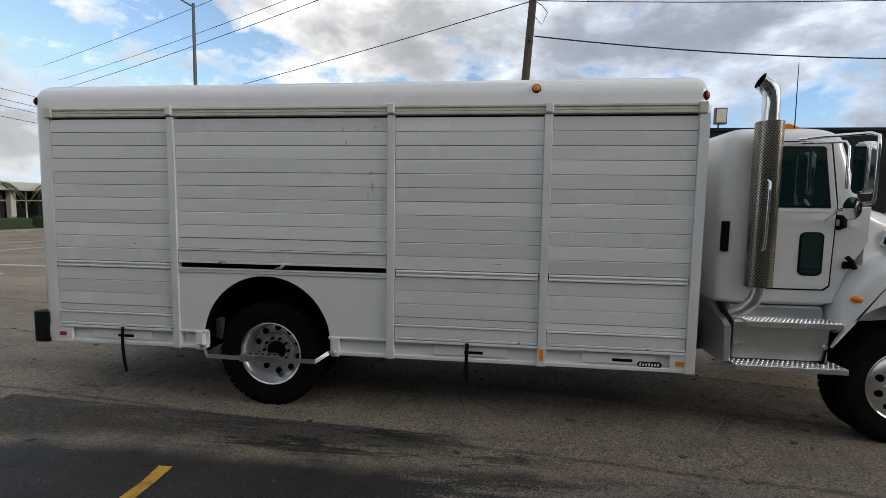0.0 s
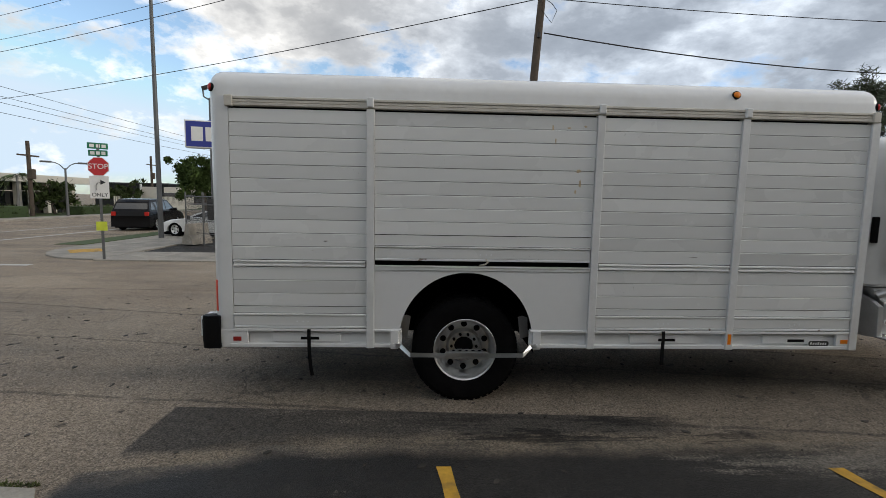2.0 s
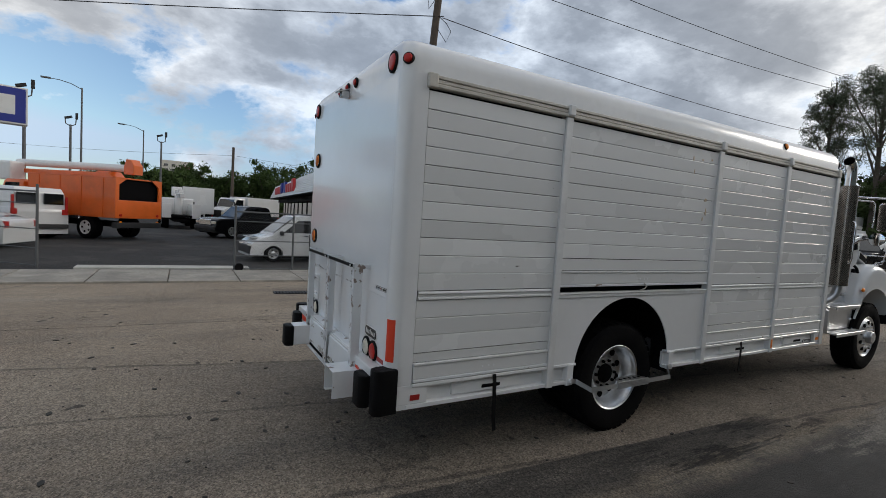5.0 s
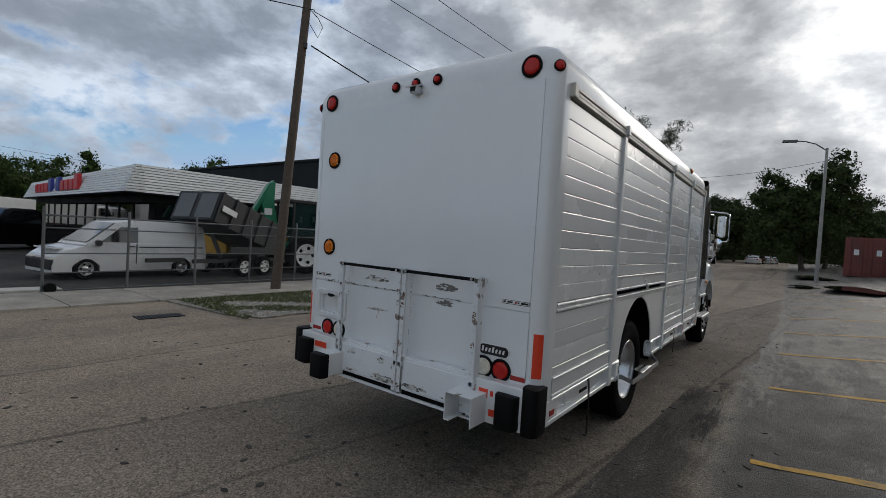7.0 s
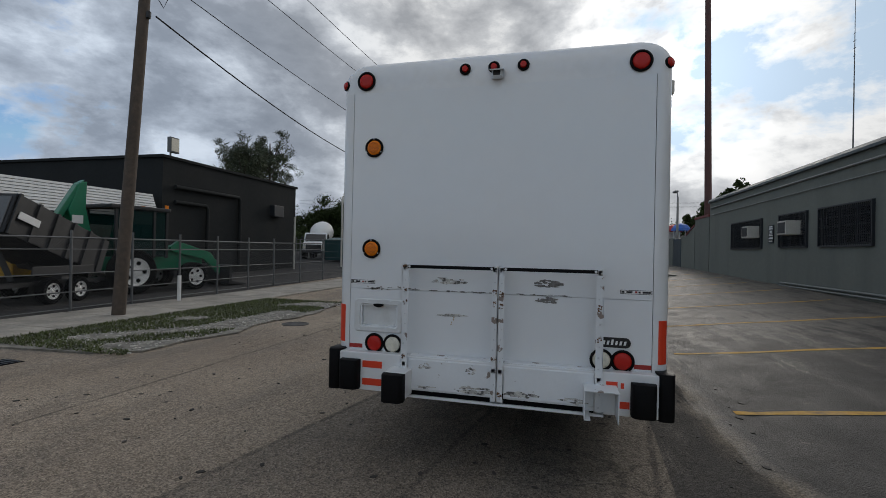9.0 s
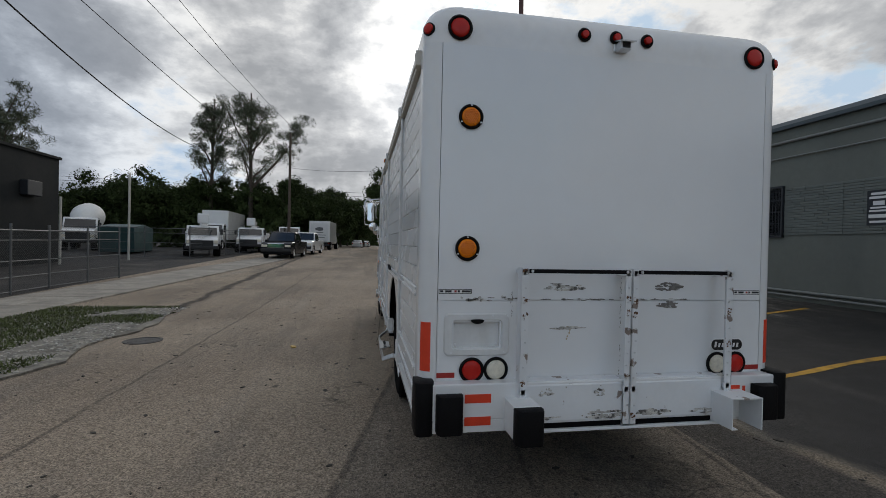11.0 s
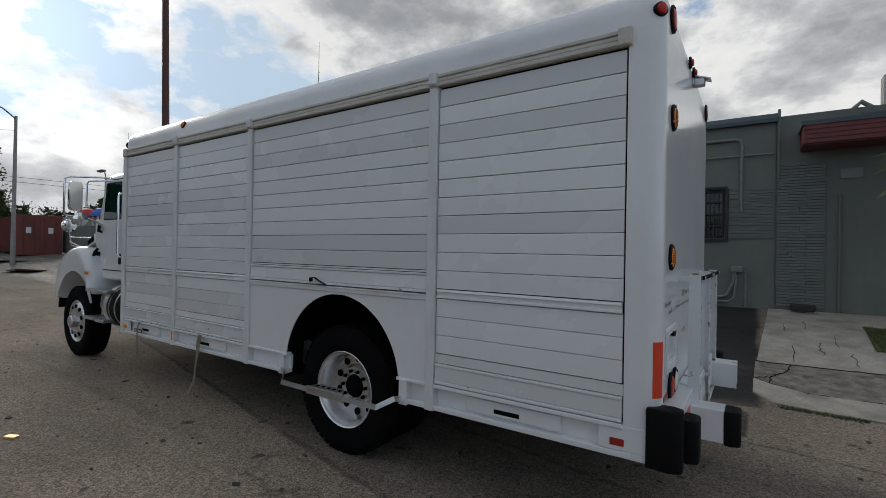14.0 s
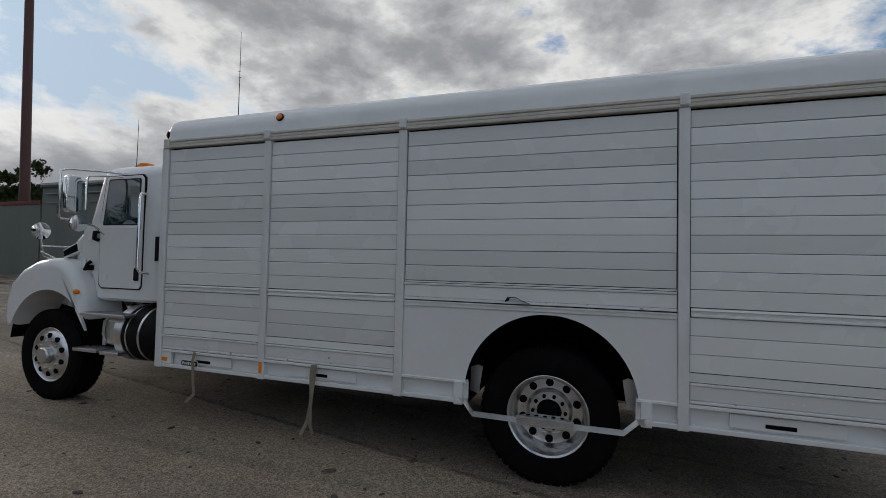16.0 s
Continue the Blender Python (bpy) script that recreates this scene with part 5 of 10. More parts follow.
        tube(bm, [(7.565, s * 1.18, 1.66), (7.40, s * 0.86, 1.66)], 0.008, 8)
        tube(bm, [(7.565, s * 1.18, 1.60), (7.50, s * 1.02, 1.50)], 0.008, 8)
        tri = part("hood_mirror_arm", bm, M_CHROME, truck, "chrome hood mirror tripod", smooth=60)
        bm = B()
        lathe(bm, [(0.0, 0.05), (0.06, 0.04), (0.095, 0.015), (0.098, 0.0)], (7.55, s * 1.19, 1.83), "x", 24)
        cv = part("convex_mirror", bm, M_CHROME, tri, "round convex hood mirror", smooth=60)
        bm = B()
        lathe(bm, [(0.096, 0.0), (0.06, -0.012), (0.03, -0.017), (0.0, -0.018)], (7.55, s * 1.19, 1.83), "x", 24)
        part("mirror_glass", bm, M_MIRROR, cv, smooth=80)


def hood():
    bm, rings = B(), []
    for x, w, zt, zs in ((7.13, 0.98, 2.0, 1.90), (7.25, 0.95, 1.985, 1.84), (7.5, 0.86, 1.93, 1.74), (7.8, 0.74, 1.83, 1.62), (8.1, 0.64, 1.70, 1.50), (8.3, 0.58, 1.58, 1.40), (8.36, 0.52, 1.48, 1.34)):
        ring = [Vector((x, -w, 0.95)), Vector((x, -w, zs - 0.25)), Vector((x, -w + 0.01, zs - 0.10))]
        for k in range(7):
            a = radians(180 - 90 * k / 6)
            ring.append(Vector((x, -w * 0.55 + w * 0.44 * math.cos(a), zs - 0.06 + (zt - zs + 0.02) * math.sin(a))))
        right = ring + [Vector((x, 0, zt + 0.01))] + [Vector((p.x, -p.y, p.z)) for p in ring[::-1]]
        rings.append(right)
    loft(bm, rings)
    h = part("hood", bm, M_PAINT, truck, "sloping white bonnet", smooth=45)
    for s in (-1, 1):
        out = [(6.88, 0.80), (6.895, 0.98), (6.94, 1.14), (7.02, 1.30), (7.12, 1.42), (7.26, 1.50), (7.45, 1.53), (7.70, 1.50), (7.95, 1.40), (8.14, 1.24), (8.22, 1.02), (8.23, 0.78), (8.11, 0.74)]
        cx, cz, r = 7.45, 0.53, 0.655
        cut = [(cx + r * math.cos(radians(a)), cz + r * 0.98 * math.sin(radians(a))) for a in [18 + (160 - 18) * k / 18 for k in range(19)]]
        bm = B()
        prism(bm, out + cut, "y", s * 0.70, s * 1.155)
        side = [e for e in bm.edges if all(abs(abs(v.co.y) - 1.155) < 1e-4 for v in e.verts) and any(Vector((v.co.x - cx, 0, v.co.z - cz)).length > r + 0.02 for v in e.verts)]
        bmesh.ops.bevel(bm, geom=side, offset=0.10, segments=5, profile=0.5, affect="EDGES")
        bmesh.ops.triangulate(bm, faces=[f for f in bm.faces if len(f.verts) > 8])
        fd = part("fender", bm, M_PAINT, h, "rounded white front fender", smooth=50)
        bm = B()
        lathe(bm, [(0.05, 0.0), (0.048, s * 0.012), (0.03, s * 0.02), (0, s * 0.022)], (0, 0, 0), "y", 20)
        bmesh.ops.transform(bm, matrix=Matrix.Translation((6.985, s * 1.152, 1.165)) @ Matrix.Diagonal((1, 1, 0.55, 1)), verts=bm.verts)
        part("turn_signal", bm, M_AMBER, fd, "oval amber turn signal", smooth=60)
        bm = B()
        tube(bm, [(6.965, s * 1.03, 1.50), (7.0, s * 1.05, 1.46), (7.02, s * 1.06, 1.40)], 0.018, 8)
        box(bm, 6.95, 7.03, s * 1.0, s * 1.04, 1.40, 1.46, 0.01)
        part("hood_latch", bm, M_BLACK, h, "black rubber bonnet latch")
        bm = B()
        prism(bm, [(7.27, 1.60), (7.52, 1.52), (7.545, 1.62), (7.30, 1.72)], "y", s * 0.84, s * 0.965, 0.012)
        part("intake_bezel", bm, M_PAINT, h)
        bm = B()
        prism(bm, [(7.285, 1.615), (7.505, 1.545), (7.525, 1.61), (7.305, 1.70)], "y", s * 0.85, s * 0.969)
        part("air_intake", bm, M_DARK, h, "dark side air intake")
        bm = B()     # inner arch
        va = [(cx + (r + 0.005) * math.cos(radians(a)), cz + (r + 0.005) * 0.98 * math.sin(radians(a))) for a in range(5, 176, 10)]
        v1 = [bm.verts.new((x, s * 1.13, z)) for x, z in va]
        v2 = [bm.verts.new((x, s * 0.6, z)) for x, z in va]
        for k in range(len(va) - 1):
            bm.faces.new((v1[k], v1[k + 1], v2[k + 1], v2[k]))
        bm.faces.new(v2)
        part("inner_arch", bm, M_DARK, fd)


def perforated():
    m = bpy.data.materials.new("perforated_stainless")
    m.use_nodes = True
    nt = m.node_tree
    N, L = nt.nodes.new, nt.links.new
    p = nt.nodes["Principled BSDF"]
    tc, sep = N("ShaderNodeTexCoord"), N("ShaderNodeSeparateXYZ")
    L(tc.outputs["Object"], sep.inputs[0])
    at = N("ShaderNodeMath")
    at.operation = "ARCTAN2"
    L(sep.outputs[1], at.inputs[0]), L(sep.outputs[0], at.inputs[1])
    comb = N("ShaderNodeCombineXYZ")
    L(sep.outputs[2], comb.inputs[0]), L(at.outputs[0], comb.inputs[1])
    br = N("ShaderNodeTexBrick")
    br.inputs["Scale"].default_value = 1.0
    br.inputs["Brick Width"].default_value, br.inputs["Row Height"].default_value = 0.026, 0.115
    br.inputs["Mortar Size"].default_value, br.inputs["Mortar Smooth"].default_value = 0.008, 0.1
    br.inputs["Color1"].default_value = br.inputs["Color2"].default_value = (0, 0, 0, 1)
    br.inputs["Mortar"].default_value = (1, 1, 1, 1)
    L(comb.outputs[0], br.inputs["Vector"])
    ns = N("ShaderNodeTexNoise")
    ns.inputs["Scale"].default_value, ns.inputs["Detail"].default_value = 4, 6
    L(tc.outputs["Object"], ns.inputs["Vector"])
    tone = N("ShaderNodeMix")
    tone.data_type = "RGBA"
    L(ns.outputs[0], tone.inputs[0])
    tone.inputs["A"].default_value, tone.inputs["B"].default_value = (0.22, 0.17, 0.13, 1), (0.60, 0.57, 0.53, 1)
    mx = N("ShaderNodeMix")
    mx.data_type = "RGBA"
    L(br.outputs["Color"], mx.inputs[0])
    mx.inputs["A"].default_value = (0.05, 0.035, 0.025, 1)
    L(tone.outputs["Result"], mx.inputs["B"])
    L(mx.outputs["Result"], p.inputs["Base Color"])
    p.inputs["Metallic"].default_value, p.inputs["Roughness"].default_value = 0.95, 0.25
    return m


def exhaust_and_steps():
    x, y = 6.62, -1.125
    bm = B()
    lathe(bm, [(0.060, 1.24), (0.103, 1.242), (0.103, 2.59), (0.060, 2.592)], (0, 0, 0), "z", 32)
    ex = part("exhaust_shield", bm, perforated(), truck, "perforated stainless exhaust heat shield", smooth=40)
    ex.location = (x, y, 0)
    bm = B()
    pts = [(x, y, 2.55), (x, y, 2.74)] + [(x - 0.15 + 0.15 * math.cos(radians(a)), y, 2.78 + 0.15 * math.sin(radians(a))) for a in (0, 15, 30, 45, 60, 68)]
    tube(bm, pts, 0.064, 20, caps=False)
    tip = part("exhaust_tip", bm, M_CHROME, truck, "curved chrome exhaust tip", smooth=60)
    bm = B()
    tube(bm, [(p[0], p[1], p[2]) for p in pts[-4:]], 0.052, 20, caps=False)
    part("tip_inside", bm, M_DARK, tip)
    bm = B()
    tube(bm, [(x, y, 1.29), (x, y, 1.20), (x - 0.02, y + 0.01, 1.12), (x - 0.07, y + 0.05, 1.04), (x - 0.14, y + 0.11, 0.985)], 0.052, 18)
    part("exhaust_pipe", bm, M_BRUSHED, truck, "bent exhaust pipe", smooth=60)
    bm = B()
    tube(bm, [(x - 0.03, y - 0.085, 2.12), (x - 0.03, y - 0.12, 2.10), (x - 0.03, y - 0.125, 2.02), (x - 0.035, y - 0.125, 1.62), (x - 0.035, y - 0.115, 1.56), (x - 0.035, y - 0.085, 1.55)], 0.011, 8)
    part("stack_grab_rail", bm, M_CHROME, truck, "chrome grab rail on the exhaust", smooth=60)
    # passenger steps on the battery box
    bm = B()
    prism(bm, [(-0.70, 1.06), (-0.98, 1.06), (-1.0, 1.045), (-1.005, 0.955), (-1.10, 0.945), (-1.115, 0.93), (-1.105, 0.62), (-0.70, 0.60)], "x", 6.33, 6.92, 0.01)
    boxp = part("battery_box", bm, M_BRUSHED, truck, "aluminium battery box with steps")
    bm = B()
    prism(bm, [(-0.60, 1.09), (-0.80, 1.07), (-0.93, 0.98), (-1.07, 0.945), (-1.145, 0.90), (-1.16, 0.60), (-1.02, 0.575), (-0.60, 0.58)], "x", 6.26, 6.30, 0.004)
    part("box_end_plate", bm, M_BRUSHED, boxp)
    for z, ya, yb, xa, xb in ((0.955, -0.985, -1.175, 6.385, 6.965), (0.60, -1.00, -1.25, 6.30, 6.975)):
        bm = B()
        box(bm, xa, xb, yb, ya, z - 0.022, z, 0.006)
        box(bm, xa, xb, yb - 0.004, yb + 0.01, z - 0.045, z + 0.002, 0.004, 1)
        st = part("step", bm, M_BRUSHED, boxp, "serrated aluminium step")
        n = 22
        bm = B()
        for k in range(n):
            for j in range(4):
                xx = xa + (xb - xa) * (k + 0.5) / n
                yy = yb + (ya - yb) * (j + 0.6) / 4.2
                cyl(bm, (xx, yy, z - 0.001), (xx, yy, z + 0.006), 0.009, 6, 0.006)
        tagged(part("grip_studs", bm, M_BRUSHED, st), kind="stuff")
    for xx in (6.36, 6.90):
        bm = B()
        cyl(bm, (xx, -1.10, 0.74), (xx, -1.122, 0.74), 0.018, 14)
        part("box_bolt", bm, M_CHROME, boxp)
    # driver side: fuel tank, filter canister and steps
    bm = B()
    prof = [(0.0, 6.06), (0.27, 6.06), (0.295, 6.09), (0.295, 6.52), (0.27, 6.56), (0.0, 6.57)]
    lathe(bm, prof, (0, 0.86, 0.735), "x", 40)
    tank = part("fuel_tank", bm, M_BLACK, truck, "round black fuel tank with polished bands", smooth=40)
    for xx, w in ((6.30, 0.022), (6.44, 0.012), (6.535, 0.09)):
        bm = B()
        lathe(bm, [(0.285, xx - w / 2), (0.302, xx - w / 2), (0.302, xx + w / 2), (0.285, xx + w / 2)], (0, 0.86, 0.735), "x", 40, closed=True)
        part("tank_band", bm, M_ALU, tank, smooth=40)
    bm = B()
    box(bm, 6.58, 6.78, 0.70, 1.07, 0.60, 0.90, 0.05, 4)
    can = part("aluminium_canister", bm, M_ALU, truck, "rounded aluminium tank beside the steps", smooth=40)
    for xx in (6.60, 6.76):
        bm = B()
        tube(bm, [(xx, 0.95, 0.94), (xx, 1.085, 0.86), (xx, 1.095, 0.72), (xx, 1.05, 0.62)], 0, flat=(0.022, 0.01))
        part("tank_strap", bm, M_BRUSHED, can)
    for z, xa, xb in ((0.955, 6.42, 6.93), (0.575, 6.72, 7.0), (0.565, 6.47, 6.68)):
        bm = B()
        box(bm, xa, xb, 1.0, 1.205, z - 0.035, z, 0.006)
        st = part("step", bm, M_BRUSHED, truck, "aluminium cab step")
        bm = B()
        n = int((xb - xa) / 0.03)
        for k in range(n):
            box(bm, xa + 0.01 + k * (xb - xa - 0.02) / n, xa + 0.022 + k * (xb - xa - 0.02) / n, 1.015, 1.19, z - 0.001, z + 0.004)
        tagged(part("grip_ribs", bm, M_BRUSHED, st), kind="stuff")
    bm = B()
    for xx in (6.53, 6.72):
        tube(bm, [(xx, 1.05, 0.93), (xx + 0.05, 1.06, 0.86), (xx + 0.06, 1.06, 0.60)], 0.018, 8)
    part("step_hanger", bm, M_BRUSHED, truck)
    bm = B()     # hoses, frame clutter between cab and body
    for k in range(5):
        yy = 0.25 + 0.13 * k
        tube(bm, [(6.12, yy, 1.02 + 0.02 * k), (6.28, yy + 0.03, 1.10 - 0.03 * k), (6.5, yy, 0.98), (6.8, yy - 0.05, 1.0)], 0.025, 8)
    part("air_hose", bm, M_DARK, truck)


def lengthen():
    """Draws the cab, its steps and tanks out to their full length, and sets bonnet and mirrors ahead of them."""
    whole = ("exhaust_shield", "exhaust_tip", "tip_inside", "exhaust_pipe", "stack_grab_rail")
    for build, default in ((cab, 0.0), (hood, 0.38), (exhaust_and_steps, 0.0)):
        known = set(truck.children_recursive)
        build()
        for ob in truck.children_recursive:
            if ob in known or ob.name.split(".")[0] in whole:
                continue
            line, up = [], ob
            while up is not truck:
                line.append(up.name.split(".")[0])
                up = up.parent
            step = 0.38 if "hood_mirror_arm" in line else 0.19 if "mirror_arm" in line else default
            for v in ob.data.vertices:
                v.co.x = v.co.x + step if step else 6.36 + (v.co.x - 6.25) * 1.28


lengthen()

# ---- materials of the surroundings ----
M_CONC = mat("old_concrete", (0.30, 0.275, 0.235), 0.9, vary=0.25, scale=1.6, bump=0.3, bump_scale=40, dirt=(0.15, 0.14, 0.12), dirt_amount=0.6, dirt_scale=1.4, per_object=0.07)
M_PALE = mat("pale_concrete", (0.50, 0.48, 0.43), 0.8, vary=0.1, scale=2, bump=0.2, bump_scale=40, dirt=(0.25, 0.23, 0.2), dirt_amount=0.4)
M_SOIL = mat("gravel_soil", (0.20, 0.185, 0.155), 0.95, vary=0.5, scale=5, bump=0.9, bump_scale=30, dirt=(0.07, 0.06, 0.045), dirt_amount=0.8, dirt_scale=1.2)
M_WALK = mat("cracked_walk", (0.37, 0.34, 0.285), 0.92, vary=0.22, scale=3.4, bump=0.5, bump_scale=45, dirt=(0.16, 0.145, 0.12), dirt_amount=0.55, dirt_scale=2.2, chip=(0.46, 0.70))
M_APRON = mat("bare_aggregate_concrete", (0.175, 0.158, 0.132), 0.95, vary=0.45, scale=7.0, bump=0.8, bump_scale=60, dirt=(0.30, 0.275, 0.23), dirt_amount=0.6, dirt_scale=9, chip=(0.50, 0.66))
M_GRASS = mat("dry_grass", (0.075, 0.094, 0.026), 0.8, vary=0.3, scale=3, island=0.4)
M_LAWN = mat("lawn", (0.055, 0.085, 0.025), 0.9, vary=0.35, scale=4, bump=0.8, bump_scale=60)
M_STONE = mat("gravel_stones", (0.38, 0.36, 0.32), 0.9, vary=0.2, scale=9, island=0.35)
M_YELLOW = mat("worn_yellow_line", (0.52, 0.29, 0.035), 0.75, vary=0.2, scale=3, bump=0.2, bump_scale=60, dirt=(0.05, 0.048, 0.045), dirt_amount=0.75, dirt_scale=5)
M_WHITE_LINE = mat("worn_white_line", (0.50, 0.49, 0.46), 0.8, vary=0.2, scale=3, dirt=(0.16, 0.15, 0.14), dirt_amount=0.9, dirt_scale=3)
M_STUCCO = mat("grey_green_stucco", (0.158, 0.169, 0.148), 0.85, vary=0.07, scale=0.7, bump=0.25, bump_scale=70, dirt=(0.09, 0.098, 0.09), dirt_amount=0.5, dirt_scale=0.6, streak=True)
M_LEDGE = mat("painted_ledger_stone", (0.15, 0.165, 0.15), 0.8, vary=0.08, scale=5, bump=0.4, bump_scale=40, per_object=0.10)
M_BLUEGREY = mat("blue_grey_fascia", (0.055, 0.075, 0.085), 0.5, vary=0.1, scale=1)
M_REDFASCIA = mat("dark_red_fascia", (0.16, 0.028, 0.026), 0.55, vary=0.15, scale=2, dirt=(0.06, 0.02, 0.02), dirt_amount=0.5)
M_IRON = mat("window_guard_iron", (0.018, 0.021, 0.026), 0.5, vary=0.2, scale=9)
M_DGLASS = glass("dark_pane", (0.010, 0.012, 0.014), 0.06)
M_CONDUIT = mat("grey_conduit", (0.19, 0.20, 0.19), 0.5, vary=0.1, scale=5)
M_SIDING = mat("white_siding", (0.72, 0.72, 0.70), 0.5, vary=0.04, scale=1.5, dirt=(0.45, 0.44, 0.40), dirt_amount=0.25, streak=True, per_object=0.03)
M_CHARCOAL = mat("charcoal_wall", (0.021, 0.023, 0.0235), 0.85, spec=0.2, vary=0.12, scale=0.8, bump=0.15, bump_scale=50)
M_GALV = mat("galvanised_steel", (0.13, 0.134, 0.136), 0.55, 0.5, vary=0.12, scale=8)
M_POLE = mat("weathered_wood_pole", (0.085, 0.065, 0.05), 0.9, vary=0.3, scale=9, bump=0.6, bump_scale=30, dirt=(0.03, 0.024, 0.02), dirt_amount=0.6, dirt_scale=4, streak=True)
M_RUSTPOLE = mat("red_brown_steel", (0.085, 0.03, 0.025), 0.6, vary=0.2, scale=3)
M_CPOLE = mat("concrete_pole", (0.30, 0.29, 0.27), 0.8, vary=0.15, scale=3)
M_ORANGE = mat("orange_truck_paint", (0.72, 0.13, 0.015), 0.35, vary=0.06, scale=2, coat=0.3, dirt=(0.25, 0.08, 0.02), dirt_amount=0.3)
M_GREEN = mat("green_machine_paint", (0.0, 0.16, 0.075), 0.4, vary=0.08, scale=3, coat=0.2)
M_MACHYEL = mat("yellow_machine_paint", (0.55, 0.30, 0.02), 0.45, vary=0.1, scale=3)
M_CARBLACK = mat("black_car_paint", (0.004, 0.004, 0.005), 0.23, vary=0.1, scale=2, coat=0.0, spec=0.2)
M_CARWHITE = mat("white_car_paint", (0.74, 0.74, 0.73), 0.23, vary=0.02, scale=2, coat=0.6, dirt=(0.5, 0.48, 0.44), dirt_amount=0.15)
M_PLASTIC = mat("black_plastic", (0.02, 0.02, 0.021), 0.6, vary=0.15, scale=6)
M_CONTAINER = mat("rust_red_container", (0.17, 0.040, 0.030), 0.6, vary=0.18, scale=1.2, dirt=(0.06, 0.025, 0.02), dirt_amount=0.6, dirt_scale=2, streak=True)
M_SIGNBLUE = mat("blue_sign_face", (0.02, 0.035, 0.26), 0.4, vary=0.05, scale=3)
M_SIGNRED = mat("stop_sign_red", (0.52, 0.025, 0.03), 0.45, vary=0.06, scale=5)
M_SIGNGREEN = mat("street_sign_green", (0.0, 0.15, 0.075), 0.45, vary=0.05)
M_SIGNWHITE = mat("sign_white", (0.74, 0.74, 0.72), 0.45, vary=0.04, scale=5)
M_BARK = mat("tree_bark", (0.075, 0.058, 0.045), 0.95, vary=0.3, scale=6, bump=0.8, bump_scale=25)
# base kept darker for crowns seen against the sun
M_LEAF = mat("dark_foliage", (0.042, 0.060, 0.020), 0.75, spec=0.12, vary=0.25, scale=0.6, island=0.3)
# brighter copy for the yard trees: frontal light put into the leaf colour
M_LEAF_LIT = mat("front_lit_foliage", (0.050, 0.080, 0.022), 0.7, spec=0.15, vary=0.25, scale=0.6, island=0.3)
M_WIREMESH = mat("dull_wire_mesh", (0.07, 0.072, 0.073), 0.6, spec=0.3, vary=0.1)
M_NEEDLE = mat("grey_green_needles", (0.060, 0.075, 0.040), 0.7, vary=0.25, scale=0.6, island=0.4)
M_PALM = mat("palm_frond", (0.060, 0.095, 0.025), 0.5, vary=0.25, scale=3, island=0.4)
M_HEDGE = mat("clipped_hedge", (0.035, 0.060, 0.018), 0.8, vary=0.4, scale=8, bump=1.0, bump_scale=25)
M_WATER = glass("puddle_water", (0.012, 0.012, 0.012), 0.015)
M_CREAM = mat("cream_building_paint", (0.62, 0.59, 0.52), 0.7, vary=0.05, scale=1)
M_TARP = mat("red_tin", (0.45, 0.04, 0.04), 0.5, vary=0.1)
M_BLUE = mat("blue_tin", (0.03, 0.13, 0.48), 0.5, vary=0.1)
M_WIRE = mat("black_cable", (0.012, 0.012, 0.013), 0.7, vary=0.1)


def bend(x):
    """The street bears slightly away ahead of the truck."""
    return -0.085 * max(0.0, x - 9.0)


def at(x, y, rz=0.0, z=None):
    return pose(x, y, ground_z(x, y) if z is None else z, 0, 0, rz)


def text(body, size, m, material, parent, name="lettering", extrude=0.002):
    cu = bpy.data.curves.new(name, "FONT")
    cu.body, cu.size, cu.extrude, cu.align_x, cu.align_y = body, size, extrude, "CENTER", "CENTER"
    cu.materials.append(material)
    o = new(name, cu)
    o.parent = parent
    o.matrix_local = m
    return o


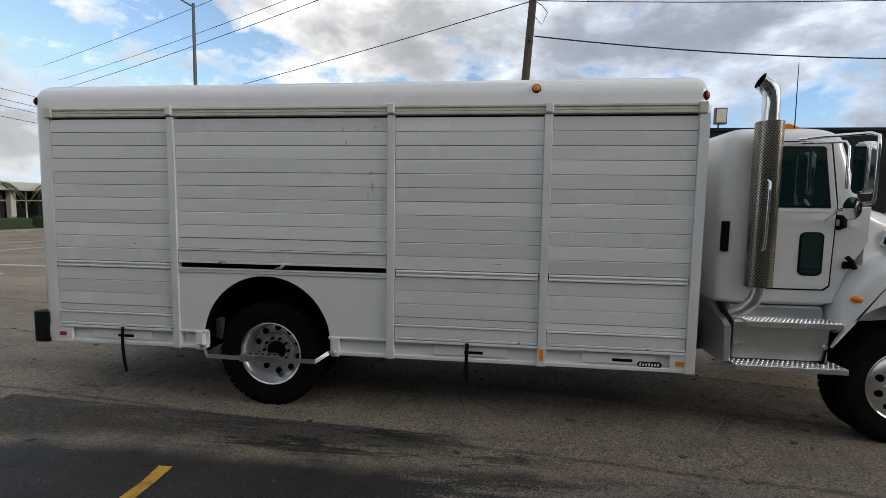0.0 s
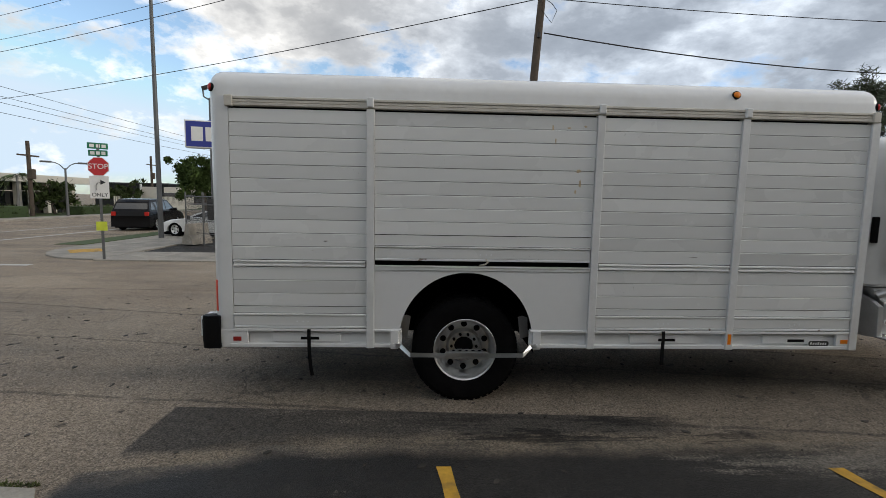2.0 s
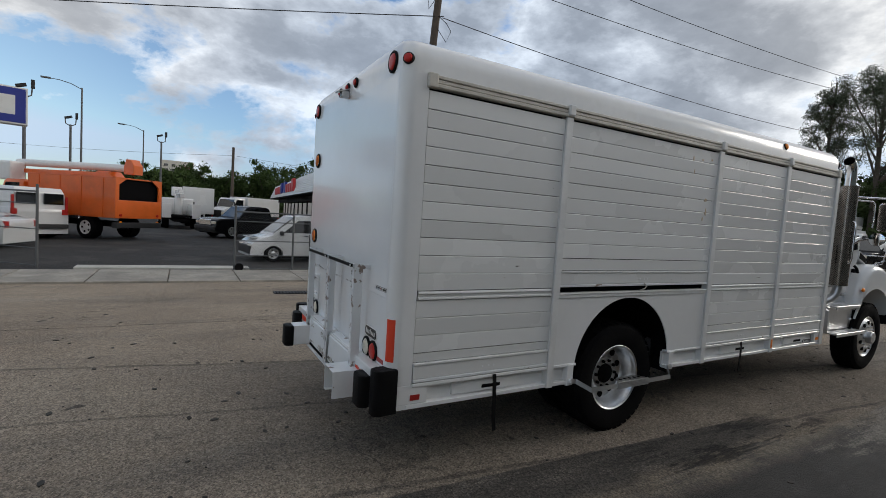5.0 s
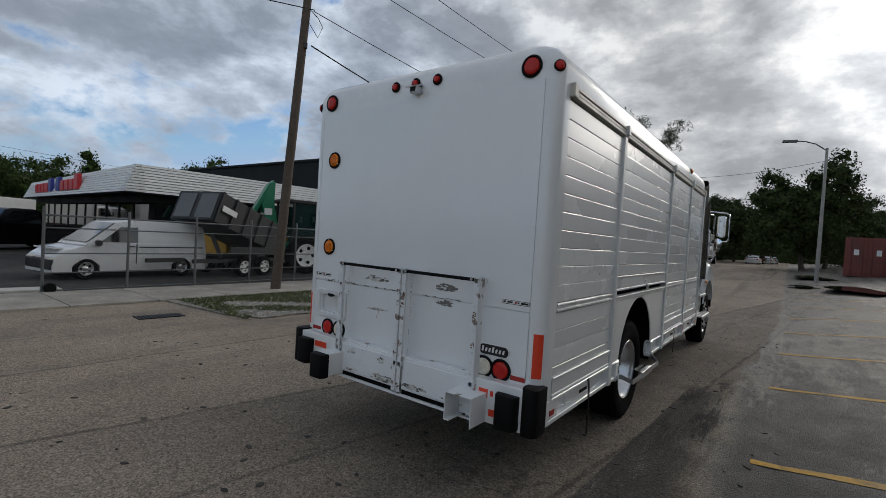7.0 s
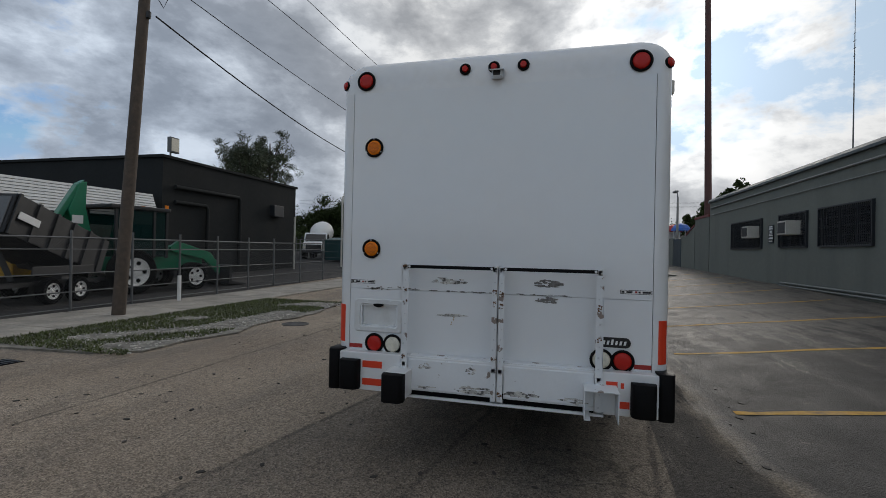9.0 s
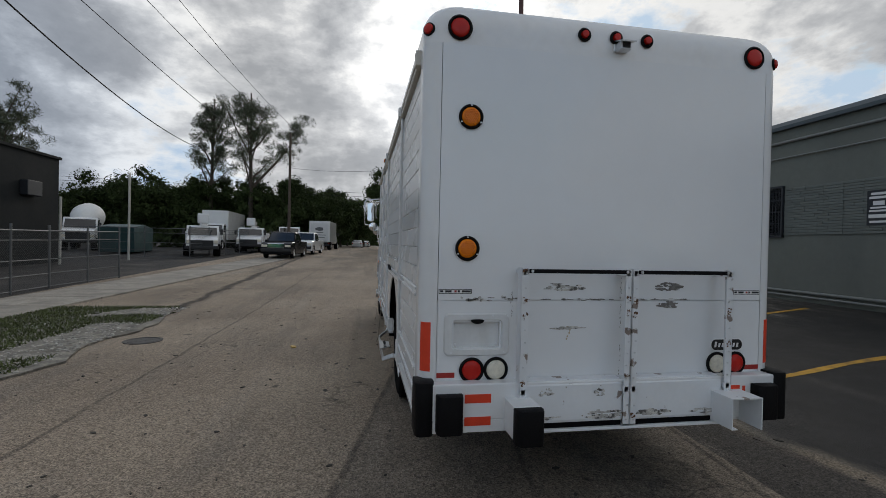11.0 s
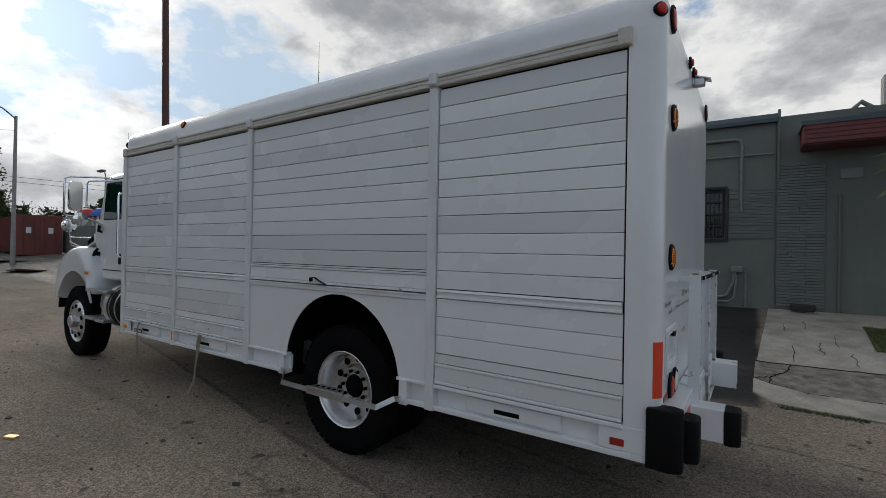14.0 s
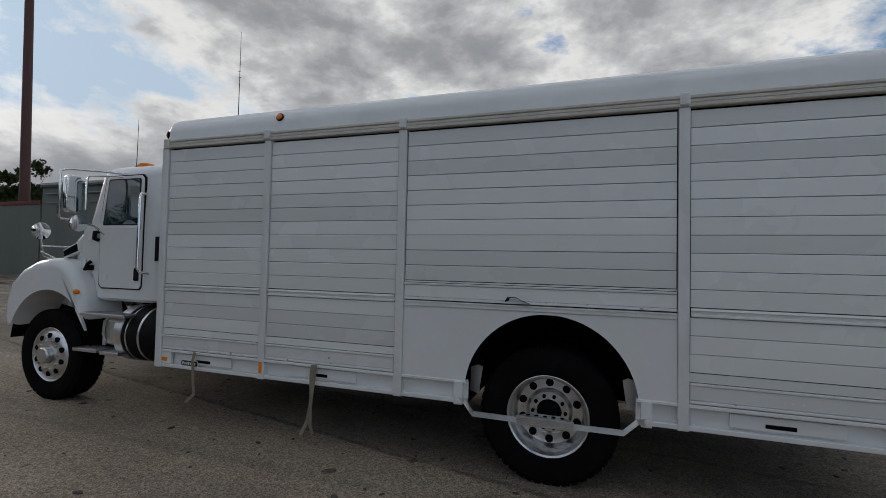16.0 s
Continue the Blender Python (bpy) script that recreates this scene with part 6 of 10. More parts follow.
# ---- markings, walks and verges ----
def markings():
    for k in range(9):
        x = 2.07 + 2.90 * k
        bm = B()
        n = 24
        ya, yb = -2.24 - 0.05 * k, -7.35
        la, lb = [], []
        for j in range(n + 1):
            y = ya + (yb - ya) * j / n
            w = 0.055 + 0.008 * math.sin(5 * j + k)
            xx = x + 0.02 * math.sin(j * 0.7 + k) + 0.06 * (ya - y)
            la.append(bm.verts.new((xx - w, y, ground_z(xx, y) + 0.004)))
            lb.append(bm.verts.new((xx + w, y, ground_z(xx, y) + 0.004)))
        for j in range(n):
            bm.faces.new((la[j], lb[j], lb[j + 1], la[j + 1]))
        solo("parking_line", bm, M_YELLOW, "worn yellow painted stall line on dark asphalt", "parking line", group="stall lines", kind="structure")
    for x0, x1, y0, y1 in ((-13.0, -8.6, 3.8, 4.0), (-12.8, -8.7, 5.6, 5.8), (-12.5, -8.6, 7.2, 7.45), (-15.2, -15.0, -20, 70), (-18.6, -18.45, -20, 70)):
        bm = B()
        box(bm, x0, x1, y0, y1, 0.002, 0.006)
        solo("road_line", bm, M_WHITE_LINE, "faded white road marking", "road marking", kind="structure")
    # concrete walk, worn apron and broken kerb by the grey building, all on the slope of the lot
    def sloped(bm):
        for v in bm.verts:
            v.co.z += ground_z(v.co.x, v.co.y)
        return bm
    walk_poly = [(-0.42, -4.05), (-9.5, -4.40), (-9.5, -5.15), (-1.82, -5.20), (-1.92, -6.75), (-9.5, -7.0), (-9.5, -7.98), (-0.62, -7.98)]
    apron_poly = [(-0.40, -4.02), (-9.5, -4.37), (-9.5, -3.0), (-1.5, -3.0), (-0.9, -2.98), (-0.55, -3.16), (-0.39, -3.31)]
    kerb_poly = [(-0.385, -3.28), (-0.55, -3.13), (-0.9, -2.955), (-1.5, -2.975), (-9.5, -2.975), (-9.5, -2.42), (-1.5, -2.44), (-0.95, -2.46), (-0.58, -2.50), (-0.38, -2.78)]
    for poly, material, label, up in ((walk_poly, M_WALK, "cracked pale concrete walk", 0.016), (apron_poly, M_APRON, "worn concrete apron with bare aggregate", 0.012), (kerb_poly, M_WALK, "broken pale concrete kerb strip", 0.020)):
        bm = B()
        prism(bm, poly, "z", -0.05, up)
        solo("concrete_walk", sloped(bm), material, label, "walkway", kind="structure")
    rng = random.Random(19)
    for pts, wide in (([(-0.40, -4.035), (-1.0, -4.06), (-1.6, -4.09), (-3.0, -4.14)], 0.012), ([(-0.385, -3.295), (-0.55, -3.145), (-0.9, -2.967), (-1.2, -2.97), (-1.5, -2.987), (-3.2, -2.987)], 0.013), ([(-0.40, -3.31), (-0.55, -3.42), (-0.70, -3.62), (-0.80, -4.04)], 0.011), ([(-0.53, -3.16), (-0.56, -3.42)], 0.010), ([(-0.92, -2.97), (-1.0, -2.78), (-0.96, -2.48)], 0.009), ([(-1.24, -2.98), (-1.30, -2.75), (-1.25, -2.46)], 0.010), ([(-0.86, -4.2), (-0.88, -5.1)], 0.006), ([(-1.20, -4.7), (-1.22, -5.4)], 0.006), ([(-0.82, -6.0), (-0.82, -6.6)], 0.006), ([(-1.42, -5.2), (-1.44, -5.9)], 0.006), ([(-1.12, -6.3), (-1.12, -7.0)], 0.006), ([(-1.52, -4.3), (-1.54, -4.9)], 0.005)):
        fine = [Vector((*a, 0)).lerp(Vector((*b, 0)), k / 6) for a, b in zip(pts, pts[1:]) for k in range(6)] + [Vector((*pts[-1], 0))]
        bm = B()
        tube(bm, [(v.x + rng.gauss(0, 0.012), v.y + rng.gauss(0, 0.012), 0.0165 if v.y < -4.04 else 0.014) for v in fine], 0, flat=(wide, 0.007))
        solo("concrete_crack", sloped(bm), M_DARK, "dark open crack in the concrete walk", "crack", kind="structure")
    bm = B()
    prism(bm, [(-1.85, -5.22), (-9.5, -5.17), (-9.5, -6.98), (-1.94, -6.73)], "z", -0.05, 0.03)
    solo("lawn", sloped(bm), M_LAWN, "patch of green lawn", "lawn", kind="structure")
    bm = B()
    for k in range(9000):
        if k < 7500:
            x, y, h = -1.9 - 3.4 * rng.random() ** 1.3, rng.uniform(-6.72, -5.22), rng.uniform(0.02, 0.05)
        else:
            x = -0.6 - 3.0 * rng.random()
            y, h = -2.42 - 0.05 * max(0.0, 1.0 + x) + rng.gauss(0, 0.022), rng.uniform(0.01, 0.035)
            if noise.noise(Vector((x * 3.0, 1.0, 4.0))) < -0.05:
                continue
        a = rng.uniform(0, 6.28)
        u = Vector((math.cos(a), math.sin(a), 0)) * 0.007
        q = Vector((x, y, 0.028 if k < 7500 else 0.0))
        tip = q + Vector((rng.uniform(-0.03, 0.03), rng.uniform(-0.03, 0.03), h))
        bm.faces.new([bm.verts.new(v) for v in (q - u, q + u, tip)])
    solo("lawn_grass", sloped(bm), M_GRASS, "short green grass on the lawn and weeds along the kerb", "grass", kind="stuff")
    # opposite verge
    bm = B()
    pts = []
    for k in range(26):
        t = k / 25
        pts.append((1.9 + 7.2 * t + 0.15 * math.sin(9 * t), 5.35 + 0.12 * math.sin(17 * t) + 0.10 * random.random() + 0.9 * max(0, t - 0.85) * 6 + (0.8 if t < 0.04 else 0)))
    bm2 = pts + [(9.2, 8.22), (1.7, 8.22)]
    prism(bm, bm2, "z", -0.03, 0.03)
    bmesh.ops.triangulate(bm, faces=[f for f in bm.faces if len(f.verts) > 6])
    solo("verge", bm, M_SOIL, "strip of gravelly soil with sparse grass", "verge", kind="structure")
    bm = B()
    for k in range(20000):
        x, y = random.uniform(1.9, 9.1), random.uniform(5.5, 8.25)
        d = noise.noise(Vector((x * 0.9, y * 1.1, 3.0))) + 0.28 * (y - 6.6)
        if d < -0.16:
            continue
        h, a = random.uniform(0.02, 0.06), random.uniform(0, 6.28)
        u = Vector((math.cos(a), math.sin(a), 0)) * 0.012
        p = Vector((x, y, 0.028))
        tip = p + Vector((random.uniform(-0.05, 0.05), random.uniform(-0.05, 0.05), h))
        bm.faces.new([bm.verts.new(q) for q in (p - u, p + u, tip)])
    solo("verge_grass", bm, M_GRASS, "sparse dry grass tufts on the verge", "grass", kind="stuff")
    bm = B()
    for k in range(2600):
        x, y = random.uniform(2.0, 9.0), random.uniform(5.45, 8.0)
        d = noise.noise(Vector((x * 0.9, y * 1.1, 3.0))) + 0.28 * (y - 6.6)
        if d > 0.1:
            continue
        r = random.uniform(0.008, 0.022)
        c = Matrix.Translation((x, y, 0.03)) @ Matrix.Rotation(random.uniform(0, 6), 4, "Z") @ Matrix.Diagonal((r * 1.3, r, r * 0.7, 1))
        bmesh.ops.create_icosphere(bm, subdivisions=1, radius=1, matrix=c) if k % 3 == 0 else box(bm, -1, 1, -0.8, 0.8, -0.5, 0.7, m=c)
    solo("verge_gravel", bm, M_STONE, "loose pale gravel on the verge", "gravel", kind="stuff")
    # drain grate and manhole
    for x, y, nm in ((0.95, 6.65, "storm_drain"),):
        g = thing(nm, "rusty iron storm drain grate in the gutter", "drain grate", at(x, y, -4))
        bm = B()
        box(bm, -0.38, 0.38, -0.18, 0.18, -0.02, 0.006)
        part("drain_pit", bm, M_DARK, g)
        for k in range(11):
            bm = B()
            box(bm, -0.37 + 0.068 * k, -0.335 + 0.068 * k, -0.17, 0.17, 0.0, 0.014)
            part("bar", bm, M_IRON, g)
    g = thing("manhole_cover", "round cast iron manhole cover in the street", "manhole cover", at(5.35, 4.9))
    bm = B()
    lathe(bm, [(0.0, 0.008), (0.21, 0.008), (0.213, 0.004), (0.228, 0.004), (0.235, 0.010), (0.275, 0.009), (0.28, -0.01)], (0, 0, 0), "z", 32)
    part("cover", bm, mat("cast_iron", (0.05, 0.046, 0.042), 0.6, 0.5, vary=0.2, scale=8, bump=0.5, bump_scale=60), g)
    # grit, chips and dry leaves lying on the street
    bm = B()
    rng = random.Random(31)
    for k in range(420):
        x, y = rng.uniform(-4, 11), rng.uniform(-2.6, 5.0)
        r = rng.choice((0.006, 0.008, 0.011, 0.016, 0.022)) * rng.uniform(0.7, 1.2)
        c = Matrix.Translation((x, y, 0.002 + ground_z(x))) @ Matrix.Rotation(rng.uniform(0, 6), 4, "Z") @ Matrix.Diagonal((r * 1.6, r, 0.005, 1))
        prism(bm, [(1, 0), (0.4, 0.9), (-0.5, 0.8), (-1, 0.1), (-0.4, -0.8), (0.6, -0.7)], "z", -0.4, 1.0)
        bm.verts.ensure_lookup_table()
        bmesh.ops.transform(bm, matrix=c, verts=bm.verts[-12:])
    solo("road_grit", bm, mat("dark_grit", (0.05, 0.044, 0.037), 0.9, vary=0.3, island=0.5), "scattered dark grit and dry leaf bits on the street", "debris", kind="stuff")
    can = thing("crushed_can", "flattened yellow drink can lying on the street", "litter", at(4.72, 2.53, 25))
    part("can_body", prism(B(), rounded(-0.06, 0.06, -0.032, 0.032, 0.02, 4), "z", 0.0, 0.018, 0.006), mat("faded_yellow_tin", (0.55, 0.36, 0.08), 0.4, 0.3, vary=0.3, scale=30), can)
    # puddles
    for x, y, a, b in ((24.8, -5.3, 3.6, 1.7), (36.5, -3.9, 4.2, 1.5), (27.0, -3.1, 1.6, 0.8), (8.1, 5.75, 0.5, 0.28), (8.9, 5.9, 0.35, 0.12), (33.0, 6.3, 1.6, 0.30)):
        bm = B()
        bm.faces.new([bm.verts.new((x + a * math.cos(t) * (0.8 + 0.35 * noise.noise(Vector((x, 2 * math.cos(t), 2 * math.sin(t))))), y + b * math.sin(t) * (0.8 + 0.5 * noise.noise(Vector((y, 3 * math.cos(t), 3 * math.sin(t))))), (ground_z(x + a * math.cos(t)) + 0.012 if y > 0 else ground_z(x, y) + 0.045))) for t in [2 * math.pi * k / 40 for k in range(40)]])
        solo("puddle", bm, M_WATER, "shallow dark puddle mirroring the sky", "puddle", kind="structure")


def sidewalk():
    base = thing("pavement", "pale concrete pavement of large slabs", "pavement", kind="structure")
    first = None
    for k in range(30):
        x = -7.6 + 1.53 * k
        if first is None:
            bm = B()
            box(bm, 0.012, 1.518, 8.27, 10.35, -0.08, 0.045, 0.008, 1)
            first = part("slab", bm, M_CONC, base)
            first.matrix_local = pose(x, 0, 0)
        else:
            z0, z1 = ground_z(x), ground_z(x + 1.5)
            share(first, "slab", base, pose(x, 9.3 + bend(x) + 0.012 * math.sin(k * 3.1), z0, 0, -math.degrees(math.atan2(z1 - z0, 1.5)), 0 if x < 9 else -4.87) @ Matrix.Translation((0, -9.3, 0)))
    # rounded street corner with a tactile pad
    bm = B()
    pts = [(-7.62, 8.27), (-7.62, 30), (-10.4, 30), (-10.6, 14.0)] + [(-10.6 + 3.0 * (1 - math.cos(radians(a))), 11.4 - 3.0 * math.sin(radians(a)) + 0.0) for a in (0, 15, 30, 45, 60, 75, 90)]
    prism(bm, pts, "z", -0.06, 0.045, 0.012)
    solo("corner_pavement", bm, M_CONC, "rounded pale concrete street corner", "pavement", kind="structure")
    bm = B()
    box(bm, -0.45, 0.45, -0.5, 0.5, 0.045, 0.052)
    solo("tactile_pad", bm, M_YELLOW, "yellow tactile paving pad at the corner", "tactile paving", at(-9.3, 10.4, 40, 0.0), kind="structure")
    bm = B()
    box(bm, -3.6, 0.55, 10.72, 11.25, -0.02, 0.05, 0.01, 1)
    solo("driveway_strip", bm, M_PALE, "pale concrete strip across the yard entrance", "kerb", kind="structure")
    bm = B()
    box(bm, -12.0, -10.9, 12.6, 30, -0.02, 0.02)
    solo("corner_grass", bm, M_LAWN, "green grass strip along the avenue", "lawn", kind="structure")


# ---- fences ----
def chain_fence(p0, p1, h, step, label, wire=0.0023, cell=0.075, barb=False):
    p0, p1 = Vector((*p0, 0)), Vector((*p1, 0))
    Ltot = (p1 - p0).length
    ang = math.degrees(math.atan2(p1.y - p0.y, p1.x - p0.x))
    slope = (ground_z(p1.x) - ground_z(p0.x)) / Ltot
    f = thing("chain_link_fence", label, "fence", pose(p0.x, p0.y, ground_z(p0.x), 0, -math.degrees(math.atan(slope)), ang))
    n = max(1, round(Ltot / step))
    bm = B()
    cyl(bm, (0, 0, -0.05), (0, 0, h + 0.18), 0.030, 10)
    post = part("post", bm, M_GALV, f)
    for k in range(1, n + 1):
        share(post, "post", f, pose(Ltot * k / n, 0, 0))
    for z in ((h, h * 0.84, h * 0.51, h * 0.26, 0.06) if h > 1.4 else (h, 0.06)):
        bm = B()
        cyl(bm, (0, 0, z), (Ltot, 0, z), 0.021 if z == h else 0.014, 8)
        part("rail", bm, M_GALV, f)
    bm = B()
    k = -h
    while k < Ltot:
        for sgn in (1, -1):
            a, b = (k, k + h) if sgn > 0 else (k + h, k)
            za, zb = 0.05, h
            # clip the diagonal to the panel
            def clip(xa, ya, xb, yb):
                if max(xa, xb) <= 0 or min(xa, xb) >= Ltot:
                    return None
                t0, t1 = 0.0, 1.0
                for lim, lo in ((0, True), (Ltot, False)):
                    if (xa < lim) == lo and xa != lim and (xb - xa):
                        t = (lim - xa) / (xb - xa)
                        if 0 < t < 1:
                            t0 = max(t0, t)
                    if (xb < lim) == lo and xb != lim and (xb - xa):
                        t = (lim - xa) / (xb - xa)
                        if 0 < t < 1:
                            t1 = min(t1, t)
                return (xa + (xb - xa) * t0, ya + (yb - ya) * t0, xa + (xb - xa) * t1, ya + (yb - ya) * t1)
            c = clip(a, za, b, zb)
            if c:
                cyl(bm, (c[0], sgn * 0.003, c[1]), (c[2], sgn * 0.003, c[3]), wire, 3, caps=False)
        k += cell
    tagged(part("wire_mesh", bm, M_WIREMESH, f, "woven wire mesh"), kind="stuff")
    return f


# ---- poles, lamps, cables ----
def pole_solo(name, x, y, h, r0, r1, material, label, category="utility pole", lean=(0, 0)):
    bm = B()
    cyl(bm, (0, 0, -0.1), (lean[0], lean[1], h), r0, 14, r1)
    return solo(name, bm, material, label, category, at(x, y), smooth=50)


def street_lamp(x, y, h, arm, ang, material, label, heads=1):
    L0 = thing("street_lamp", label, "street lamp", at(x, y, ang))
    bm = B()
    cyl(bm, (0, 0, -0.05), (0, 0, h), 0.11, 14, 0.065)
    part("pole", bm, material, L0, smooth=50)
    for k in range(heads):
        sg = 1 if k == 0 else -1
        bm = B()
        tube(bm, [(0, 0, h - 0.15), (sg * arm * 0.35, 0, h + 0.25), (sg * arm * 0.7, 0, h + 0.42), (sg * arm, 0, h + 0.45)], 0.035, 8)
        a = part("arm", bm, M_GALV, L0, smooth=50)
        bm = B()
        box(bm, sg * arm - 0.1, sg * (arm + 0.62) if sg > 0 else -arm + 0.1, -0.13, 0.13, h + 0.38, h + 0.52, 0.03) if sg > 0 else box(bm, -arm - 0.62, -arm + 0.1, -0.13, 0.13, h + 0.38, h + 0.52, 0.03)
        part("lamp_head", bm, M_GALV, a)
    return L0


def yard_lamp(x, y, h):
    L0 = thing("yard_lamp", "tall steel yard lamp with two tilted heads", "lamp post", at(x, y, 10), group="yard lamps")
    bm = B()
    cyl(bm, (0, 0, -0.05), (0, 0, h), 0.09, 12, 0.07)
    part("pole", bm, M_GALV, L0, smooth=50)
    for s in (-1, 1):
        bm = B()
        tube(bm, [(0, 0, h - 0.1), (s * 0.28, 0, h + 0.05), (s * 0.32, 0, h + 0.5)], 0.035, 8)
        a = part("arm", bm, M_GALV, L0)
        bm = B()
        box(bm, -0.08, 0.08, -0.11, 0.11, 0, 0.45, 0.02, m=Matrix.Translation((s * 0.34, 0, h + 0.42)) @ Matrix.Rotation(radians(s * -35 + 35), 4, "Y"))
        part("lamp_head", bm, M_PLASTIC, a)


def cable(p0, p1, sag, r=0.012, n=18):
    p0, p1 = Vector(p0), Vector(p1)
    bm = B()
    tube(bm, [p0.lerp(p1, k / n) - Vector((0, 0, sag * 4 * (k / n) * (1 - k / n))) for k in range(n + 1)], r, 5)
    solo("overhead_cable", bm, M_WIRE, "thin black overhead utility cable", "cable", group="overhead cables")


def poles_and_wires():
    p = pole_solo("utility_pole", 4.8, 8.95, 12.5, 0.135, 0.10, M_POLE, "weathered brown wooden utility pole on the verge", lean=(0.85, 0.05))
    bm = B()
    cyl(bm, (0.46, -0.13, 6.8), (0.47, -0.13, 6.95), 0.05, 10)
    cyl(bm, (0.64, -0.05, 9.4), (0.64, -0.30, 9.5), 0.03, 8)
    cyl(bm, (0.64, 0.10, 9.4), (0.64, 0.34, 9.5), 0.03, 8)
    part("insulator", bm, M_PLASTIC, p)
    bm = B()
    tube(bm, [(0.52, -0.08, 7.6), (0.8, -0.2, 7.2), (0.95, -0.2, 7.55), (0.8, -0.18, 7.75), (0.56, -0.08, 7.95)], 0.010, 6)
    tube(bm, [(0.58, 0.12, 8.6), (0.35, 0.2, 8.2), (0.3, 0.18, 8.5), (0.6, 0.14, 8.95)], 0.010, 6)
    part("loop_wire", bm, M_WIRE, p)
    q = pole_solo("utility_pole", 43.5, 8.4, 11.3, 0.15, 0.10, M_POLE, "wooden utility pole with crossarms down the street")
    bm = B()
    for z in (10.3, 9.2):
        box(bm, -0.05, 0.05, -0.55, 0.1, z, z + 0.07)
    part("crossarm", bm, M_POLE, q)
    pole_solo("utility_pole", 25.4, -8.35, 24, 0.20, 0.12, M_RUSTPOLE, "very tall red-brown steel transmission pole", lean=(0.4, 0.3))
    pole_solo("utility_pole", 3.0, 47, 7.6, 0.16, 0.12, M_POLE, "wooden utility pole behind the yard")
    for x, y, h in ((-29.5, 33.3, 6.0), (-24, 75, 8), (-34, 58, 7)):
        u = pole_solo("utility_pole", x, y, h, 0.17, 0.13, M_POLE, "wooden utility pole across the avenue", )
        bm = B()
        box(bm, -0.06, 0.06, -1.0, 1.0, h - 1.2, h - 1.08)
        box(bm, 0.1, 0.45, -0.3, 0.1, h - 3.0, h - 2.2, 0.05)
        part("crossarm", bm, M_POLE, u)
    for z0, z1, y0, y1, s in ((10.5, 12.7, -0.28, -0.8, 0.6), (9.8, 12.5, 0.3, 0.0, 0.6), (7.9, 9.6, -0.1, -0.4, 0.8)):
        cable((5.45, 8.9 + y0, z0), (43.5, 8.2 + y1, z1 - 0.9), s)
    cable((5.4, 8.75, 6.9), (30, 11.5, 7.4), 0.7, 0.02)
    # spans across the avenue
    for z0, z1, y0, r in ((11.75, 11.7, -0.28, 0.012), (10.95, 11.0, 0.3, 0.012), (10.35, 10.0, 0.0, 0.014), (7.95, 7.3, -0.1, 0.014)):
        cable((5.5, 8.9 + y0, z0), (-28, 26 + 2 * y0, z1), 0.3, r)
    for k, (z, x) in enumerate(((9.6, -25.0), (9.1, -25.6), (8.6, -25.2), (8.0, -25.5))):
        cable((x, -25, z), (x - 2, 95, z), 0.8, 0.016)
    cable((3.0, 47, 6.8), (-30, 60, 6.8), 0.5)
    cable((3.0, 47, 6.8), (40, 52, 7.0), 0.5)
    cable((31.5, -3.7, 7.5), (43.5, 8.3, 8.6), 0.4)
    for z in (8.6, 9.1):
        cable((60, -60, z), (62, 40, z), 0.8, 0.02)
    street_lamp(31.5, -3.7, 7.7, 1.5, 100, M_CPOLE, "concrete street lamp with a curved arm")
    street_lamp(33.5, -8.5, 4.9, 0.5, 0, M_CPOLE, "slim street lamp by the yard wall")
    street_lamp(-9.7, 15.6, 11.2, 2.3, 200, M_GALV, "tall aluminium street lamp on the corner")
    street_lamp(-6, 70, 11, 2.2, 180, M_GALV, "aluminium street lamp on the avenue")
    street_lamp(-9.8, 52, 12, 2.4, 180, M_GALV, "aluminium street lamp on the avenue")
    street_lamp(-26.5, 33, 3.9, 0.9, 40, M_GALV, "aluminium street lamp across the avenue", heads=2)
    for x, y, h in ((-8.4, 17.9, 6.6), (-8.6, 28.5, 6.9), (-8.4, 38.8, 6.9), (-3.0, 44, 7.0)):
        yard_lamp(x, y, h)


# ---- vehicles ----
def wheel_small(parent, x, y, r, w, s, rim=M_ALU):
    bm = B()
    lathe(bm, [(r * 0.62, 0.0), (r * 0.9, -0.015), (r * 0.98, 0.02), (r, 0.05), (r, w - 0.05), (r * 0.97, w - 0.02), (r * 0.6, w)], (x, y, r), "y", 28)
    if s < 0:
        bmesh.ops.transform(bm, matrix=Matrix.Translation((0, y, 0)) @ Matrix.Diagonal((1, 1, 1, 1)) @ Matrix.Translation((0, -y, 0)), verts=bm.verts)
    else:
        bmesh.ops.transform(bm, matrix=Matrix.Translation((0, 2 * y, 0)) @ Matrix.Diagonal((1, -1, 1, 1)), verts=bm.verts)
    t = part("tyre", bm, M_TYRE, parent, smooth=35)
    bm = B()
    lathe(bm, [(r * 0.64, 0.01), (r * 0.60, 0.0), (r * 0.54, 0.03), (r * 0.25, 0.045), (r * 0.12, 0.02), (0, 0.018)], (x, y, r), "y", 28)
    if s > 0:
        bmesh.ops.transform(bm, matrix=Matrix.Translation((0, 2 * y, 0)) @ Matrix.Diagonal((1, -1, 1, 1)), verts=bm.verts)
    rm = part("rim", bm, rim, t, smooth=35)
    for k in range(5):
        a = 2 * math.pi * k / 5
        bm = B()
        c = Vector((x + r * 0.40 * math.cos(a), y - s * 0.028, r + r * 0.40 * math.sin(a)))
        cyl(bm, c + Vector((0, -s * 0.02, 0)), c + Vector((0, s * 0.006, 0)), r * 0.10, 8)
        part("rim_opening", bm, M_DARK, rm)


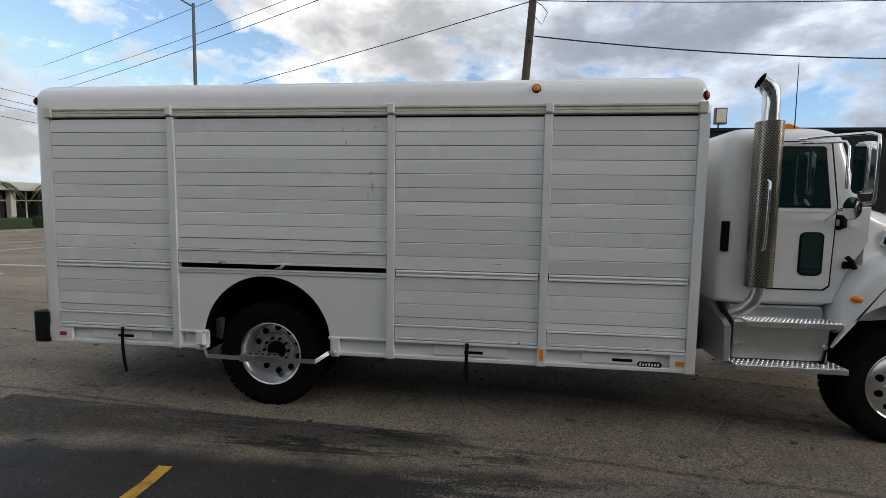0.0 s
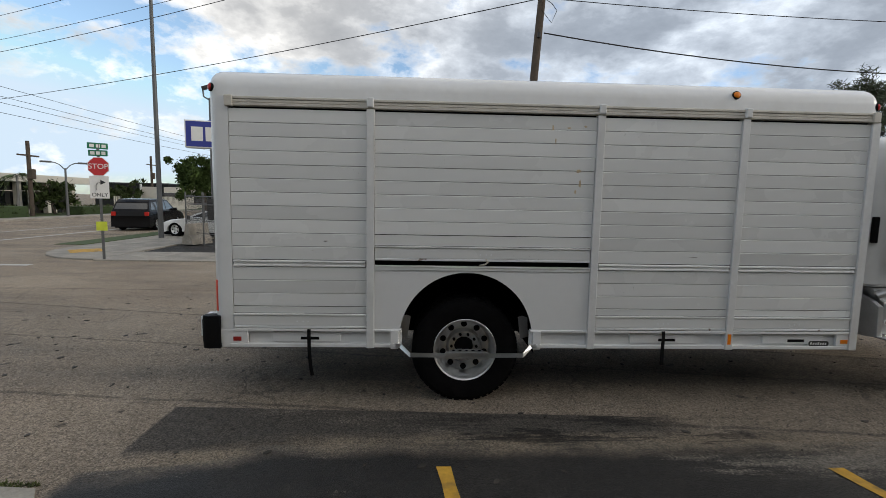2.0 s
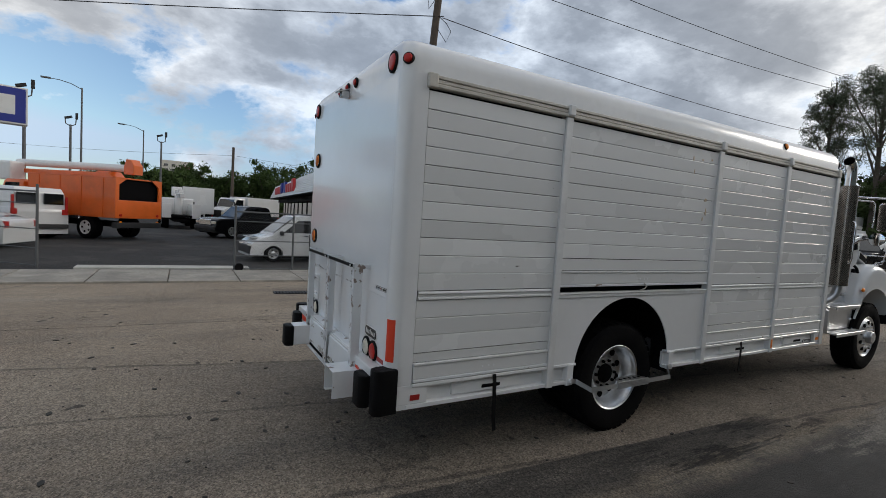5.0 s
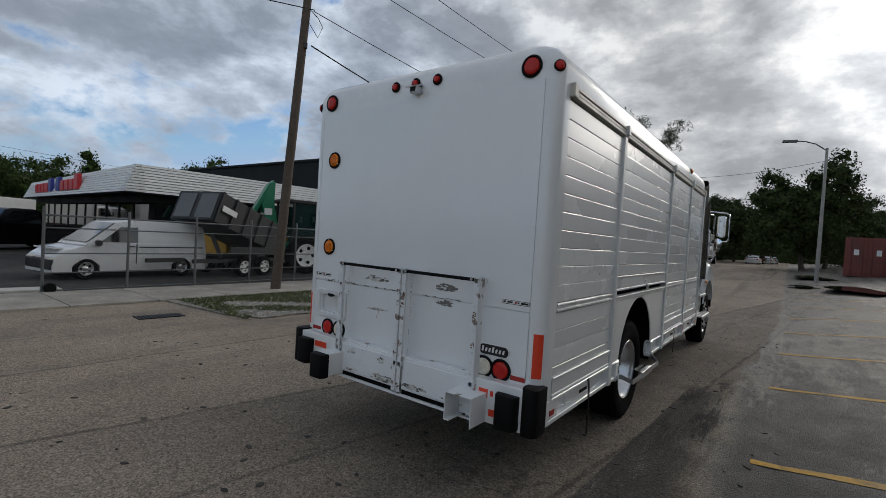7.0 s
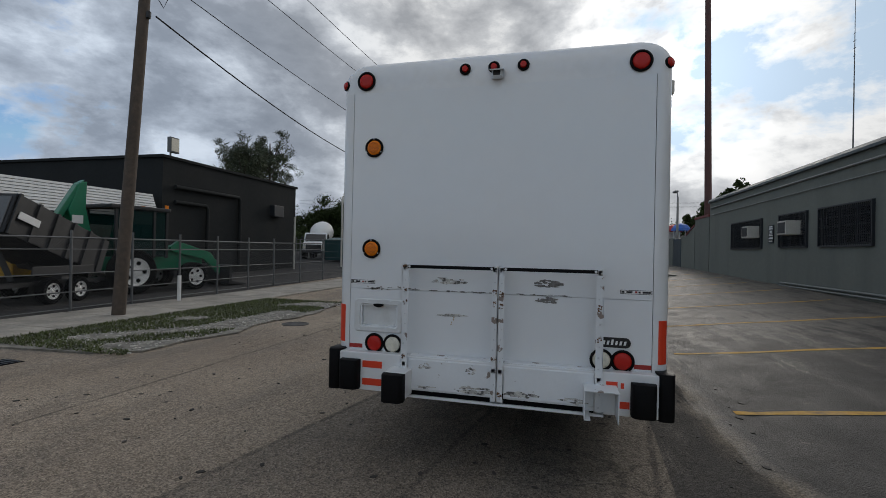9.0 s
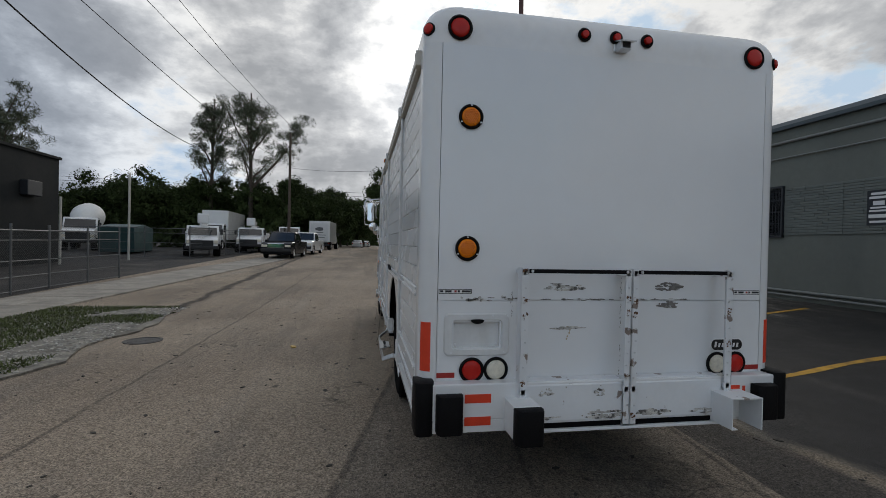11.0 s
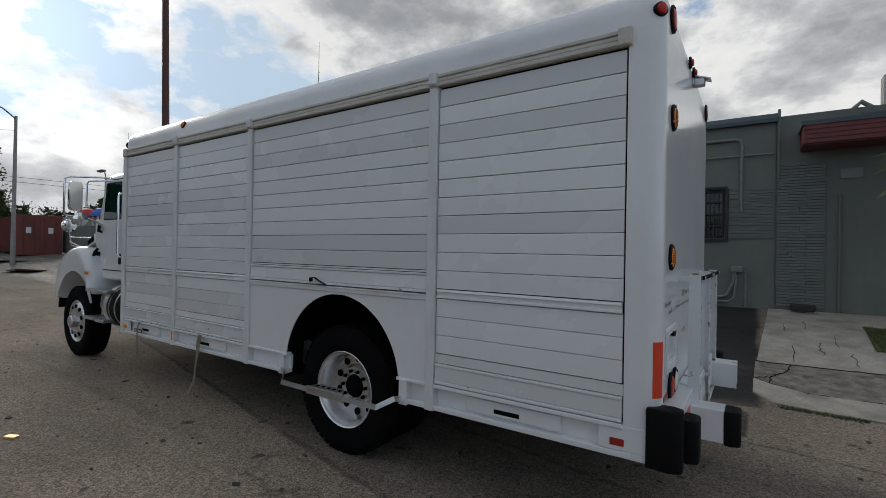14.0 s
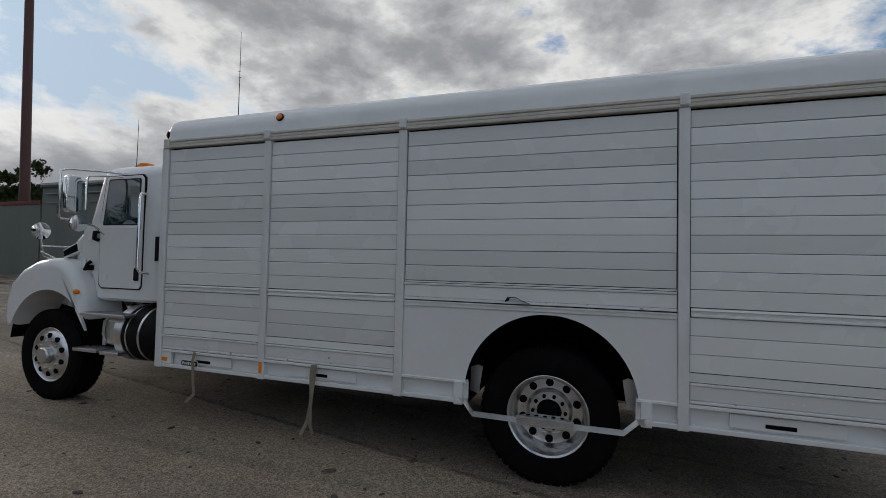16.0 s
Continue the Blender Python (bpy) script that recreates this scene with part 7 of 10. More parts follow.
def car(name, label, m, paint, L, W, low, roof, glass_side, glass_front, glass_rear, wheels, r=0.35, category="car", clear=0.22, extras=None):
    """A car body. low: side outline (x, z) of the lower body; roof: outline of the greenhouse (belt to roof). Front faces +x."""
    v = thing(name, label, category, m)
    hw = W / 2
    arches = []
    bm = B()
    pts = list(low)
    # wheel openings along the underside
    under = []
    for wx in sorted(wheels, reverse=True):
        R = r * 1.13
        under += [(wx + R * math.cos(radians(a)), clear + max(0.0, (r - clear) + R * math.sin(radians(a)))) for a in (-12, 10, 35, 60, 90, 120, 145, 170, 192)]
    outline = pts + [(pts[-1][0], clear)] + under + [(pts[0][0], clear)]
    prism(bm, outline, "y", -hw, hw)
    es = [e for e in bm.edges if all(abs(abs(q.co.y) - hw) < 1e-4 for q in e.verts) and all(q.co.z > clear + r * 0.9 for q in e.verts)]
    bmesh.ops.bevel(bm, geom=es, offset=0.07, segments=3, profile=0.5, affect="EDGES")
    bmesh.ops.triangulate(bm, faces=[f for f in bm.faces if len(f.verts) > 6])
    part("body", bm, paint, v, smooth=35)
    bm = B()
    belt = min(z for x, z in roof)
    top = max(z for x, z in roof)
    a = [bm.verts.new((x, -hw * (0.97 - 0.16 * (z - belt) / (top - belt)), z)) for x, z in roof]
    b = [bm.verts.new((x, hw * (0.97 - 0.16 * (z - belt) / (top - belt)), z)) for x, z in roof]
    bm.faces.new(a[::-1]), bm.faces.new(b)
    for k in range(len(roof)):
        k2 = (k + 1) % len(roof)
        bm.faces.new((a[k], a[k2], b[k2], b[k]))
    bmesh.ops.recalc_face_normals(bm, faces=bm.faces)
    es = [e for e in bm.edges if all(q.co.z > belt + 0.05 for q in e.verts)]
    bmesh.ops.bevel(bm, geom=es, offset=0.04, segments=2, profile=0.5, affect="EDGES")
    cabin = part("cabin", bm, paint, v, smooth=35)

    def yy(z):
        return hw * (0.97 - 0.16 * (z - belt) / (top - belt))
    for poly in glass_side:
        for s in (-1, 1):
            bm = B()
            f1 = [bm.verts.new((x, s * (yy(z) + 0.006), z)) for x, z in poly]
            f2 = [bm.verts.new((x, s * (yy(z) - 0.02), z)) for x, z in poly]
            bm.faces.new(f1), bm.faces.new(f2[::-1])
            for k in range(len(poly)):
                bm.faces.new((f1[k], f1[(k + 1) % len(poly)], f2[(k + 1) % len(poly)], f2[k]))
            part("side_window", bm, M_DGLASS, cabin)
    for (x0, z0, x1, z1), nm in ((glass_front, "windscreen"), (glass_rear, "rear_window")):
        if x0 is None:
            continue
        bm = B()
        sg = 1 if nm == "windscreen" else -1
        q = [(x0 + sg * 0.008, -yy(z0) + 0.08, z0), (x0 + sg * 0.008, yy(z0) - 0.08, z0), (x1 + sg * 0.008, yy(z1) - 0.06, z1), (x1 + sg * 0.008, -yy(z1) + 0.06, z1)]
        f1 = [bm.verts.new(p) for p in q]
        f2 = [bm.verts.new((p[0] - sg * 0.03, p[1], p[2] - 0.01)) for p in q]
        bm.faces.new(f1), bm.faces.new(f2[::-1])
        for k in range(4):
            bm.faces.new((f1[k], f1[(k + 1) % 4], f2[(k + 1) % 4], f2[k]))
        part(nm, bm, M_DGLASS, cabin)
    for wx in wheels:
        for s in (-1, 1):
            wheel_small(v, wx, s * (hw - 0.01), r, 0.22, s)
    xf, xb = max(p[0] for p in low), min(p[0] for p in low)
    zf = [z for x, z in low if abs(x - xf) < 0.2]
    for s in (-1, 1):
        bm = B()
        box(bm, xf - 0.10, xf + 0.012, s * (hw - 0.42), s * (hw - 0.06), max(zf) - 0.20, max(zf) - 0.05, 0.02)
        part("headlamp", bm, M_CLEAR, v, "clear headlamp")
        zb = max(z for x, z in low if abs(x - xb) < 0.25)
        bm = B()
        box(bm, xb - 0.012, xb + 0.10, s * (hw - 0.24), s * (hw - 0.03), zb - 0.28, zb - 0.06, 0.02)
        part("tail_lamp", bm, M_RED, v, "red tail lamp")
        bm = B()
        gx = max(x for x, z in roof) - 0.35
        box(bm, gx - 0.06, gx + 0.08, s * (hw - 0.02), s * (hw + 0.17), belt + 0.0, belt + 0.16, 0.03)
        part("door_mirror", bm, M_PLASTIC if paint is not M_CARBLACK else paint, v)
    bm = B()
    box(bm, xf - 0.05, xf + 0.015, -hw * 0.55, hw * 0.55, clear + 0.16, max(zf) - 0.22, 0.02)
    part("grille", bm, M_PLASTIC, v, "black grille")
    bm = B()
    box(bm, xb + 0.15, xf - 0.15, -hw + 0.12, hw - 0.12, clear - 0.06, clear + 0.12)
    part("underbody", bm, M_DARK, v)
    if extras:
        extras(v, hw)
    return v


def suv(m):
    low = [(-2.36, 0.42), (-2.38, 0.80), (-2.30, 1.08), (1.05, 1.05), (1.75, 0.98), (2.25, 0.86), (2.38, 0.66), (2.40, 0.40)]
    roof = [(-2.28, 1.05), (-2.08, 1.52), (-1.85, 1.68), (-0.6, 1.72), (0.30, 1.66), (1.20, 1.04)]
    gs = [[(-2.0, 1.14), (-1.86, 1.50), (-1.25, 1.56), (-1.15, 1.12)], [(-1.08, 1.12), (-1.08, 1.57), (-0.25, 1.60), (-0.18, 1.10)], [(-0.10, 1.10), (-0.14, 1.60), (0.25, 1.56), (0.85, 1.10)]]
    car("sport_utility_car", "black sport utility car waiting on the avenue", m, M_CARBLACK, 4.8, 1.88, low, roof, gs, (1.10, 1.12, 0.38, 1.60), (-2.24, 1.16, -2.06, 1.52), (-1.42, 1.45), 0.36)


def sports_car(m):
    low = [(-2.20, 0.40), (-2.24, 0.80), (-2.15, 0.95), (-1.2, 0.98), (0.6, 0.90), (1.6, 0.80), (2.15, 0.62), (2.25, 0.40)]
    roof = [(-2.0, 0.93), (-1.35, 1.12), (-0.75, 1.24), (-0.25, 1.25), (0.15, 1.17), (0.9, 0.86)]
    gs = [[(-1.05, 0.99), (-0.72, 1.16), (-0.15, 1.17), (0.55, 0.93)]]
    car("sports_car", "low white sports car parked behind the fence", m, M_CARWHITE, 4.5, 1.9, low, roof, gs, (0.84, 0.90, 0.20, 1.15), (-1.78, 1.0, -0.86, 1.21), (-1.35, 1.35), 0.35, clear=0.16)


def small_van(m):
    low = [(-2.35, 0.40), (-2.37, 1.0), (-2.33, 1.12), (0.6, 1.12), (1.30, 1.08), (2.0, 0.92), (2.28, 0.70), (2.33, 0.42)]
    roof = [(-2.34, 1.06), (-2.30, 1.70), (-2.18, 1.85), (0.10, 1.88), (0.62, 1.78), (1.55, 1.04)]
    gs = [[(0.02, 1.14), (0.02, 1.64), (0.52, 1.62), (1.12, 1.14)]]

    def extra(v, hw):
        for s in (-1, 1):
            bm = B()
            box(bm, -2.2, 0.0, s * (hw - 0.01), s * (hw + 0.012), 0.98, 1.02, 0.004, 1)
            part("side_moulding", bm, M_PLASTIC, v)
            bm = B()
            box(bm, 0.06, 0.10, s * (hw - 0.01), s * (hw + 0.004), 0.45, 1.10)
            part("door_gap", bm, M_PLASTIC, v)
            bm = B()
            box(bm, 0.14, 0.30, s * (hw - 0.01), s * (hw + 0.03), 1.0, 1.04, 0.008)
            part("door_handle", bm, M_PLASTIC, v)
        bm = B()
        box(bm, 2.1, 2.36, -hw + 0.03, hw - 0.03, 0.30, 0.62, 0.05)
        part("front_bumper", bm, M_PLASTIC, v, "black plastic front bumper")
        bm = B()
        box(bm, 1.95, 2.25, -hw + 0.25, hw - 0.25, 0.90, 0.94, 0.01)
        part("bonnet_lip", bm, M_CARWHITE, v)
    car("cargo_van", "small white cargo van parked behind the fence", m, M_CARWHITE, 4.7, 1.73, low, roof, gs, (1.46, 1.14, 0.68, 1.76), (None, 0, 0, 0), (-1.45, 1.48), 0.33, category="van", extras=extra)


def big_van(m):
    low = [(-2.75, 0.45), (-2.78, 1.1), (-2.74, 1.28), (1.2, 1.25), (1.8, 1.18), (2.5, 1.05), (2.72, 0.8), (2.75, 0.45)]
    roof = [(-2.75, 1.2), (-2.72, 1.9), (-2.6, 2.08), (0.55, 2.10), (1.0, 1.98), (1.85, 1.17)]
    gs = [[(0.5, 1.32), (0.5, 1.86), (0.92, 1.84), (1.5, 1.30)]]

    def extra(v, hw):
        for s in (-1, 1):
            bm = B()
            box(bm, -2.795, -2.74, s * 0.10, s * 0.80, 1.42, 1.86, 0.02)
            part("rear_door_window", bm, M_DGLASS, v)
            bm = B()
            box(bm, -2.80, -2.74, s * 0.86, s * 0.965, 1.05, 1.75, 0.02)
            part("tail_lamp", bm, M_RED, v)
        bm = B()
        box(bm, -2.90, -2.70, -0.95, 0.95, 0.45, 0.62, 0.03)
        part("rear_bumper", bm, M_PLASTIC, v)
    car("cargo_van", "large white cargo van with closed rear doors", m, M_CARWHITE, 5.6, 2.0, low, roof, gs, (1.78, 1.28, 1.05, 1.96), (None, 0, 0, 0), (-1.7, 1.75), 0.38, category="van", extras=extra)


def pickup(m, paint, label):
    low = [(-2.85, 0.50), (-2.88, 1.15), (-0.55, 1.18), (1.1, 1.16), (2.5, 1.10), (2.80, 0.98), (2.86, 0.50)]
    roof = [(-0.75, 1.12), (-0.62, 1.75), (-0.45, 1.85), (0.55, 1.86), (0.80, 1.80), (1.45, 1.12)]
    gs = [[(-0.60, 1.22), (-0.52, 1.70), (0.05, 1.74), (0.05, 1.20)], [(0.13, 1.20), (0.13, 1.74), (0.62, 1.72), (1.10, 1.20)]]

    def extra(v, hw):
        bm = B()
        box(bm, -2.75, -0.75, -hw + 0.12, hw - 0.12, 0.98, 1.186)
        part("load_bed", bm, M_DARK, v)
        bm = B()
        box(bm, 2.70, 2.95, -hw + 0.02, hw - 0.02, 0.46, 0.68, 0.05)
        part("front_bumper", bm, M_PLASTIC, v)
        bm = B()
        box(bm, 2.84, 2.885, -0.55, 0.55, 0.72, 1.02, 0.02)
        part("chrome_grille", bm, M_CHROME if paint is M_CARBLACK else M_PLASTIC, v)
    car("pickup_truck", label, m, paint, 5.8, 2.0, low, roof, gs, (1.38, 1.20, 0.84, 1.78), (-0.73, 1.22, -0.62, 1.72), (-1.75, 1.85), 0.40, category="pickup", clear=0.32, extras=extra)


def sedan(m, paint, label):
    low = [(-2.30, 0.38), (-2.34, 0.85), (-2.2, 0.98), (1.0, 0.96), (1.9, 0.86), (2.28, 0.66), (2.32, 0.38)]
    roof = [(-1.75, 0.94), (-1.05, 1.36), (-0.5, 1.44), (0.15, 1.42), (1.05, 0.93)]
    gs = [[(-1.15, 1.0), (-0.85, 1.32), (-0.42, 1.36), (-0.42, 0.98)], [(-0.35, 0.98), (-0.35, 1.36), (0.12, 1.35), (0.68, 0.97)]]
    car("saloon_car", label, m, paint, 4.7, 1.82, low, roof, gs, (0.98, 0.97, 0.18, 1.38), (-1.66, 1.0, -1.07, 1.32), (-1.4, 1.42), 0.33)


def truck_cab(v, x0, x1, w, z0, z1, paint, hood=0.9):
    bm = B()
    hw = w / 2
    prism(bm, [(x0, z0), (x0, z1 - 0.1), (x0 + 0.1, z1), (x1 - 0.45, z1), (x1 - 0.30, z1 - 0.1), (x1, z0 + (z1 - z0) * 0.52), (x1, z0)], "y", -hw, hw, 0.05)
    cb = part("cab", bm, paint, v, smooth=35)
    zb = z0 + (z1 - z0) * 0.54
    bm = B()
    q = [(x1 - 0.005, -hw + 0.1, zb), (x1 - 0.005, hw - 0.1, zb), (x1 - 0.285, hw - 0.14, z1 - 0.14), (x1 - 0.285, -hw + 0.14, z1 - 0.14)]
    f1 = [bm.verts.new((p[0] + 0.012, p[1], p[2])) for p in q]
    f2 = [bm.verts.new((p[0] - 0.03, p[1], p[2])) for p in q]
    bm.faces.new(f1), bm.faces.new(f2[::-1])
    for k in range(4):
        bm.faces.new((f1[k], f1[(k + 1) % 4], f2[(k + 1) % 4], f2[k]))
    part("windscreen", bm, M_DGLASS, cb)
    for s in (-1, 1):
        bm = B()
        prism(bm, [(x0 + 0.25, zb), (x0 + 0.25, z1 - 0.16), (x1 - 0.42, z1 - 0.16), (x1 - 0.12, zb)], "y", s * (hw - 0.02), s * (hw + 0.006))
        part("side_window", bm, M_DGLASS, cb)
        bm = B()
        box(bm, x1 - 0.05, x1 + 0.02, s * (hw + 0.08), s * (hw + 0.26), zb + 0.05, zb + 0.45, 0.02)
        part("side_mirror", bm, M_PLASTIC, cb)
    if hood:
        bm = B()
        prism(bm, [(x1 - 0.02, z0), (x1 - 0.02, zb - 0.02), (x1 + hood * 0.7, zb - 0.14), (x1 + hood, zb - 0.35), (x1 + hood + 0.02, z0)], "y", -hw + 0.05, hw - 0.05, 0.07)
        hd = part("hood", bm, paint, v, smooth=35)
        bm = B()
        box(bm, x1 + hood, x1 + hood + 0.05, -hw * 0.68, hw * 0.68, z0 + 0.0, zb - 0.36, 0.02)
        part("grille", bm, M_PLASTIC, hd)
        bm = B()
        box(bm, x1 + hood, x1 + hood + 0.18, -hw, hw, z0 - 0.18, z0 + 0.05, 0.04)
        part("front_bumper", bm, M_PLASTIC, v)
        for s in (-1, 1):
            bm = B()
            box(bm, x1 + hood - 0.05, x1 + hood + 0.035, s * hw * 0.58, s * (hw - 0.07), z0 + 0.22, z0 + 0.45, 0.03)
            part("headlamp", bm, M_CLEAR, v)
    return cb


def truck_base(v, x0, x1, w, wheels, r=0.48, dual=True):
    bm = B()
    box(bm, x0, x1, -0.45, 0.45, r + 0.05, r + 0.28)
    part("chassis", bm, M_DARK, v)
    for wx in wheels:
        for s in (-1, 1):
            wheel_small(v, wx, s * (w / 2 - 0.02), r, 0.45 if dual else 0.28, s, M_SIGNWHITE)


def box_truck(m, label, Lb=6.0, h=3.5, paint=None, mark=False):
    v = thing("box_truck", label, "box truck", m)
    paint = paint or M_CARWHITE
    truck_base(v, -Lb, 2.6, 2.4, (-Lb + 1.6, 1.9))
    truck_cab(v, 0.15, 1.55, 2.2, 0.75, 2.55, paint)
    bm = B()
    box(bm, -Lb, 0.0, -1.22, 1.22, 0.95, h, 0.03)
    bx = part("cargo_box", bm, paint, v, "white box body")
    bm = B()
    box(bm, -Lb - 0.03, -Lb + 0.01, -1.05, 1.05, 1.15, h - 0.25, 0.01)
    dr = part("rear_door", bm, M_SLAT, bx, "closed roll-up rear door")
    if mark:          # faded grey emblem and lines of lettering, drawn as plain shapes
        part("emblem", prism(B(), [(0.5 * math.cos(a) * (1 + 0.15 * math.cos(3 * a)), h - 0.95 + 0.22 * math.sin(a)) for a in [0.314 * k for k in range(20)]], "x", -Lb - 0.036, -Lb - 0.029), M_GALV, dr)
        for y0, y1, z in ((-0.75, 0.75, 1.75), (-0.45, 0.45, 2.05), (-0.6, 0.6, 1.45)):
            part("lettering_bar", box(B(), -Lb - 0.036, -Lb - 0.029, y0, y1, z, z + 0.07), M_GALV, dr)
    bm = B()
    box(bm, -Lb - 0.20, -Lb + 0.02, -1.15, 1.15, 0.50, 0.68, 0.02)
    part("rear_bumper", bm, M_PLASTIC, bx)
    for s in (-1, 1):
        bm = B()
        cyl(bm, (-Lb - 0.04, s * 1.1, 0.82), (-Lb + 0.05, s * 1.1, 0.82), 0.06, 12)
        part("tail_lamp", bm, M_RED, bx)
    return v


def utility_truck(m, label, paint=None, boom=True):
    v = thing("utility_truck", label, "utility truck", m)
    paint = paint or M_CARWHITE
    truck_base(v, -3.6, 2.4, 2.3, (-2.2, 1.75), 0.44)
    truck_cab(v, -0.45, 1.25, 2.05, 0.68, 2.15, paint, 1.15)
    for s in (-1, 1):
        bm = B()
        box(bm, -3.7, -0.55, s * 0.62, s * 1.18, 0.75, 1.75, 0.03)
        cbt = part("tool_cabinet", bm, paint, v, "white steel tool cabinet")
        for k in range(3):
            bm = B()
            box(bm, -3.6 + k * 1.02, -2.66 + k * 1.02, s * 1.17, s * 1.19, 0.85, 1.66, 0.01)
            dd = part("cabinet_door", bm, paint, cbt)
            bm = B()
            cyl(bm, (-3.15 + k * 1.02, s * 1.18, 1.25), (-3.15 + k * 1.02, s * 1.205, 1.25), 0.035, 10)
            part("latch", bm, M_PLASTIC, dd)
    bm = B()
    box(bm, -3.7, -0.55, -0.64, 0.64, 0.8, 0.95)
    part("bed", bm, M_DARK, v)
    if boom:
        bm = B()
        cyl(bm, (-1.2, 0, 0.9), (-1.2, 0, 2.3), 0.28, 16)
        part("boom_turret", bm, paint, v)
        bm = B()
        box(bm, -3.9, -0.9, -0.16, 0.16, 2.15, 2.45, 0.04)
        box(bm, -2.9, 0.9, -0.12, 0.12, 2.52, 2.75, 0.03)
        part("boom", bm, paint, v, "folded white boom")
        bm = B()
        box(bm, 0.5, 1.15, -0.35, 0.35, 2.3, 3.0, 0.08)
        part("bucket", bm, paint, v)
    return v


def orange_bucket_truck(m):
    """Rear end seen: chip box with an open tailgate, long boom folded over the cab. Front faces +x."""
    v = thing("bucket_truck", "orange tree-trimming bucket truck with a folded white boom", "bucket truck", m)
    truck_base(v, -4.0, 3.8, 2.4, (-2.4, 3.1), 0.50)
    truck_cab(v, 1.3, 2.8, 2.2, 0.85, 2.45, M_ORANGE, 1.0)
    bm = B()
    for y0, y1, x0, x1, z0, z1 in ((-1.2, -1.14, -4.0, 0.9, 1.0, 2.75), (1.14, 1.2, -4.0, 0.9, 1.0, 2.75), (-1.2, 1.2, 0.84, 0.9, 1.0, 2.75), (-1.2, 1.2, -4.0, 0.9, 2.70, 2.76), (-1.2, 1.2, -4.0, 0.9, 0.98, 1.04)):
        box(bm, x0, x1, y0, y1, z0, z1, 0.01, 1)
    bx = part("chip_box", bm, M_ORANGE, v, "orange steel chip box")
    bm = B()
    box(bm, -3.9, 0.84, -1.13, 1.13, 1.05, 2.69)
    bmesh.ops.reverse_faces(bm, faces=bm.faces)
    part("box_inside", bm, M_DARK, bx)
    bm = B()
    box(bm, -4.06, -3.99, -1.2, 1.2, 0.98, 1.78, 0.02)
    part("tailgate", bm, M_ORANGE, bx, "closed lower orange tailgate")
    for s in (-1, 1):
        bm = B()
        prism(bm, [(s * 1.2, 1.78), (s * 1.2, 2.76), (s * 0.6, 2.76), (s * 1.02, 2.45), (s * 1.02, 1.78)], "x", -4.05, -3.98)
        part("rear_frame", bm, M_ORANGE, bx)
        for z, mt in ((1.12, M_RED), (0.80, M_AMBER)):
            bm = B()
            cyl(bm, (-4.05, s * 0.95, z), (-4.09, s * 0.95, z), 0.06, 12)
            part("tail_lamp", bm, mt, bx)
    bm = B()
    box(bm, -4.1, -3.8, -1.15, 1.15, 0.55, 0.80, 0.03)
    part("rear_bumper", bm, M_PLASTIC, v)
    for k in range(4):
        for s in (-1, 1):
            bm = B()
            box(bm, -3.4 + 1.2 * k, -3.32 + 1.2 * k, s * 1.195, s * 1.225, 1.05, 2.7)
            part("side_rib", bm, M_ORANGE, bx)
    bm = B()
    cyl(bm, (-3.45, 0, 3.22), (3.2, 0, 3.30), 0.17, 18)
    part("boom", bm, M_SIGNWHITE, v, "white fibreglass boom", smooth=50)
    bm = B()
    prism(bm, [(-3.95, 2.95), (-3.95, 3.35), (-3.75, 3.62), (-3.5, 3.62), (-3.38, 3.3), (-3.38, 2.95)], "y", -0.24, 0.24, 0.03)
    part("boom_elbow", bm, M_ORANGE, v)
    part("lower_arm", box(B(), -2.6, 2.9, -0.20, 0.20, 2.80, 3.0, 0.04), M_ORANGE, v)
    part("arm_pivot", prism(B(), [(-2.9, 2.76), (-2.6, 3.05), (-2.0, 3.05), (-1.7, 2.76)], "y", -0.35, 0.35, 0.03), M_ORANGE, v)
    bm = B()
    box(bm, -3.7, -3.45, -0.06, 0.06, 3.0, 3.1)
    part("elbow_link", bm, M_PLASTIC, v)
    bm = B()
    box(bm, 2.6, 3.3, 0.1, 0.8, 2.4, 3.3, 0.08)
    part("bucket", bm, M_SIGNWHITE, v)
    return v


def mixer_truck(m):
    v = thing("concrete_mixer", "white concrete mixer truck in the yard", "mixer truck", m)
    truck_base(v, -4.8, 2.4, 2.4, (-3.6, -2.4, 1.8), 0.5)
    truck_cab(v, 0.2, 1.7, 2.2, 0.8, 2.6, M_CARWHITE, 0.9)
    bm = B()
    lathe(bm, [(0.3, -4.6), (0.55, -4.4), (1.15, -2.8), (1.2, -1.9), (0.9, -0.8), (0.35, -0.25), (0.0, -0.2)], (0, 0, 0), "x", 28)
    bmesh.ops.transform(bm, matrix=Matrix.Translation((0, 0, 2.35)) @ Matrix.Rotation(radians(10), 4, "Y"), verts=bm.verts)
    part("drum", bm, M_SIGNWHITE, v, "white mixing drum", smooth=50)
    bm = B()
    prism(bm, [(-4.9, 2.9), (-4.4, 2.9), (-4.6, 1.2), (-4.9, 1.2)], "y", -0.35, 0.35, 0.03)
    part("chute", bm, M_CARWHITE, v)
    return v


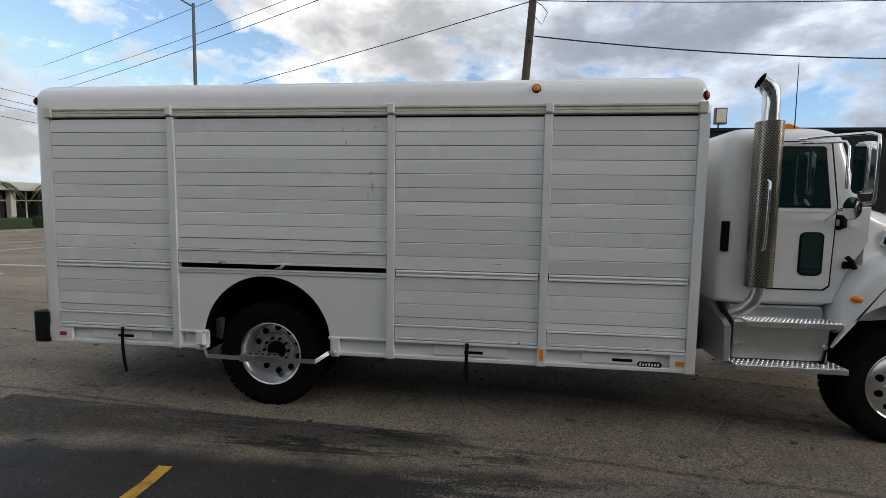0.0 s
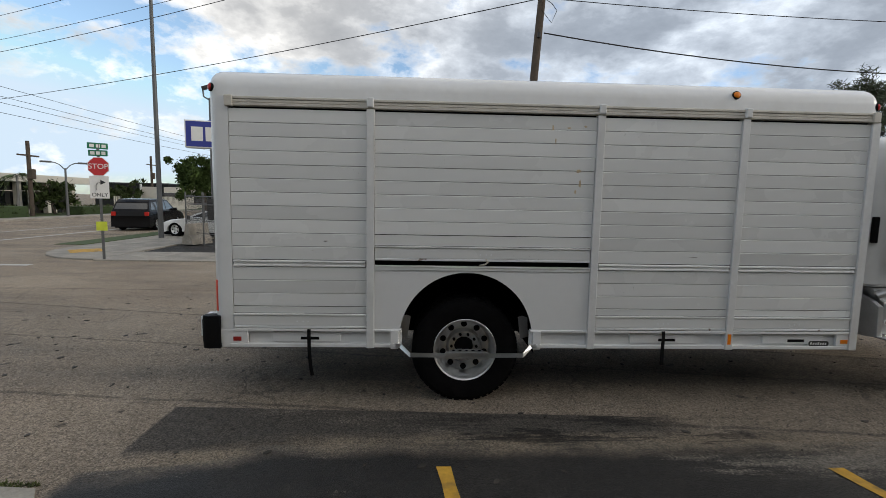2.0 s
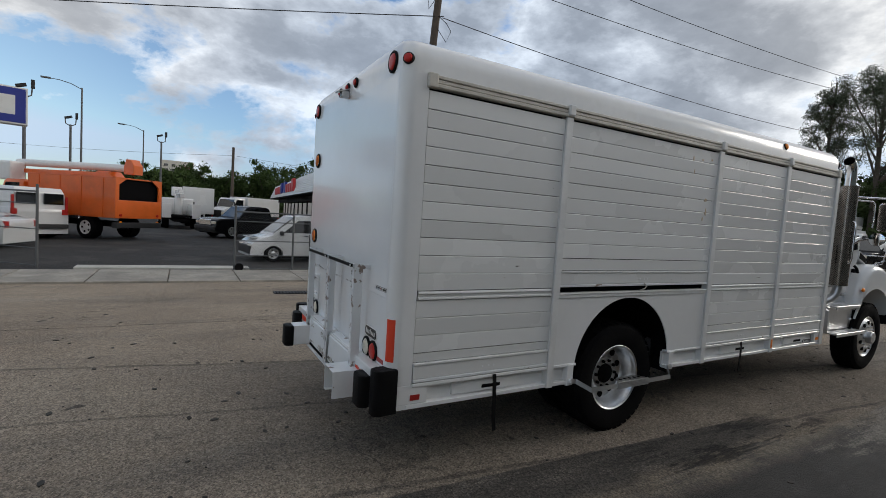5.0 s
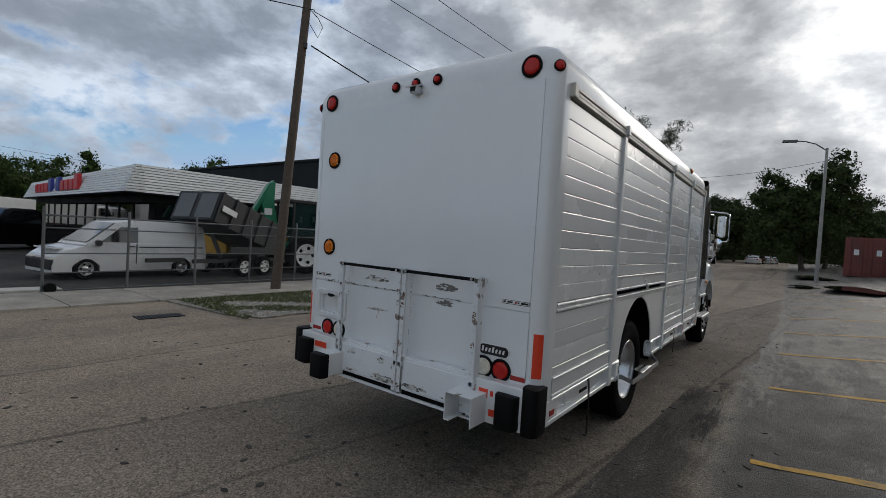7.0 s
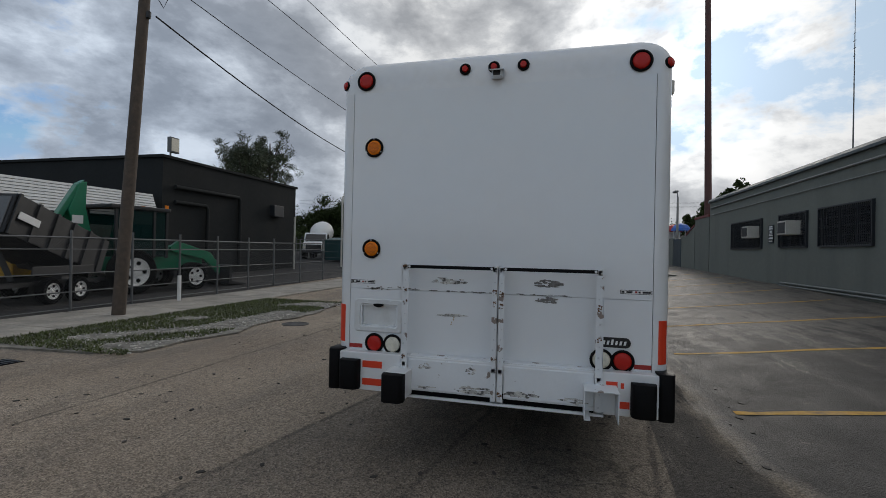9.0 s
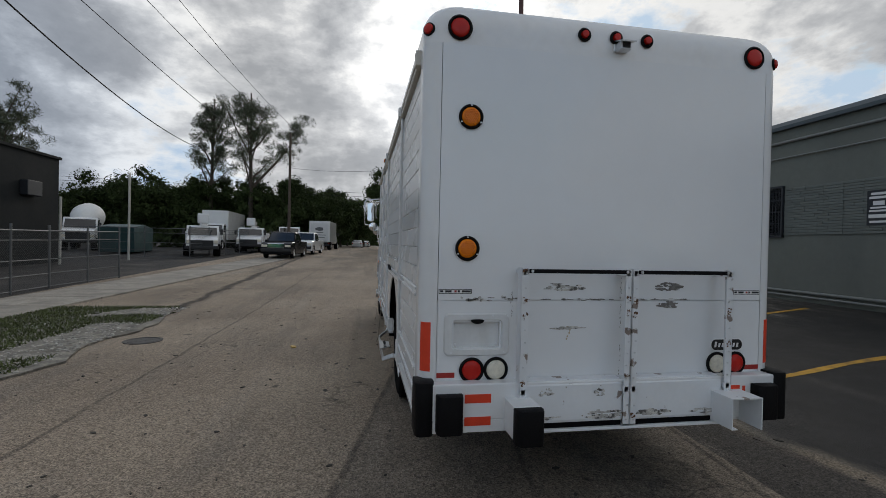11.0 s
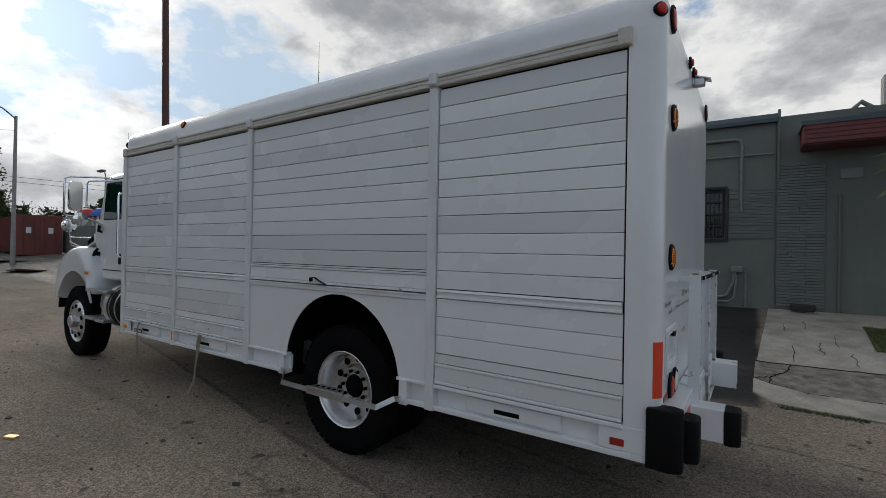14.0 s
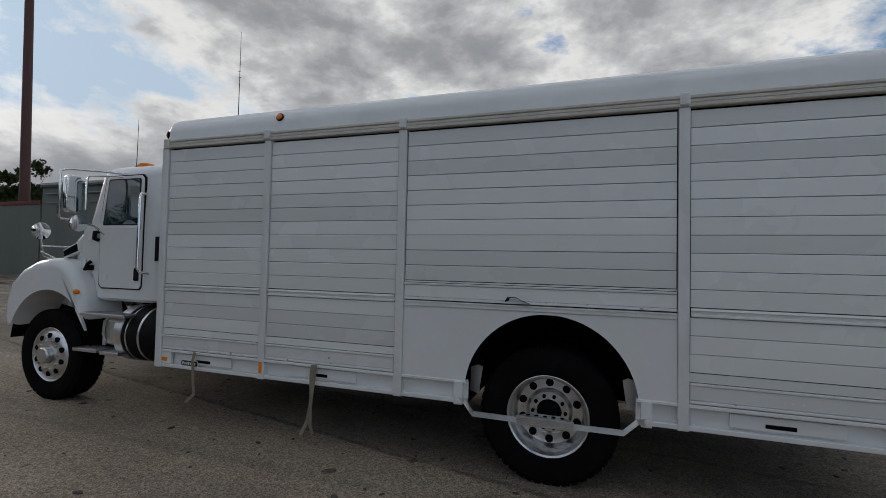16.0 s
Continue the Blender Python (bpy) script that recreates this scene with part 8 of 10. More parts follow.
def dump_trailer(m):
    v = thing("dump_trailer", "black dump trailer with its bed tipped up", "trailer", m)
    bm = B()
    for s in (-1, 1):
        box(bm, -2.2, 1.7, s * 0.62, s * 0.72, 0.48, 0.60)
    box(bm, -3.2, -2.0, -0.06, 0.06, 0.48, 0.60)
    part("frame", bm, M_PLASTIC, v)
    for x in (-0.45, 0.45):
        for s in (-1, 1):
            wheel_small(v, x, s * 0.98, 0.34, 0.22, s, M_SIGNWHITE)
    bed = B()
    for y0, y1, z0, z1, x0, x1 in ((-0.95, -0.90, 0, 1.0, -2.0, 1.2), (0.90, 0.95, 0, 1.0, -2.0, 1.2), (-0.95, 0.95, 0, 0.05, -2.0, 1.2), (-0.95, 0.95, 0, 1.0, -2.0, -1.95)):
        box(bed, x0, x1, y0, y1, z0, z1, 0.01, 1)
    for s in (-1, 1):
        for k in range(6):
            box(bed, -1.97 + 0.58 * k, -1.90 + 0.58 * k, s * 0.94, s * 1.0, 0.0, 1.01)
    tilt = Matrix.Translation((1.2, 0, 0.72)) @ Matrix.Rotation(radians(20), 4, "Y") @ Matrix.Translation((-1.2, 0, 0))
    bmesh.ops.transform(bed, matrix=tilt, verts=bed.verts)
    tb = part("tipped_bed", bed, M_PLASTIC, v, "black ribbed steel bed, tipped up")
    # lighter than the black bed: the sky's reflection is set as a grey tone
    for y0, y1 in ((-0.84, -0.10), (0.10, 0.84)):
        part("tail_panel", box(B(), -2.03, -2.0, y0, y1, 0.08, 0.92, 0.012, 1, m=tilt), M_GALV, tb, "grey tailgate panel, its sky reflection put into the tone")
    bm = B()
    box(bm, -1.85, -1.25, -1.012, -0.99, 0.42, 0.60, m=tilt)
    part("side_lettering", bm, M_SIGNWHITE, v, "pale unreadable lettering bar")
    bm = B()
    cyl(bm, (-0.6, 0, 0.6), (-1.0, 0, 1.4), 0.07, 10)
    part("lift_ram", bm, M_GALV, v)
    bm = B()
    box(bm, -1.1, 0.9, -1.0, -0.96, 0.78, 1.0, 0.02)
    part("mudguard", bm, M_PLASTIC, v)
    return v


def backhoe(m):
    """A green backhoe loader; bucket to +x, digging arm folded up at -x."""
    v = thing("backhoe_loader", "green backhoe loader standing in the yard", "backhoe", m)
    for x, r in ((-0.9, 0.72), (1.3, 0.50)):
        for s in (-1, 1):
            wheel_small(v, x, s * 1.1, r, 0.42, s, M_SIGNWHITE)
    bm = B()
    prism(bm, [(-1.6, 0.75), (-1.6, 1.2), (0.2, 1.2), (0.3, 1.55), (2.0, 1.40), (2.1, 1.0), (2.0, 0.7)], "y", -0.45, 0.45, 0.05)
    part("body", bm, M_GREEN, v, "green bonnet and chassis")
    bm = B()
    for x in (-1.35, -0.1, 0.35):
        for s in (-1, 1):
            box(bm, x, x + 0.08, s * 0.66, s * 0.74, 1.15, 2.75)
    box(bm, -1.5, 0.5, -0.78, 0.78, 2.72, 2.86, 0.04)
    cabf = part("cab_frame", bm, M_PLASTIC, v, "black cab frame and roof")
    bm = B()
    box(bm, -1.32, 0.40, -0.70, 0.70, 1.2, 2.72)
    part("cab_glass", bm, M_TINT, cabf)
    for y in (-0.6, 0.6):
        bm = B()
        cyl(bm, (0.45, y, 2.86), (0.45, y, 2.98), 0.06, 10)
        part("beacon", bm, M_AMBER, cabf)
    for s in (-1, 1):
        bm = prism(B(), [(0.6, 1.55), (0.9, 1.75), (2.3, 1.35), (3.0, 0.55), (2.8, 0.42), (2.05, 1.10), (0.7, 1.38)], "y", s * 0.50, s * 0.62, 0.01)
        part("loader_arm", bm, M_GREEN, v, "green loader arm")
    bm = B()
    prism(bm, [(2.7, 0.15), (2.75, 0.85), (2.85, 0.9), (2.85, 0.25), (3.55, 0.12), (3.55, 0.06)], "y", -1.15, 1.15)
    part("loader_bucket", bm, M_PLASTIC, v, "dark steel loader bucket")
    bm = B()
    prism(bm, [(-1.6, 0.9), (-1.9, 1.1), (-2.35, 2.6), (-2.05, 3.45), (-1.85, 3.5), (-1.9, 2.7), (-1.55, 1.3)], "y", -0.16, 0.16, 0.02)
    prism(bm, [(-2.1, 3.4), (-1.9, 3.55), (-2.9, 1.5), (-3.1, 1.55)], "y", -0.13, 0.13, 0.02)
    part("digging_arm", bm, M_GREEN, v, "green folded digging arm")
    bm = B()
    box(bm, -2.25, -1.95, -0.175, 0.175, 2.2, 2.45)
    part("arm_lettering", bm, M_SIGNWHITE, v)
    bm = B()
    prism(bm, [(-3.2, 1.6), (-2.85, 1.4), (-2.8, 0.9), (-3.3, 0.85), (-3.5, 1.2)], "y", -0.35, 0.35, 0.02)
    part("digging_bucket", bm, M_PLASTIC, v)
    bm = B()
    cyl(bm, (0.5, 0.35, 1.5), (0.5, 0.35, 2.95), 0.05, 10)
    part("exhaust", bm, M_GALV, v)
    return v


# ---- plants ----
def leaf_mesh(name, centres, radii, per, size, material, parent, rng, droop=0.0, thin=1.0, core=False):
    """Many small leaf blades scattered round clump centres, as one mesh."""
    R = np.random.default_rng(rng.randrange(1 << 30))
    n = len(centres) * per
    C = np.repeat(np.array([tuple(c) for c in centres]), per, axis=0)
    Q = np.repeat(np.array(radii), per)[:, None]
    D = R.normal(size=(n, 3)) * (1, 1, 0.75)
    D *= np.minimum(1.0, 1.4 / np.maximum(np.linalg.norm(D, axis=1), 0.01))[:, None]
    S = size * R.uniform(0.6, 1.4, (n, 1))
    inner = (R.random((n, 1)) < 0.2) & core          # broad inner leaves close the clump
    P = C + D * Q * np.where(inner, 0.26, 0.5)
    S = S * np.where(inner, 2.6, 1.0)
    U = R.normal(size=(n, 3)) - np.array((0, 0, droop))
    U /= np.linalg.norm(U, axis=1)[:, None]
    W = np.cross(U, R.normal(size=(n, 3)))
    W /= np.linalg.norm(W, axis=1)[:, None]
    V = np.stack([P - U * S * 0.5, P + W * S * 0.28 * thin, P + U * S * 0.5, P - W * S * 0.28 * thin], axis=1).reshape(-1, 3)
    F = np.arange(4 * n).reshape(-1, 4)
    me = bpy.data.meshes.new(name)
    me.from_pydata(V.tolist(), [], F.tolist())
    me.materials.append(material)
    o = new(name, me)
    o.parent = parent
    return o


def tree(x, y, h, rad, trunk_h, label, seed, clumps=70, per=55, size=0.42, material=None, airy=False, r0=0.28, limb=None):
    rng = random.Random(seed)
    t = thing("tree", label, "tree", at(x, y, 0 if limb else rng.uniform(0, 360)))
    bm = B()
    bend = Vector((rng.uniform(-0.4, 0.4), rng.uniform(-0.4, 0.4), 0))
    trunk = [Vector((0, 0, -0.1)), Vector((0, 0, trunk_h * 0.5)) + bend * 0.4, Vector((0, 0, trunk_h)) + bend * 0.7]
    top = Vector((0, 0, h * 0.86)) + bend * (1.6 if airy else 1)
    stem = trunk + ([trunk[-1].lerp(top, 0.5), top] if airy else [trunk[-1].lerp(top, 0.45)])
    tube(bm, stem, [r0 * (1 - 0.82 * k / (len(stem) - 1)) for k in range(len(stem))], 10)
    cs, rs = [], []
    n_limb = 15 if airy else 16
    for k in range(n_limb):
        f = (k + rng.random()) / n_limb
        if airy:
            base = trunk[-1].lerp(top, 0.02 + 0.80 * f)
            reach = rad * rng.uniform(0.5, 1.0) * (0.62 + 0.6 * f - 1.0 * f * f)
            rise = reach * rng.uniform(1.0, 2.1)
        else:
            base = trunk[-1].lerp(top, f * 0.45)
            reach = rad * rng.uniform(0.45, 1.0) * (1.0 - 0.25 * f)
            rise = (h - base.z) * rng.uniform(0.05, 0.95)
        a = 2.4 * k + rng.uniform(-0.4, 0.4)
        tip = base + Vector((math.cos(a) * reach, math.sin(a) * reach, rise))
        tip.z = min(tip.z, h - 0.2)
        mid = base.lerp(tip, 0.5) + Vector((0, 0, (-0.08 if airy else 0.12) * reach))
        tube(bm, [base, mid, tip], [r0 * 0.30, r0 * 0.18, r0 * 0.05], 6)
        for j in range(max(1, clumps // n_limb)):
            q = mid.lerp(tip, rng.uniform(-0.1, 1.1) if airy else rng.uniform(-0.5, 1.1))
            q = q + Vector((rng.gauss(0, 1), rng.gauss(0, 1), rng.gauss(0, 0.8))) * rad * (0.09 if airy else 0.15)
            cs.append(q), rs.append(rad * rng.uniform(0.11, 0.19) if airy else rad * rng.uniform(0.18, 0.32))
    if limb:                              # one long bough sweeping out to the side
        base, tip = trunk[-1] + Vector((0, 0, 0.5)), Vector((0.5, limb[0], limb[1]))
        mid = base.lerp(tip, 0.5) + Vector((0, 0, -0.4))
        tube(bm, [base, mid, tip], [r0 * 0.45, r0 * 0.28, r0 * 0.06], 6)
        for j in range(70):
            q = mid.lerp(tip, rng.uniform(0.0, 1.08))
            cs.append(q + Vector((rng.gauss(0, 0.6), rng.gauss(0, 0.6), rng.gauss(0.4, 0.7)))), rs.append(rng.uniform(0.5, 0.9))
    if not airy:
        for j in range(clumps // 3):      # inner and lower foliage
            a, rr = rng.uniform(0, 6.28), rad * 0.8 * math.sqrt(rng.random())
            cs.append(Vector((math.cos(a) * rr, math.sin(a) * rr, rng.uniform(trunk_h * 0.9, h * 0.75))))
            rs.append(rad * rng.uniform(0.2, 0.34))
    part("trunk", bm, M_BARK, t, smooth=50)
    c = leaf_mesh("crown", cs, rs, per, size, material or M_LEAF, t, rng, droop=0.3 if airy else 0.0, thin=0.15 if airy else 1.0, core=not airy)
    c["kind"] = "stuff"
    return t


def fan_palm(x, y, h, seed, label, n=34, r=1.15):
    rng = random.Random(seed)
    t = thing("palm_tree", label, "palm tree", at(x, y))
    bm = B()
    tube(bm, [(0, 0, -0.1), (0.05, 0, h * 0.5), (0.0, 0.03, h)], [0.16, 0.13, 0.12], 12)
    part("trunk", bm, M_BARK, t, smooth=50)
    for k in range(n):
        a, e = rng.uniform(0, 6.28), rng.uniform(-0.7, 1.1)
        bm = B()
        d = Vector((math.cos(a) * math.cos(e), math.sin(a) * math.cos(e), math.sin(e)))
        stalk = Vector((0, 0, h - 0.1)) + d * r * 0.45
        tube(bm, [(0, 0, h - 0.15), stalk], 0.012, 5)
        side = d.cross(Vector((0, 0, 1))).normalized()
        up = side.cross(d)
        for j in range(15):
            b = radians(-85 + 170 * j / 14)
            v = (d * math.cos(b) + side * math.sin(b)).normalized()
            l = r * 0.62 * rng.uniform(0.85, 1.1)
            w = up * 0.006 + side * 0.013
            m1 = stalk + v * l * 0.6
            e1 = stalk + v * l - Vector((0, 0, 0.18 * l + 0.05))
            p = [stalk - w, m1 - w * 1.5, e1, m1 + w * 1.5, stalk + w]
            bm.faces.new([bm.verts.new(q) for q in p])
        part("frond", bm, M_PALM, t)
    return t


def palm(x, y, h, seed):
    rng = random.Random(seed)
    t = thing("palm_tree", "slender palm tree in front of the low building", "palm tree", at(x, y), group="palms by the avenue")
    bm = B()
    tube(bm, [(0, 0, -0.1), (0.1, 0.05, h * 0.5), (0.05, 0.1, h)], [0.14, 0.10, 0.08], 10)
    part("trunk", bm, M_CPOLE, t, smooth=50)
    for k in range(14):
        a, e = 2 * math.pi * k / 14 + rng.uniform(-0.2, 0.2), rng.uniform(-0.1, 1.0)
        bm = B()
        d = Vector((math.cos(a), math.sin(a), 0))
        side = Vector((-math.sin(a), math.cos(a), 0))
        pts = [Vector((0.05, 0.1, h)) + d * (1.5 * s * math.cos(e)) + Vector((0, 0, 1.5 * s * math.sin(e) - 1.5 * s * s)) for s in (0, 0.25, 0.5, 0.75, 1.0)]
        for j in range(16):
            f = 0.15 + 0.85 * j / 15
            i = min(3, int(f * 4))
            q = pts[i].lerp(pts[i + 1], f * 4 - i)
            for s in (-1, 1):
                e2 = q + side * s * 0.45 * (1.1 - f) + d * 0.12 - Vector((0, 0, 0.2))
                bm.faces.new([bm.verts.new(p) for p in (q, q + d * 0.07, e2)])
        part("frond", bm, M_PALM, t)


def hedge(x0, x1, y0, y1, h):
    rng = random.Random(int(x0 * 7 + y0))
    t = thing("hedge", "clipped green hedge beside the avenue", "hedge", at(x0, y0))
    bm = B()
    box(bm, 0.05, x1 - x0 - 0.05, 0.05, y1 - y0 - 0.05, 0, h - 0.08, 0.05)
    part("hedge_core", bm, M_HEDGE, t)
    cs = [(rng.uniform(0, x1 - x0), rng.uniform(0, y1 - y0), rng.uniform(0.1, h)) for _ in range(160)]
    o = leaf_mesh("leaves", cs, [0.28] * len(cs), 14, 0.13, M_LEAF, t, rng)
    o["kind"] = "stuff"


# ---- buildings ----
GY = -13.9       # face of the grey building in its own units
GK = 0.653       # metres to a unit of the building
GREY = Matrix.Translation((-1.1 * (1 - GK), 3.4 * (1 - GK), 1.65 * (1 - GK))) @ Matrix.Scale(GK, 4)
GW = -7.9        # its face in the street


def grey_building():
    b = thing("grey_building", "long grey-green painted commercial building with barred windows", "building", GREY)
    wins = [(0.85, 6.2), (10.4, 14.3), (16.5, 20.2), (21.4, 24.2), (26.6, 31.5)]
    zs, zt, H, x0, x1 = 2.20, 3.80, 5.85, -0.50, 36.7
    bm = B()
    edges = [x0] + [e for w in wins for e in w] + [x1]
    box(bm, x0, x1, GY - 0.3, GY, -0.2, zs), box(bm, x0, x1, GY - 0.3, GY, zt, H)
    for k in range(0, len(edges), 2):
        box(bm, edges[k], edges[k + 1], GY - 0.3, GY, zs, zt)
    box(bm, x0, x0 + 0.3, GY - 12, GY - 0.3, -0.2, H), box(bm, x1 - 0.3, x1, GY - 12, GY - 0.3, -0.2, H)
    box(bm, x0, x1, GY - 12.3, GY - 12, -0.2, H)
    wall = part("front_wall", bm, M_STUCCO, b, "grey-green stucco wall")
    bm = B()
    box(bm, x0 - 0.02, x1 + 0.05, GY - 12.3, GY + 0.06, H, H + 0.06)
    part("roof", bm, M_BLUEGREY, b)
    bm = B()
    prism(bm, [(GY + 0.04, H - 0.02), (GY + 0.16, H - 0.02), (GY + 0.16, H + 0.10), (GY + 0.04, H + 0.26), (GY - 0.1, H + 0.26), (GY - 0.1, H - 0.02)], "x", x0 - 0.04, x1)
    part("roof_edge", bm, M_BLUEGREY, b, "blue-grey metal roof edge")
    for z, r, xa in ((5.40, 0.05, 0.6), (4.85, 0.028, -0.45)):
        bm = B()
        tube(bm, [(x1 - 0.5, GY + 0.07, z), (xa, GY + 0.07, z)] + ([(xa - 0.16, GY + 0.07, z - 0.05), (xa - 0.2, GY + 0.07, z - 0.2), (xa - 0.2, GY + 0.07, 3.05)] if xa > 0 else []), r, 8)
        part("conduit", bm, M_CONDUIT, b, "painted grey conduit", smooth=50)
    bm = B()
    tube(bm, [(24, GY + 0.06, 0.28), (0.9, GY + 0.06, 0.28), (0.75, GY + 0.06, 0.36), (0.6, GY + 0.07, 0.75), (0.55, GY + 0.1, 1.1)], 0.05, 8)
    tube(bm, [(24, GY + 0.12, 0.14), (0.7, GY + 0.12, 0.14), (0.55, GY + 0.1, 0.3), (0.50, GY + 0.1, 1.0)], 0.035, 8)
    tube(bm, [(0.25, GY + 0.1, 0.0), (0.25, GY + 0.1, 1.15)], 0.03, 8)
    box(bm, 0.35, 0.65, GY + 0.0, GY + 0.16, 1.1, 1.3, 0.02)
    part("pipework", bm, M_CONDUIT, b, "grey pipes along the foot of the wall", smooth=50)
    bm = B()
    tube(bm, [(4.2, GY + 0.25, 0.0), (4.18, GY + 0.22, 0.45), (4.1, GY + 0.2, 0.75)], 0.045, 8)
    part("vent_pipe", bm, M_PALE, b)
    bm = B()
    lathe(bm, [(0.12, -0.12), (0.32, -0.05), (0.34, 0.0), (0.30, 0.05), (0.0, 0.06)], (4.6, GY + 0.38, 5.2), "z", 20)
    box(bm, 4.5, 4.7, GY - 0.02, GY + 0.3, 5.05, 5.22, 0.02)
    part("wall_lamp", bm, M_IRON, b, "dark disc-shaped wall lamp")
    for wx0, wx1 in wins:
        w = part("window", box(B(), wx0, wx1, GY - 0.24, GY - 0.20, zs, zt), M_DGLASS, b, "dark window behind an iron guard")
        bm = B()
        n = max(3, round((wx1 - wx0) / 1.3))
        for k in range(n + 1):
            x = wx0 + (wx1 - wx0) * k / n
            box(bm, x - 0.07, x + 0.07, GY - 0.19, GY - 0.08, zs, zt)
        box(bm, wx0, wx1, GY - 0.19, GY - 0.1, zs, zs + 0.08), box(bm, wx0, wx1, GY - 0.19, GY - 0.1, zt - 0.08, zt)
        part("window_frame", bm, M_IRON, w)
        bm = B()
        for z in (zs - 0.06, zt + 0.06):
            box(bm, wx0 - 0.08, wx1 + 0.08, GY, GY + 0.11, z - 0.035, z + 0.035)
        for x in (wx0 - 0.06, wx1 + 0.06):
            box(bm, x - 0.03, x + 0.03, GY + 0.002, GY + 0.108, zs - 0.025, zt + 0.025)
        guard = part("window_guard", bm, M_IRON, b, "dark iron bar guard")
        bar = None
        for k in range(int((wx1 - wx0) / 0.125)):
            x = wx0 + 0.06 + 0.125 * k
            if bar is None:
                bar = part("bar", box(B(), -0.010, 0.010, GY + 0.07, GY + 0.09, zs - 0.025, zt + 0.025), M_IRON, guard)
                bar.matrix_local = pose(x, 0, 0)
            else:
                share(bar, "bar", guard, pose(x, 0, 0))
        for j in range(1, 4):
            z = zs + (zt - zs) * j / 4
            part("cross_bar", box(B(), wx0 - 0.03, wx1 + 0.03, GY + 0.048, GY + 0.069, z - 0.022, z + 0.022), M_IRON, guard)
        mesh_bm = B()      # fine expanded mesh on the guard
        xx = wx0 - (zt - zs)
        while xx < wx1:
            for sg in (1, -1):
                a0, a1 = (xx, xx + (zt - zs))
                t0, t1 = max(0.0, (wx0 - a0) / (a1 - a0)), min(1.0, (wx1 - a0) / (a1 - a0))
                if t1 > t0:
                    pa, pb = a0 + (a1 - a0) * t0, a0 + (a1 - a0) * t1
                    za, zb = (zs + (zt - zs) * t0, zs + (zt - zs) * t1)
                    if sg < 0:
                        za, zb = zt - (za - zs), zt - (zb - zs)
                    cyl(mesh_bm, (pa, GY + 0.04, za), (pb, GY + 0.04, zb), 0.006, 3, caps=False)
            xx += 0.11
        tagged(part("guard_mesh", mesh_bm, M_IRON, guard), kind="stuff")
    # ledger stone bands between the windows and at the corner
    rng = random.Random(5)
    first = {}
    spans = [(-0.48, 0.75, zs - 0.02, zt + 0.02), (6.3, 8.3, zs - 0.02, zt + 0.02), (8.3, 10.3, zs - 0.02, zt + 0.02), (-1.72, -0.54, 0.1, 4.55)]
    count = 0
    for xa, xb, za, zb in spans:
        z = za
        while z < zb - 0.06:
            h = 0.085 if zb < 4.5 else 0.088
            x = xa
            while x < xb - 0.05:
                l = min(rng.choice((0.45, 0.62, 0.8)), xb - x)
                if xb - x - l < 0.2:
                    l = xb - x
                key = round(l, 1)
                d = rng.uniform(0.016, 0.030)
                m = Matrix.Translation((x, GY + d, z)) @ Matrix.Diagonal((l / key if key else 1, 1, 1, 1))
                count += 1
                if count > 420:
                    x += l
                    continue
                if key not in first:
                    o = part("ledge_stone", box(B(), 0.004, key - 0.004, -0.06, 0.018, 0.005, h - 0.004, 0.006, 1), M_LEDGE, wall)
                    o.matrix_local = m
                    first[key] = o
                else:
                    share(first[key], "ledge_stone", wall, m)
                x += l
            z += h
    # entrance part with a red canopy
    bm = B()
    box(bm, -12, -0.502, GY - 0.32, GY - 0.02, -0.2, 6.0)
    part("entrance_wall", bm, M_STUCCO, b)
    bm = B()
    for k in range(2, 6):
        box(bm, -12, -1.15, GY + 1.05 + 0.02 * k, GY + 1.09 + 0.02 * k, 4.62 + 0.125 * k, 4.74 + 0.125 * k)
    box(bm, -12, -1.15, GY - 0.02, GY + 1.06, 4.83, 4.90)
    box(bm, -1.15, -1.10, GY - 0.02, GY + 1.16, 4.85, 5.36)
    part("canopy", bm, M_REDFASCIA, b, "dark red slatted canopy over the entrance")
    bm = B()
    box(bm, -12, -1.05, GY - 0.3, GY + 1.22, 5.36, 5.50, 0.01)
    part("canopy_roof", bm, M_BLUEGREY, b)
    bm = B()
    tube(bm, [(-2.05, GY + 0.02, 0), (-2.05, GY + 0.02, 3.5)], 0.035, 8)
    tube(bm, [(-0.57, GY + 0.1, 6.2), (-0.57, GY + 0.1, 4.1)], 0.04, 8)
    part("downpipe", bm, M_STUCCO, b)
    bm = B()
    box(bm, -2.55, -2.05, GY - 0.04, GY + 0.03, 3.95, 4.25, 0.01)
    part("wall_vent", bm, M_CONDUIT, b)
    bm = B()
    box(bm, -1.5, -0.9, GY + 0.2, GY + 0.42, 0.0, 0.22, 0.05)
    part("doorstep_mat", bm, M_PLASTIC, b)
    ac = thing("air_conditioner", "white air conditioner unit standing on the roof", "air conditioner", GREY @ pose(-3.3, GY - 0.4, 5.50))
    bm = B()
    box(bm, -0.85, 0.75, -0.6, 0.4, 0.0, 0.08), box(bm, -0.8, -0.7, -0.5, 0.3, 0.08, 0.32), box(bm, 0.6, 0.7, -0.5, 0.3, 0.08, 0.32)
    box(bm, -0.9, 0.8, -0.6, 0.4, 0.30, 0.36)
    part("stand", bm, M_GALV, ac)
    bm = B()
    box(bm, -0.22, 0.30, -0.22, 0.22, 0.36, 1.40, 0.02)
    cs = part("casing", bm, M_PALE, ac, "pale metal casing")
    bm = B()
    for k in range(10):
        box(bm, -0.14, 0.22, 0.222, 0.232, 0.46 + 0.09 * k, 0.515 + 0.09 * k)
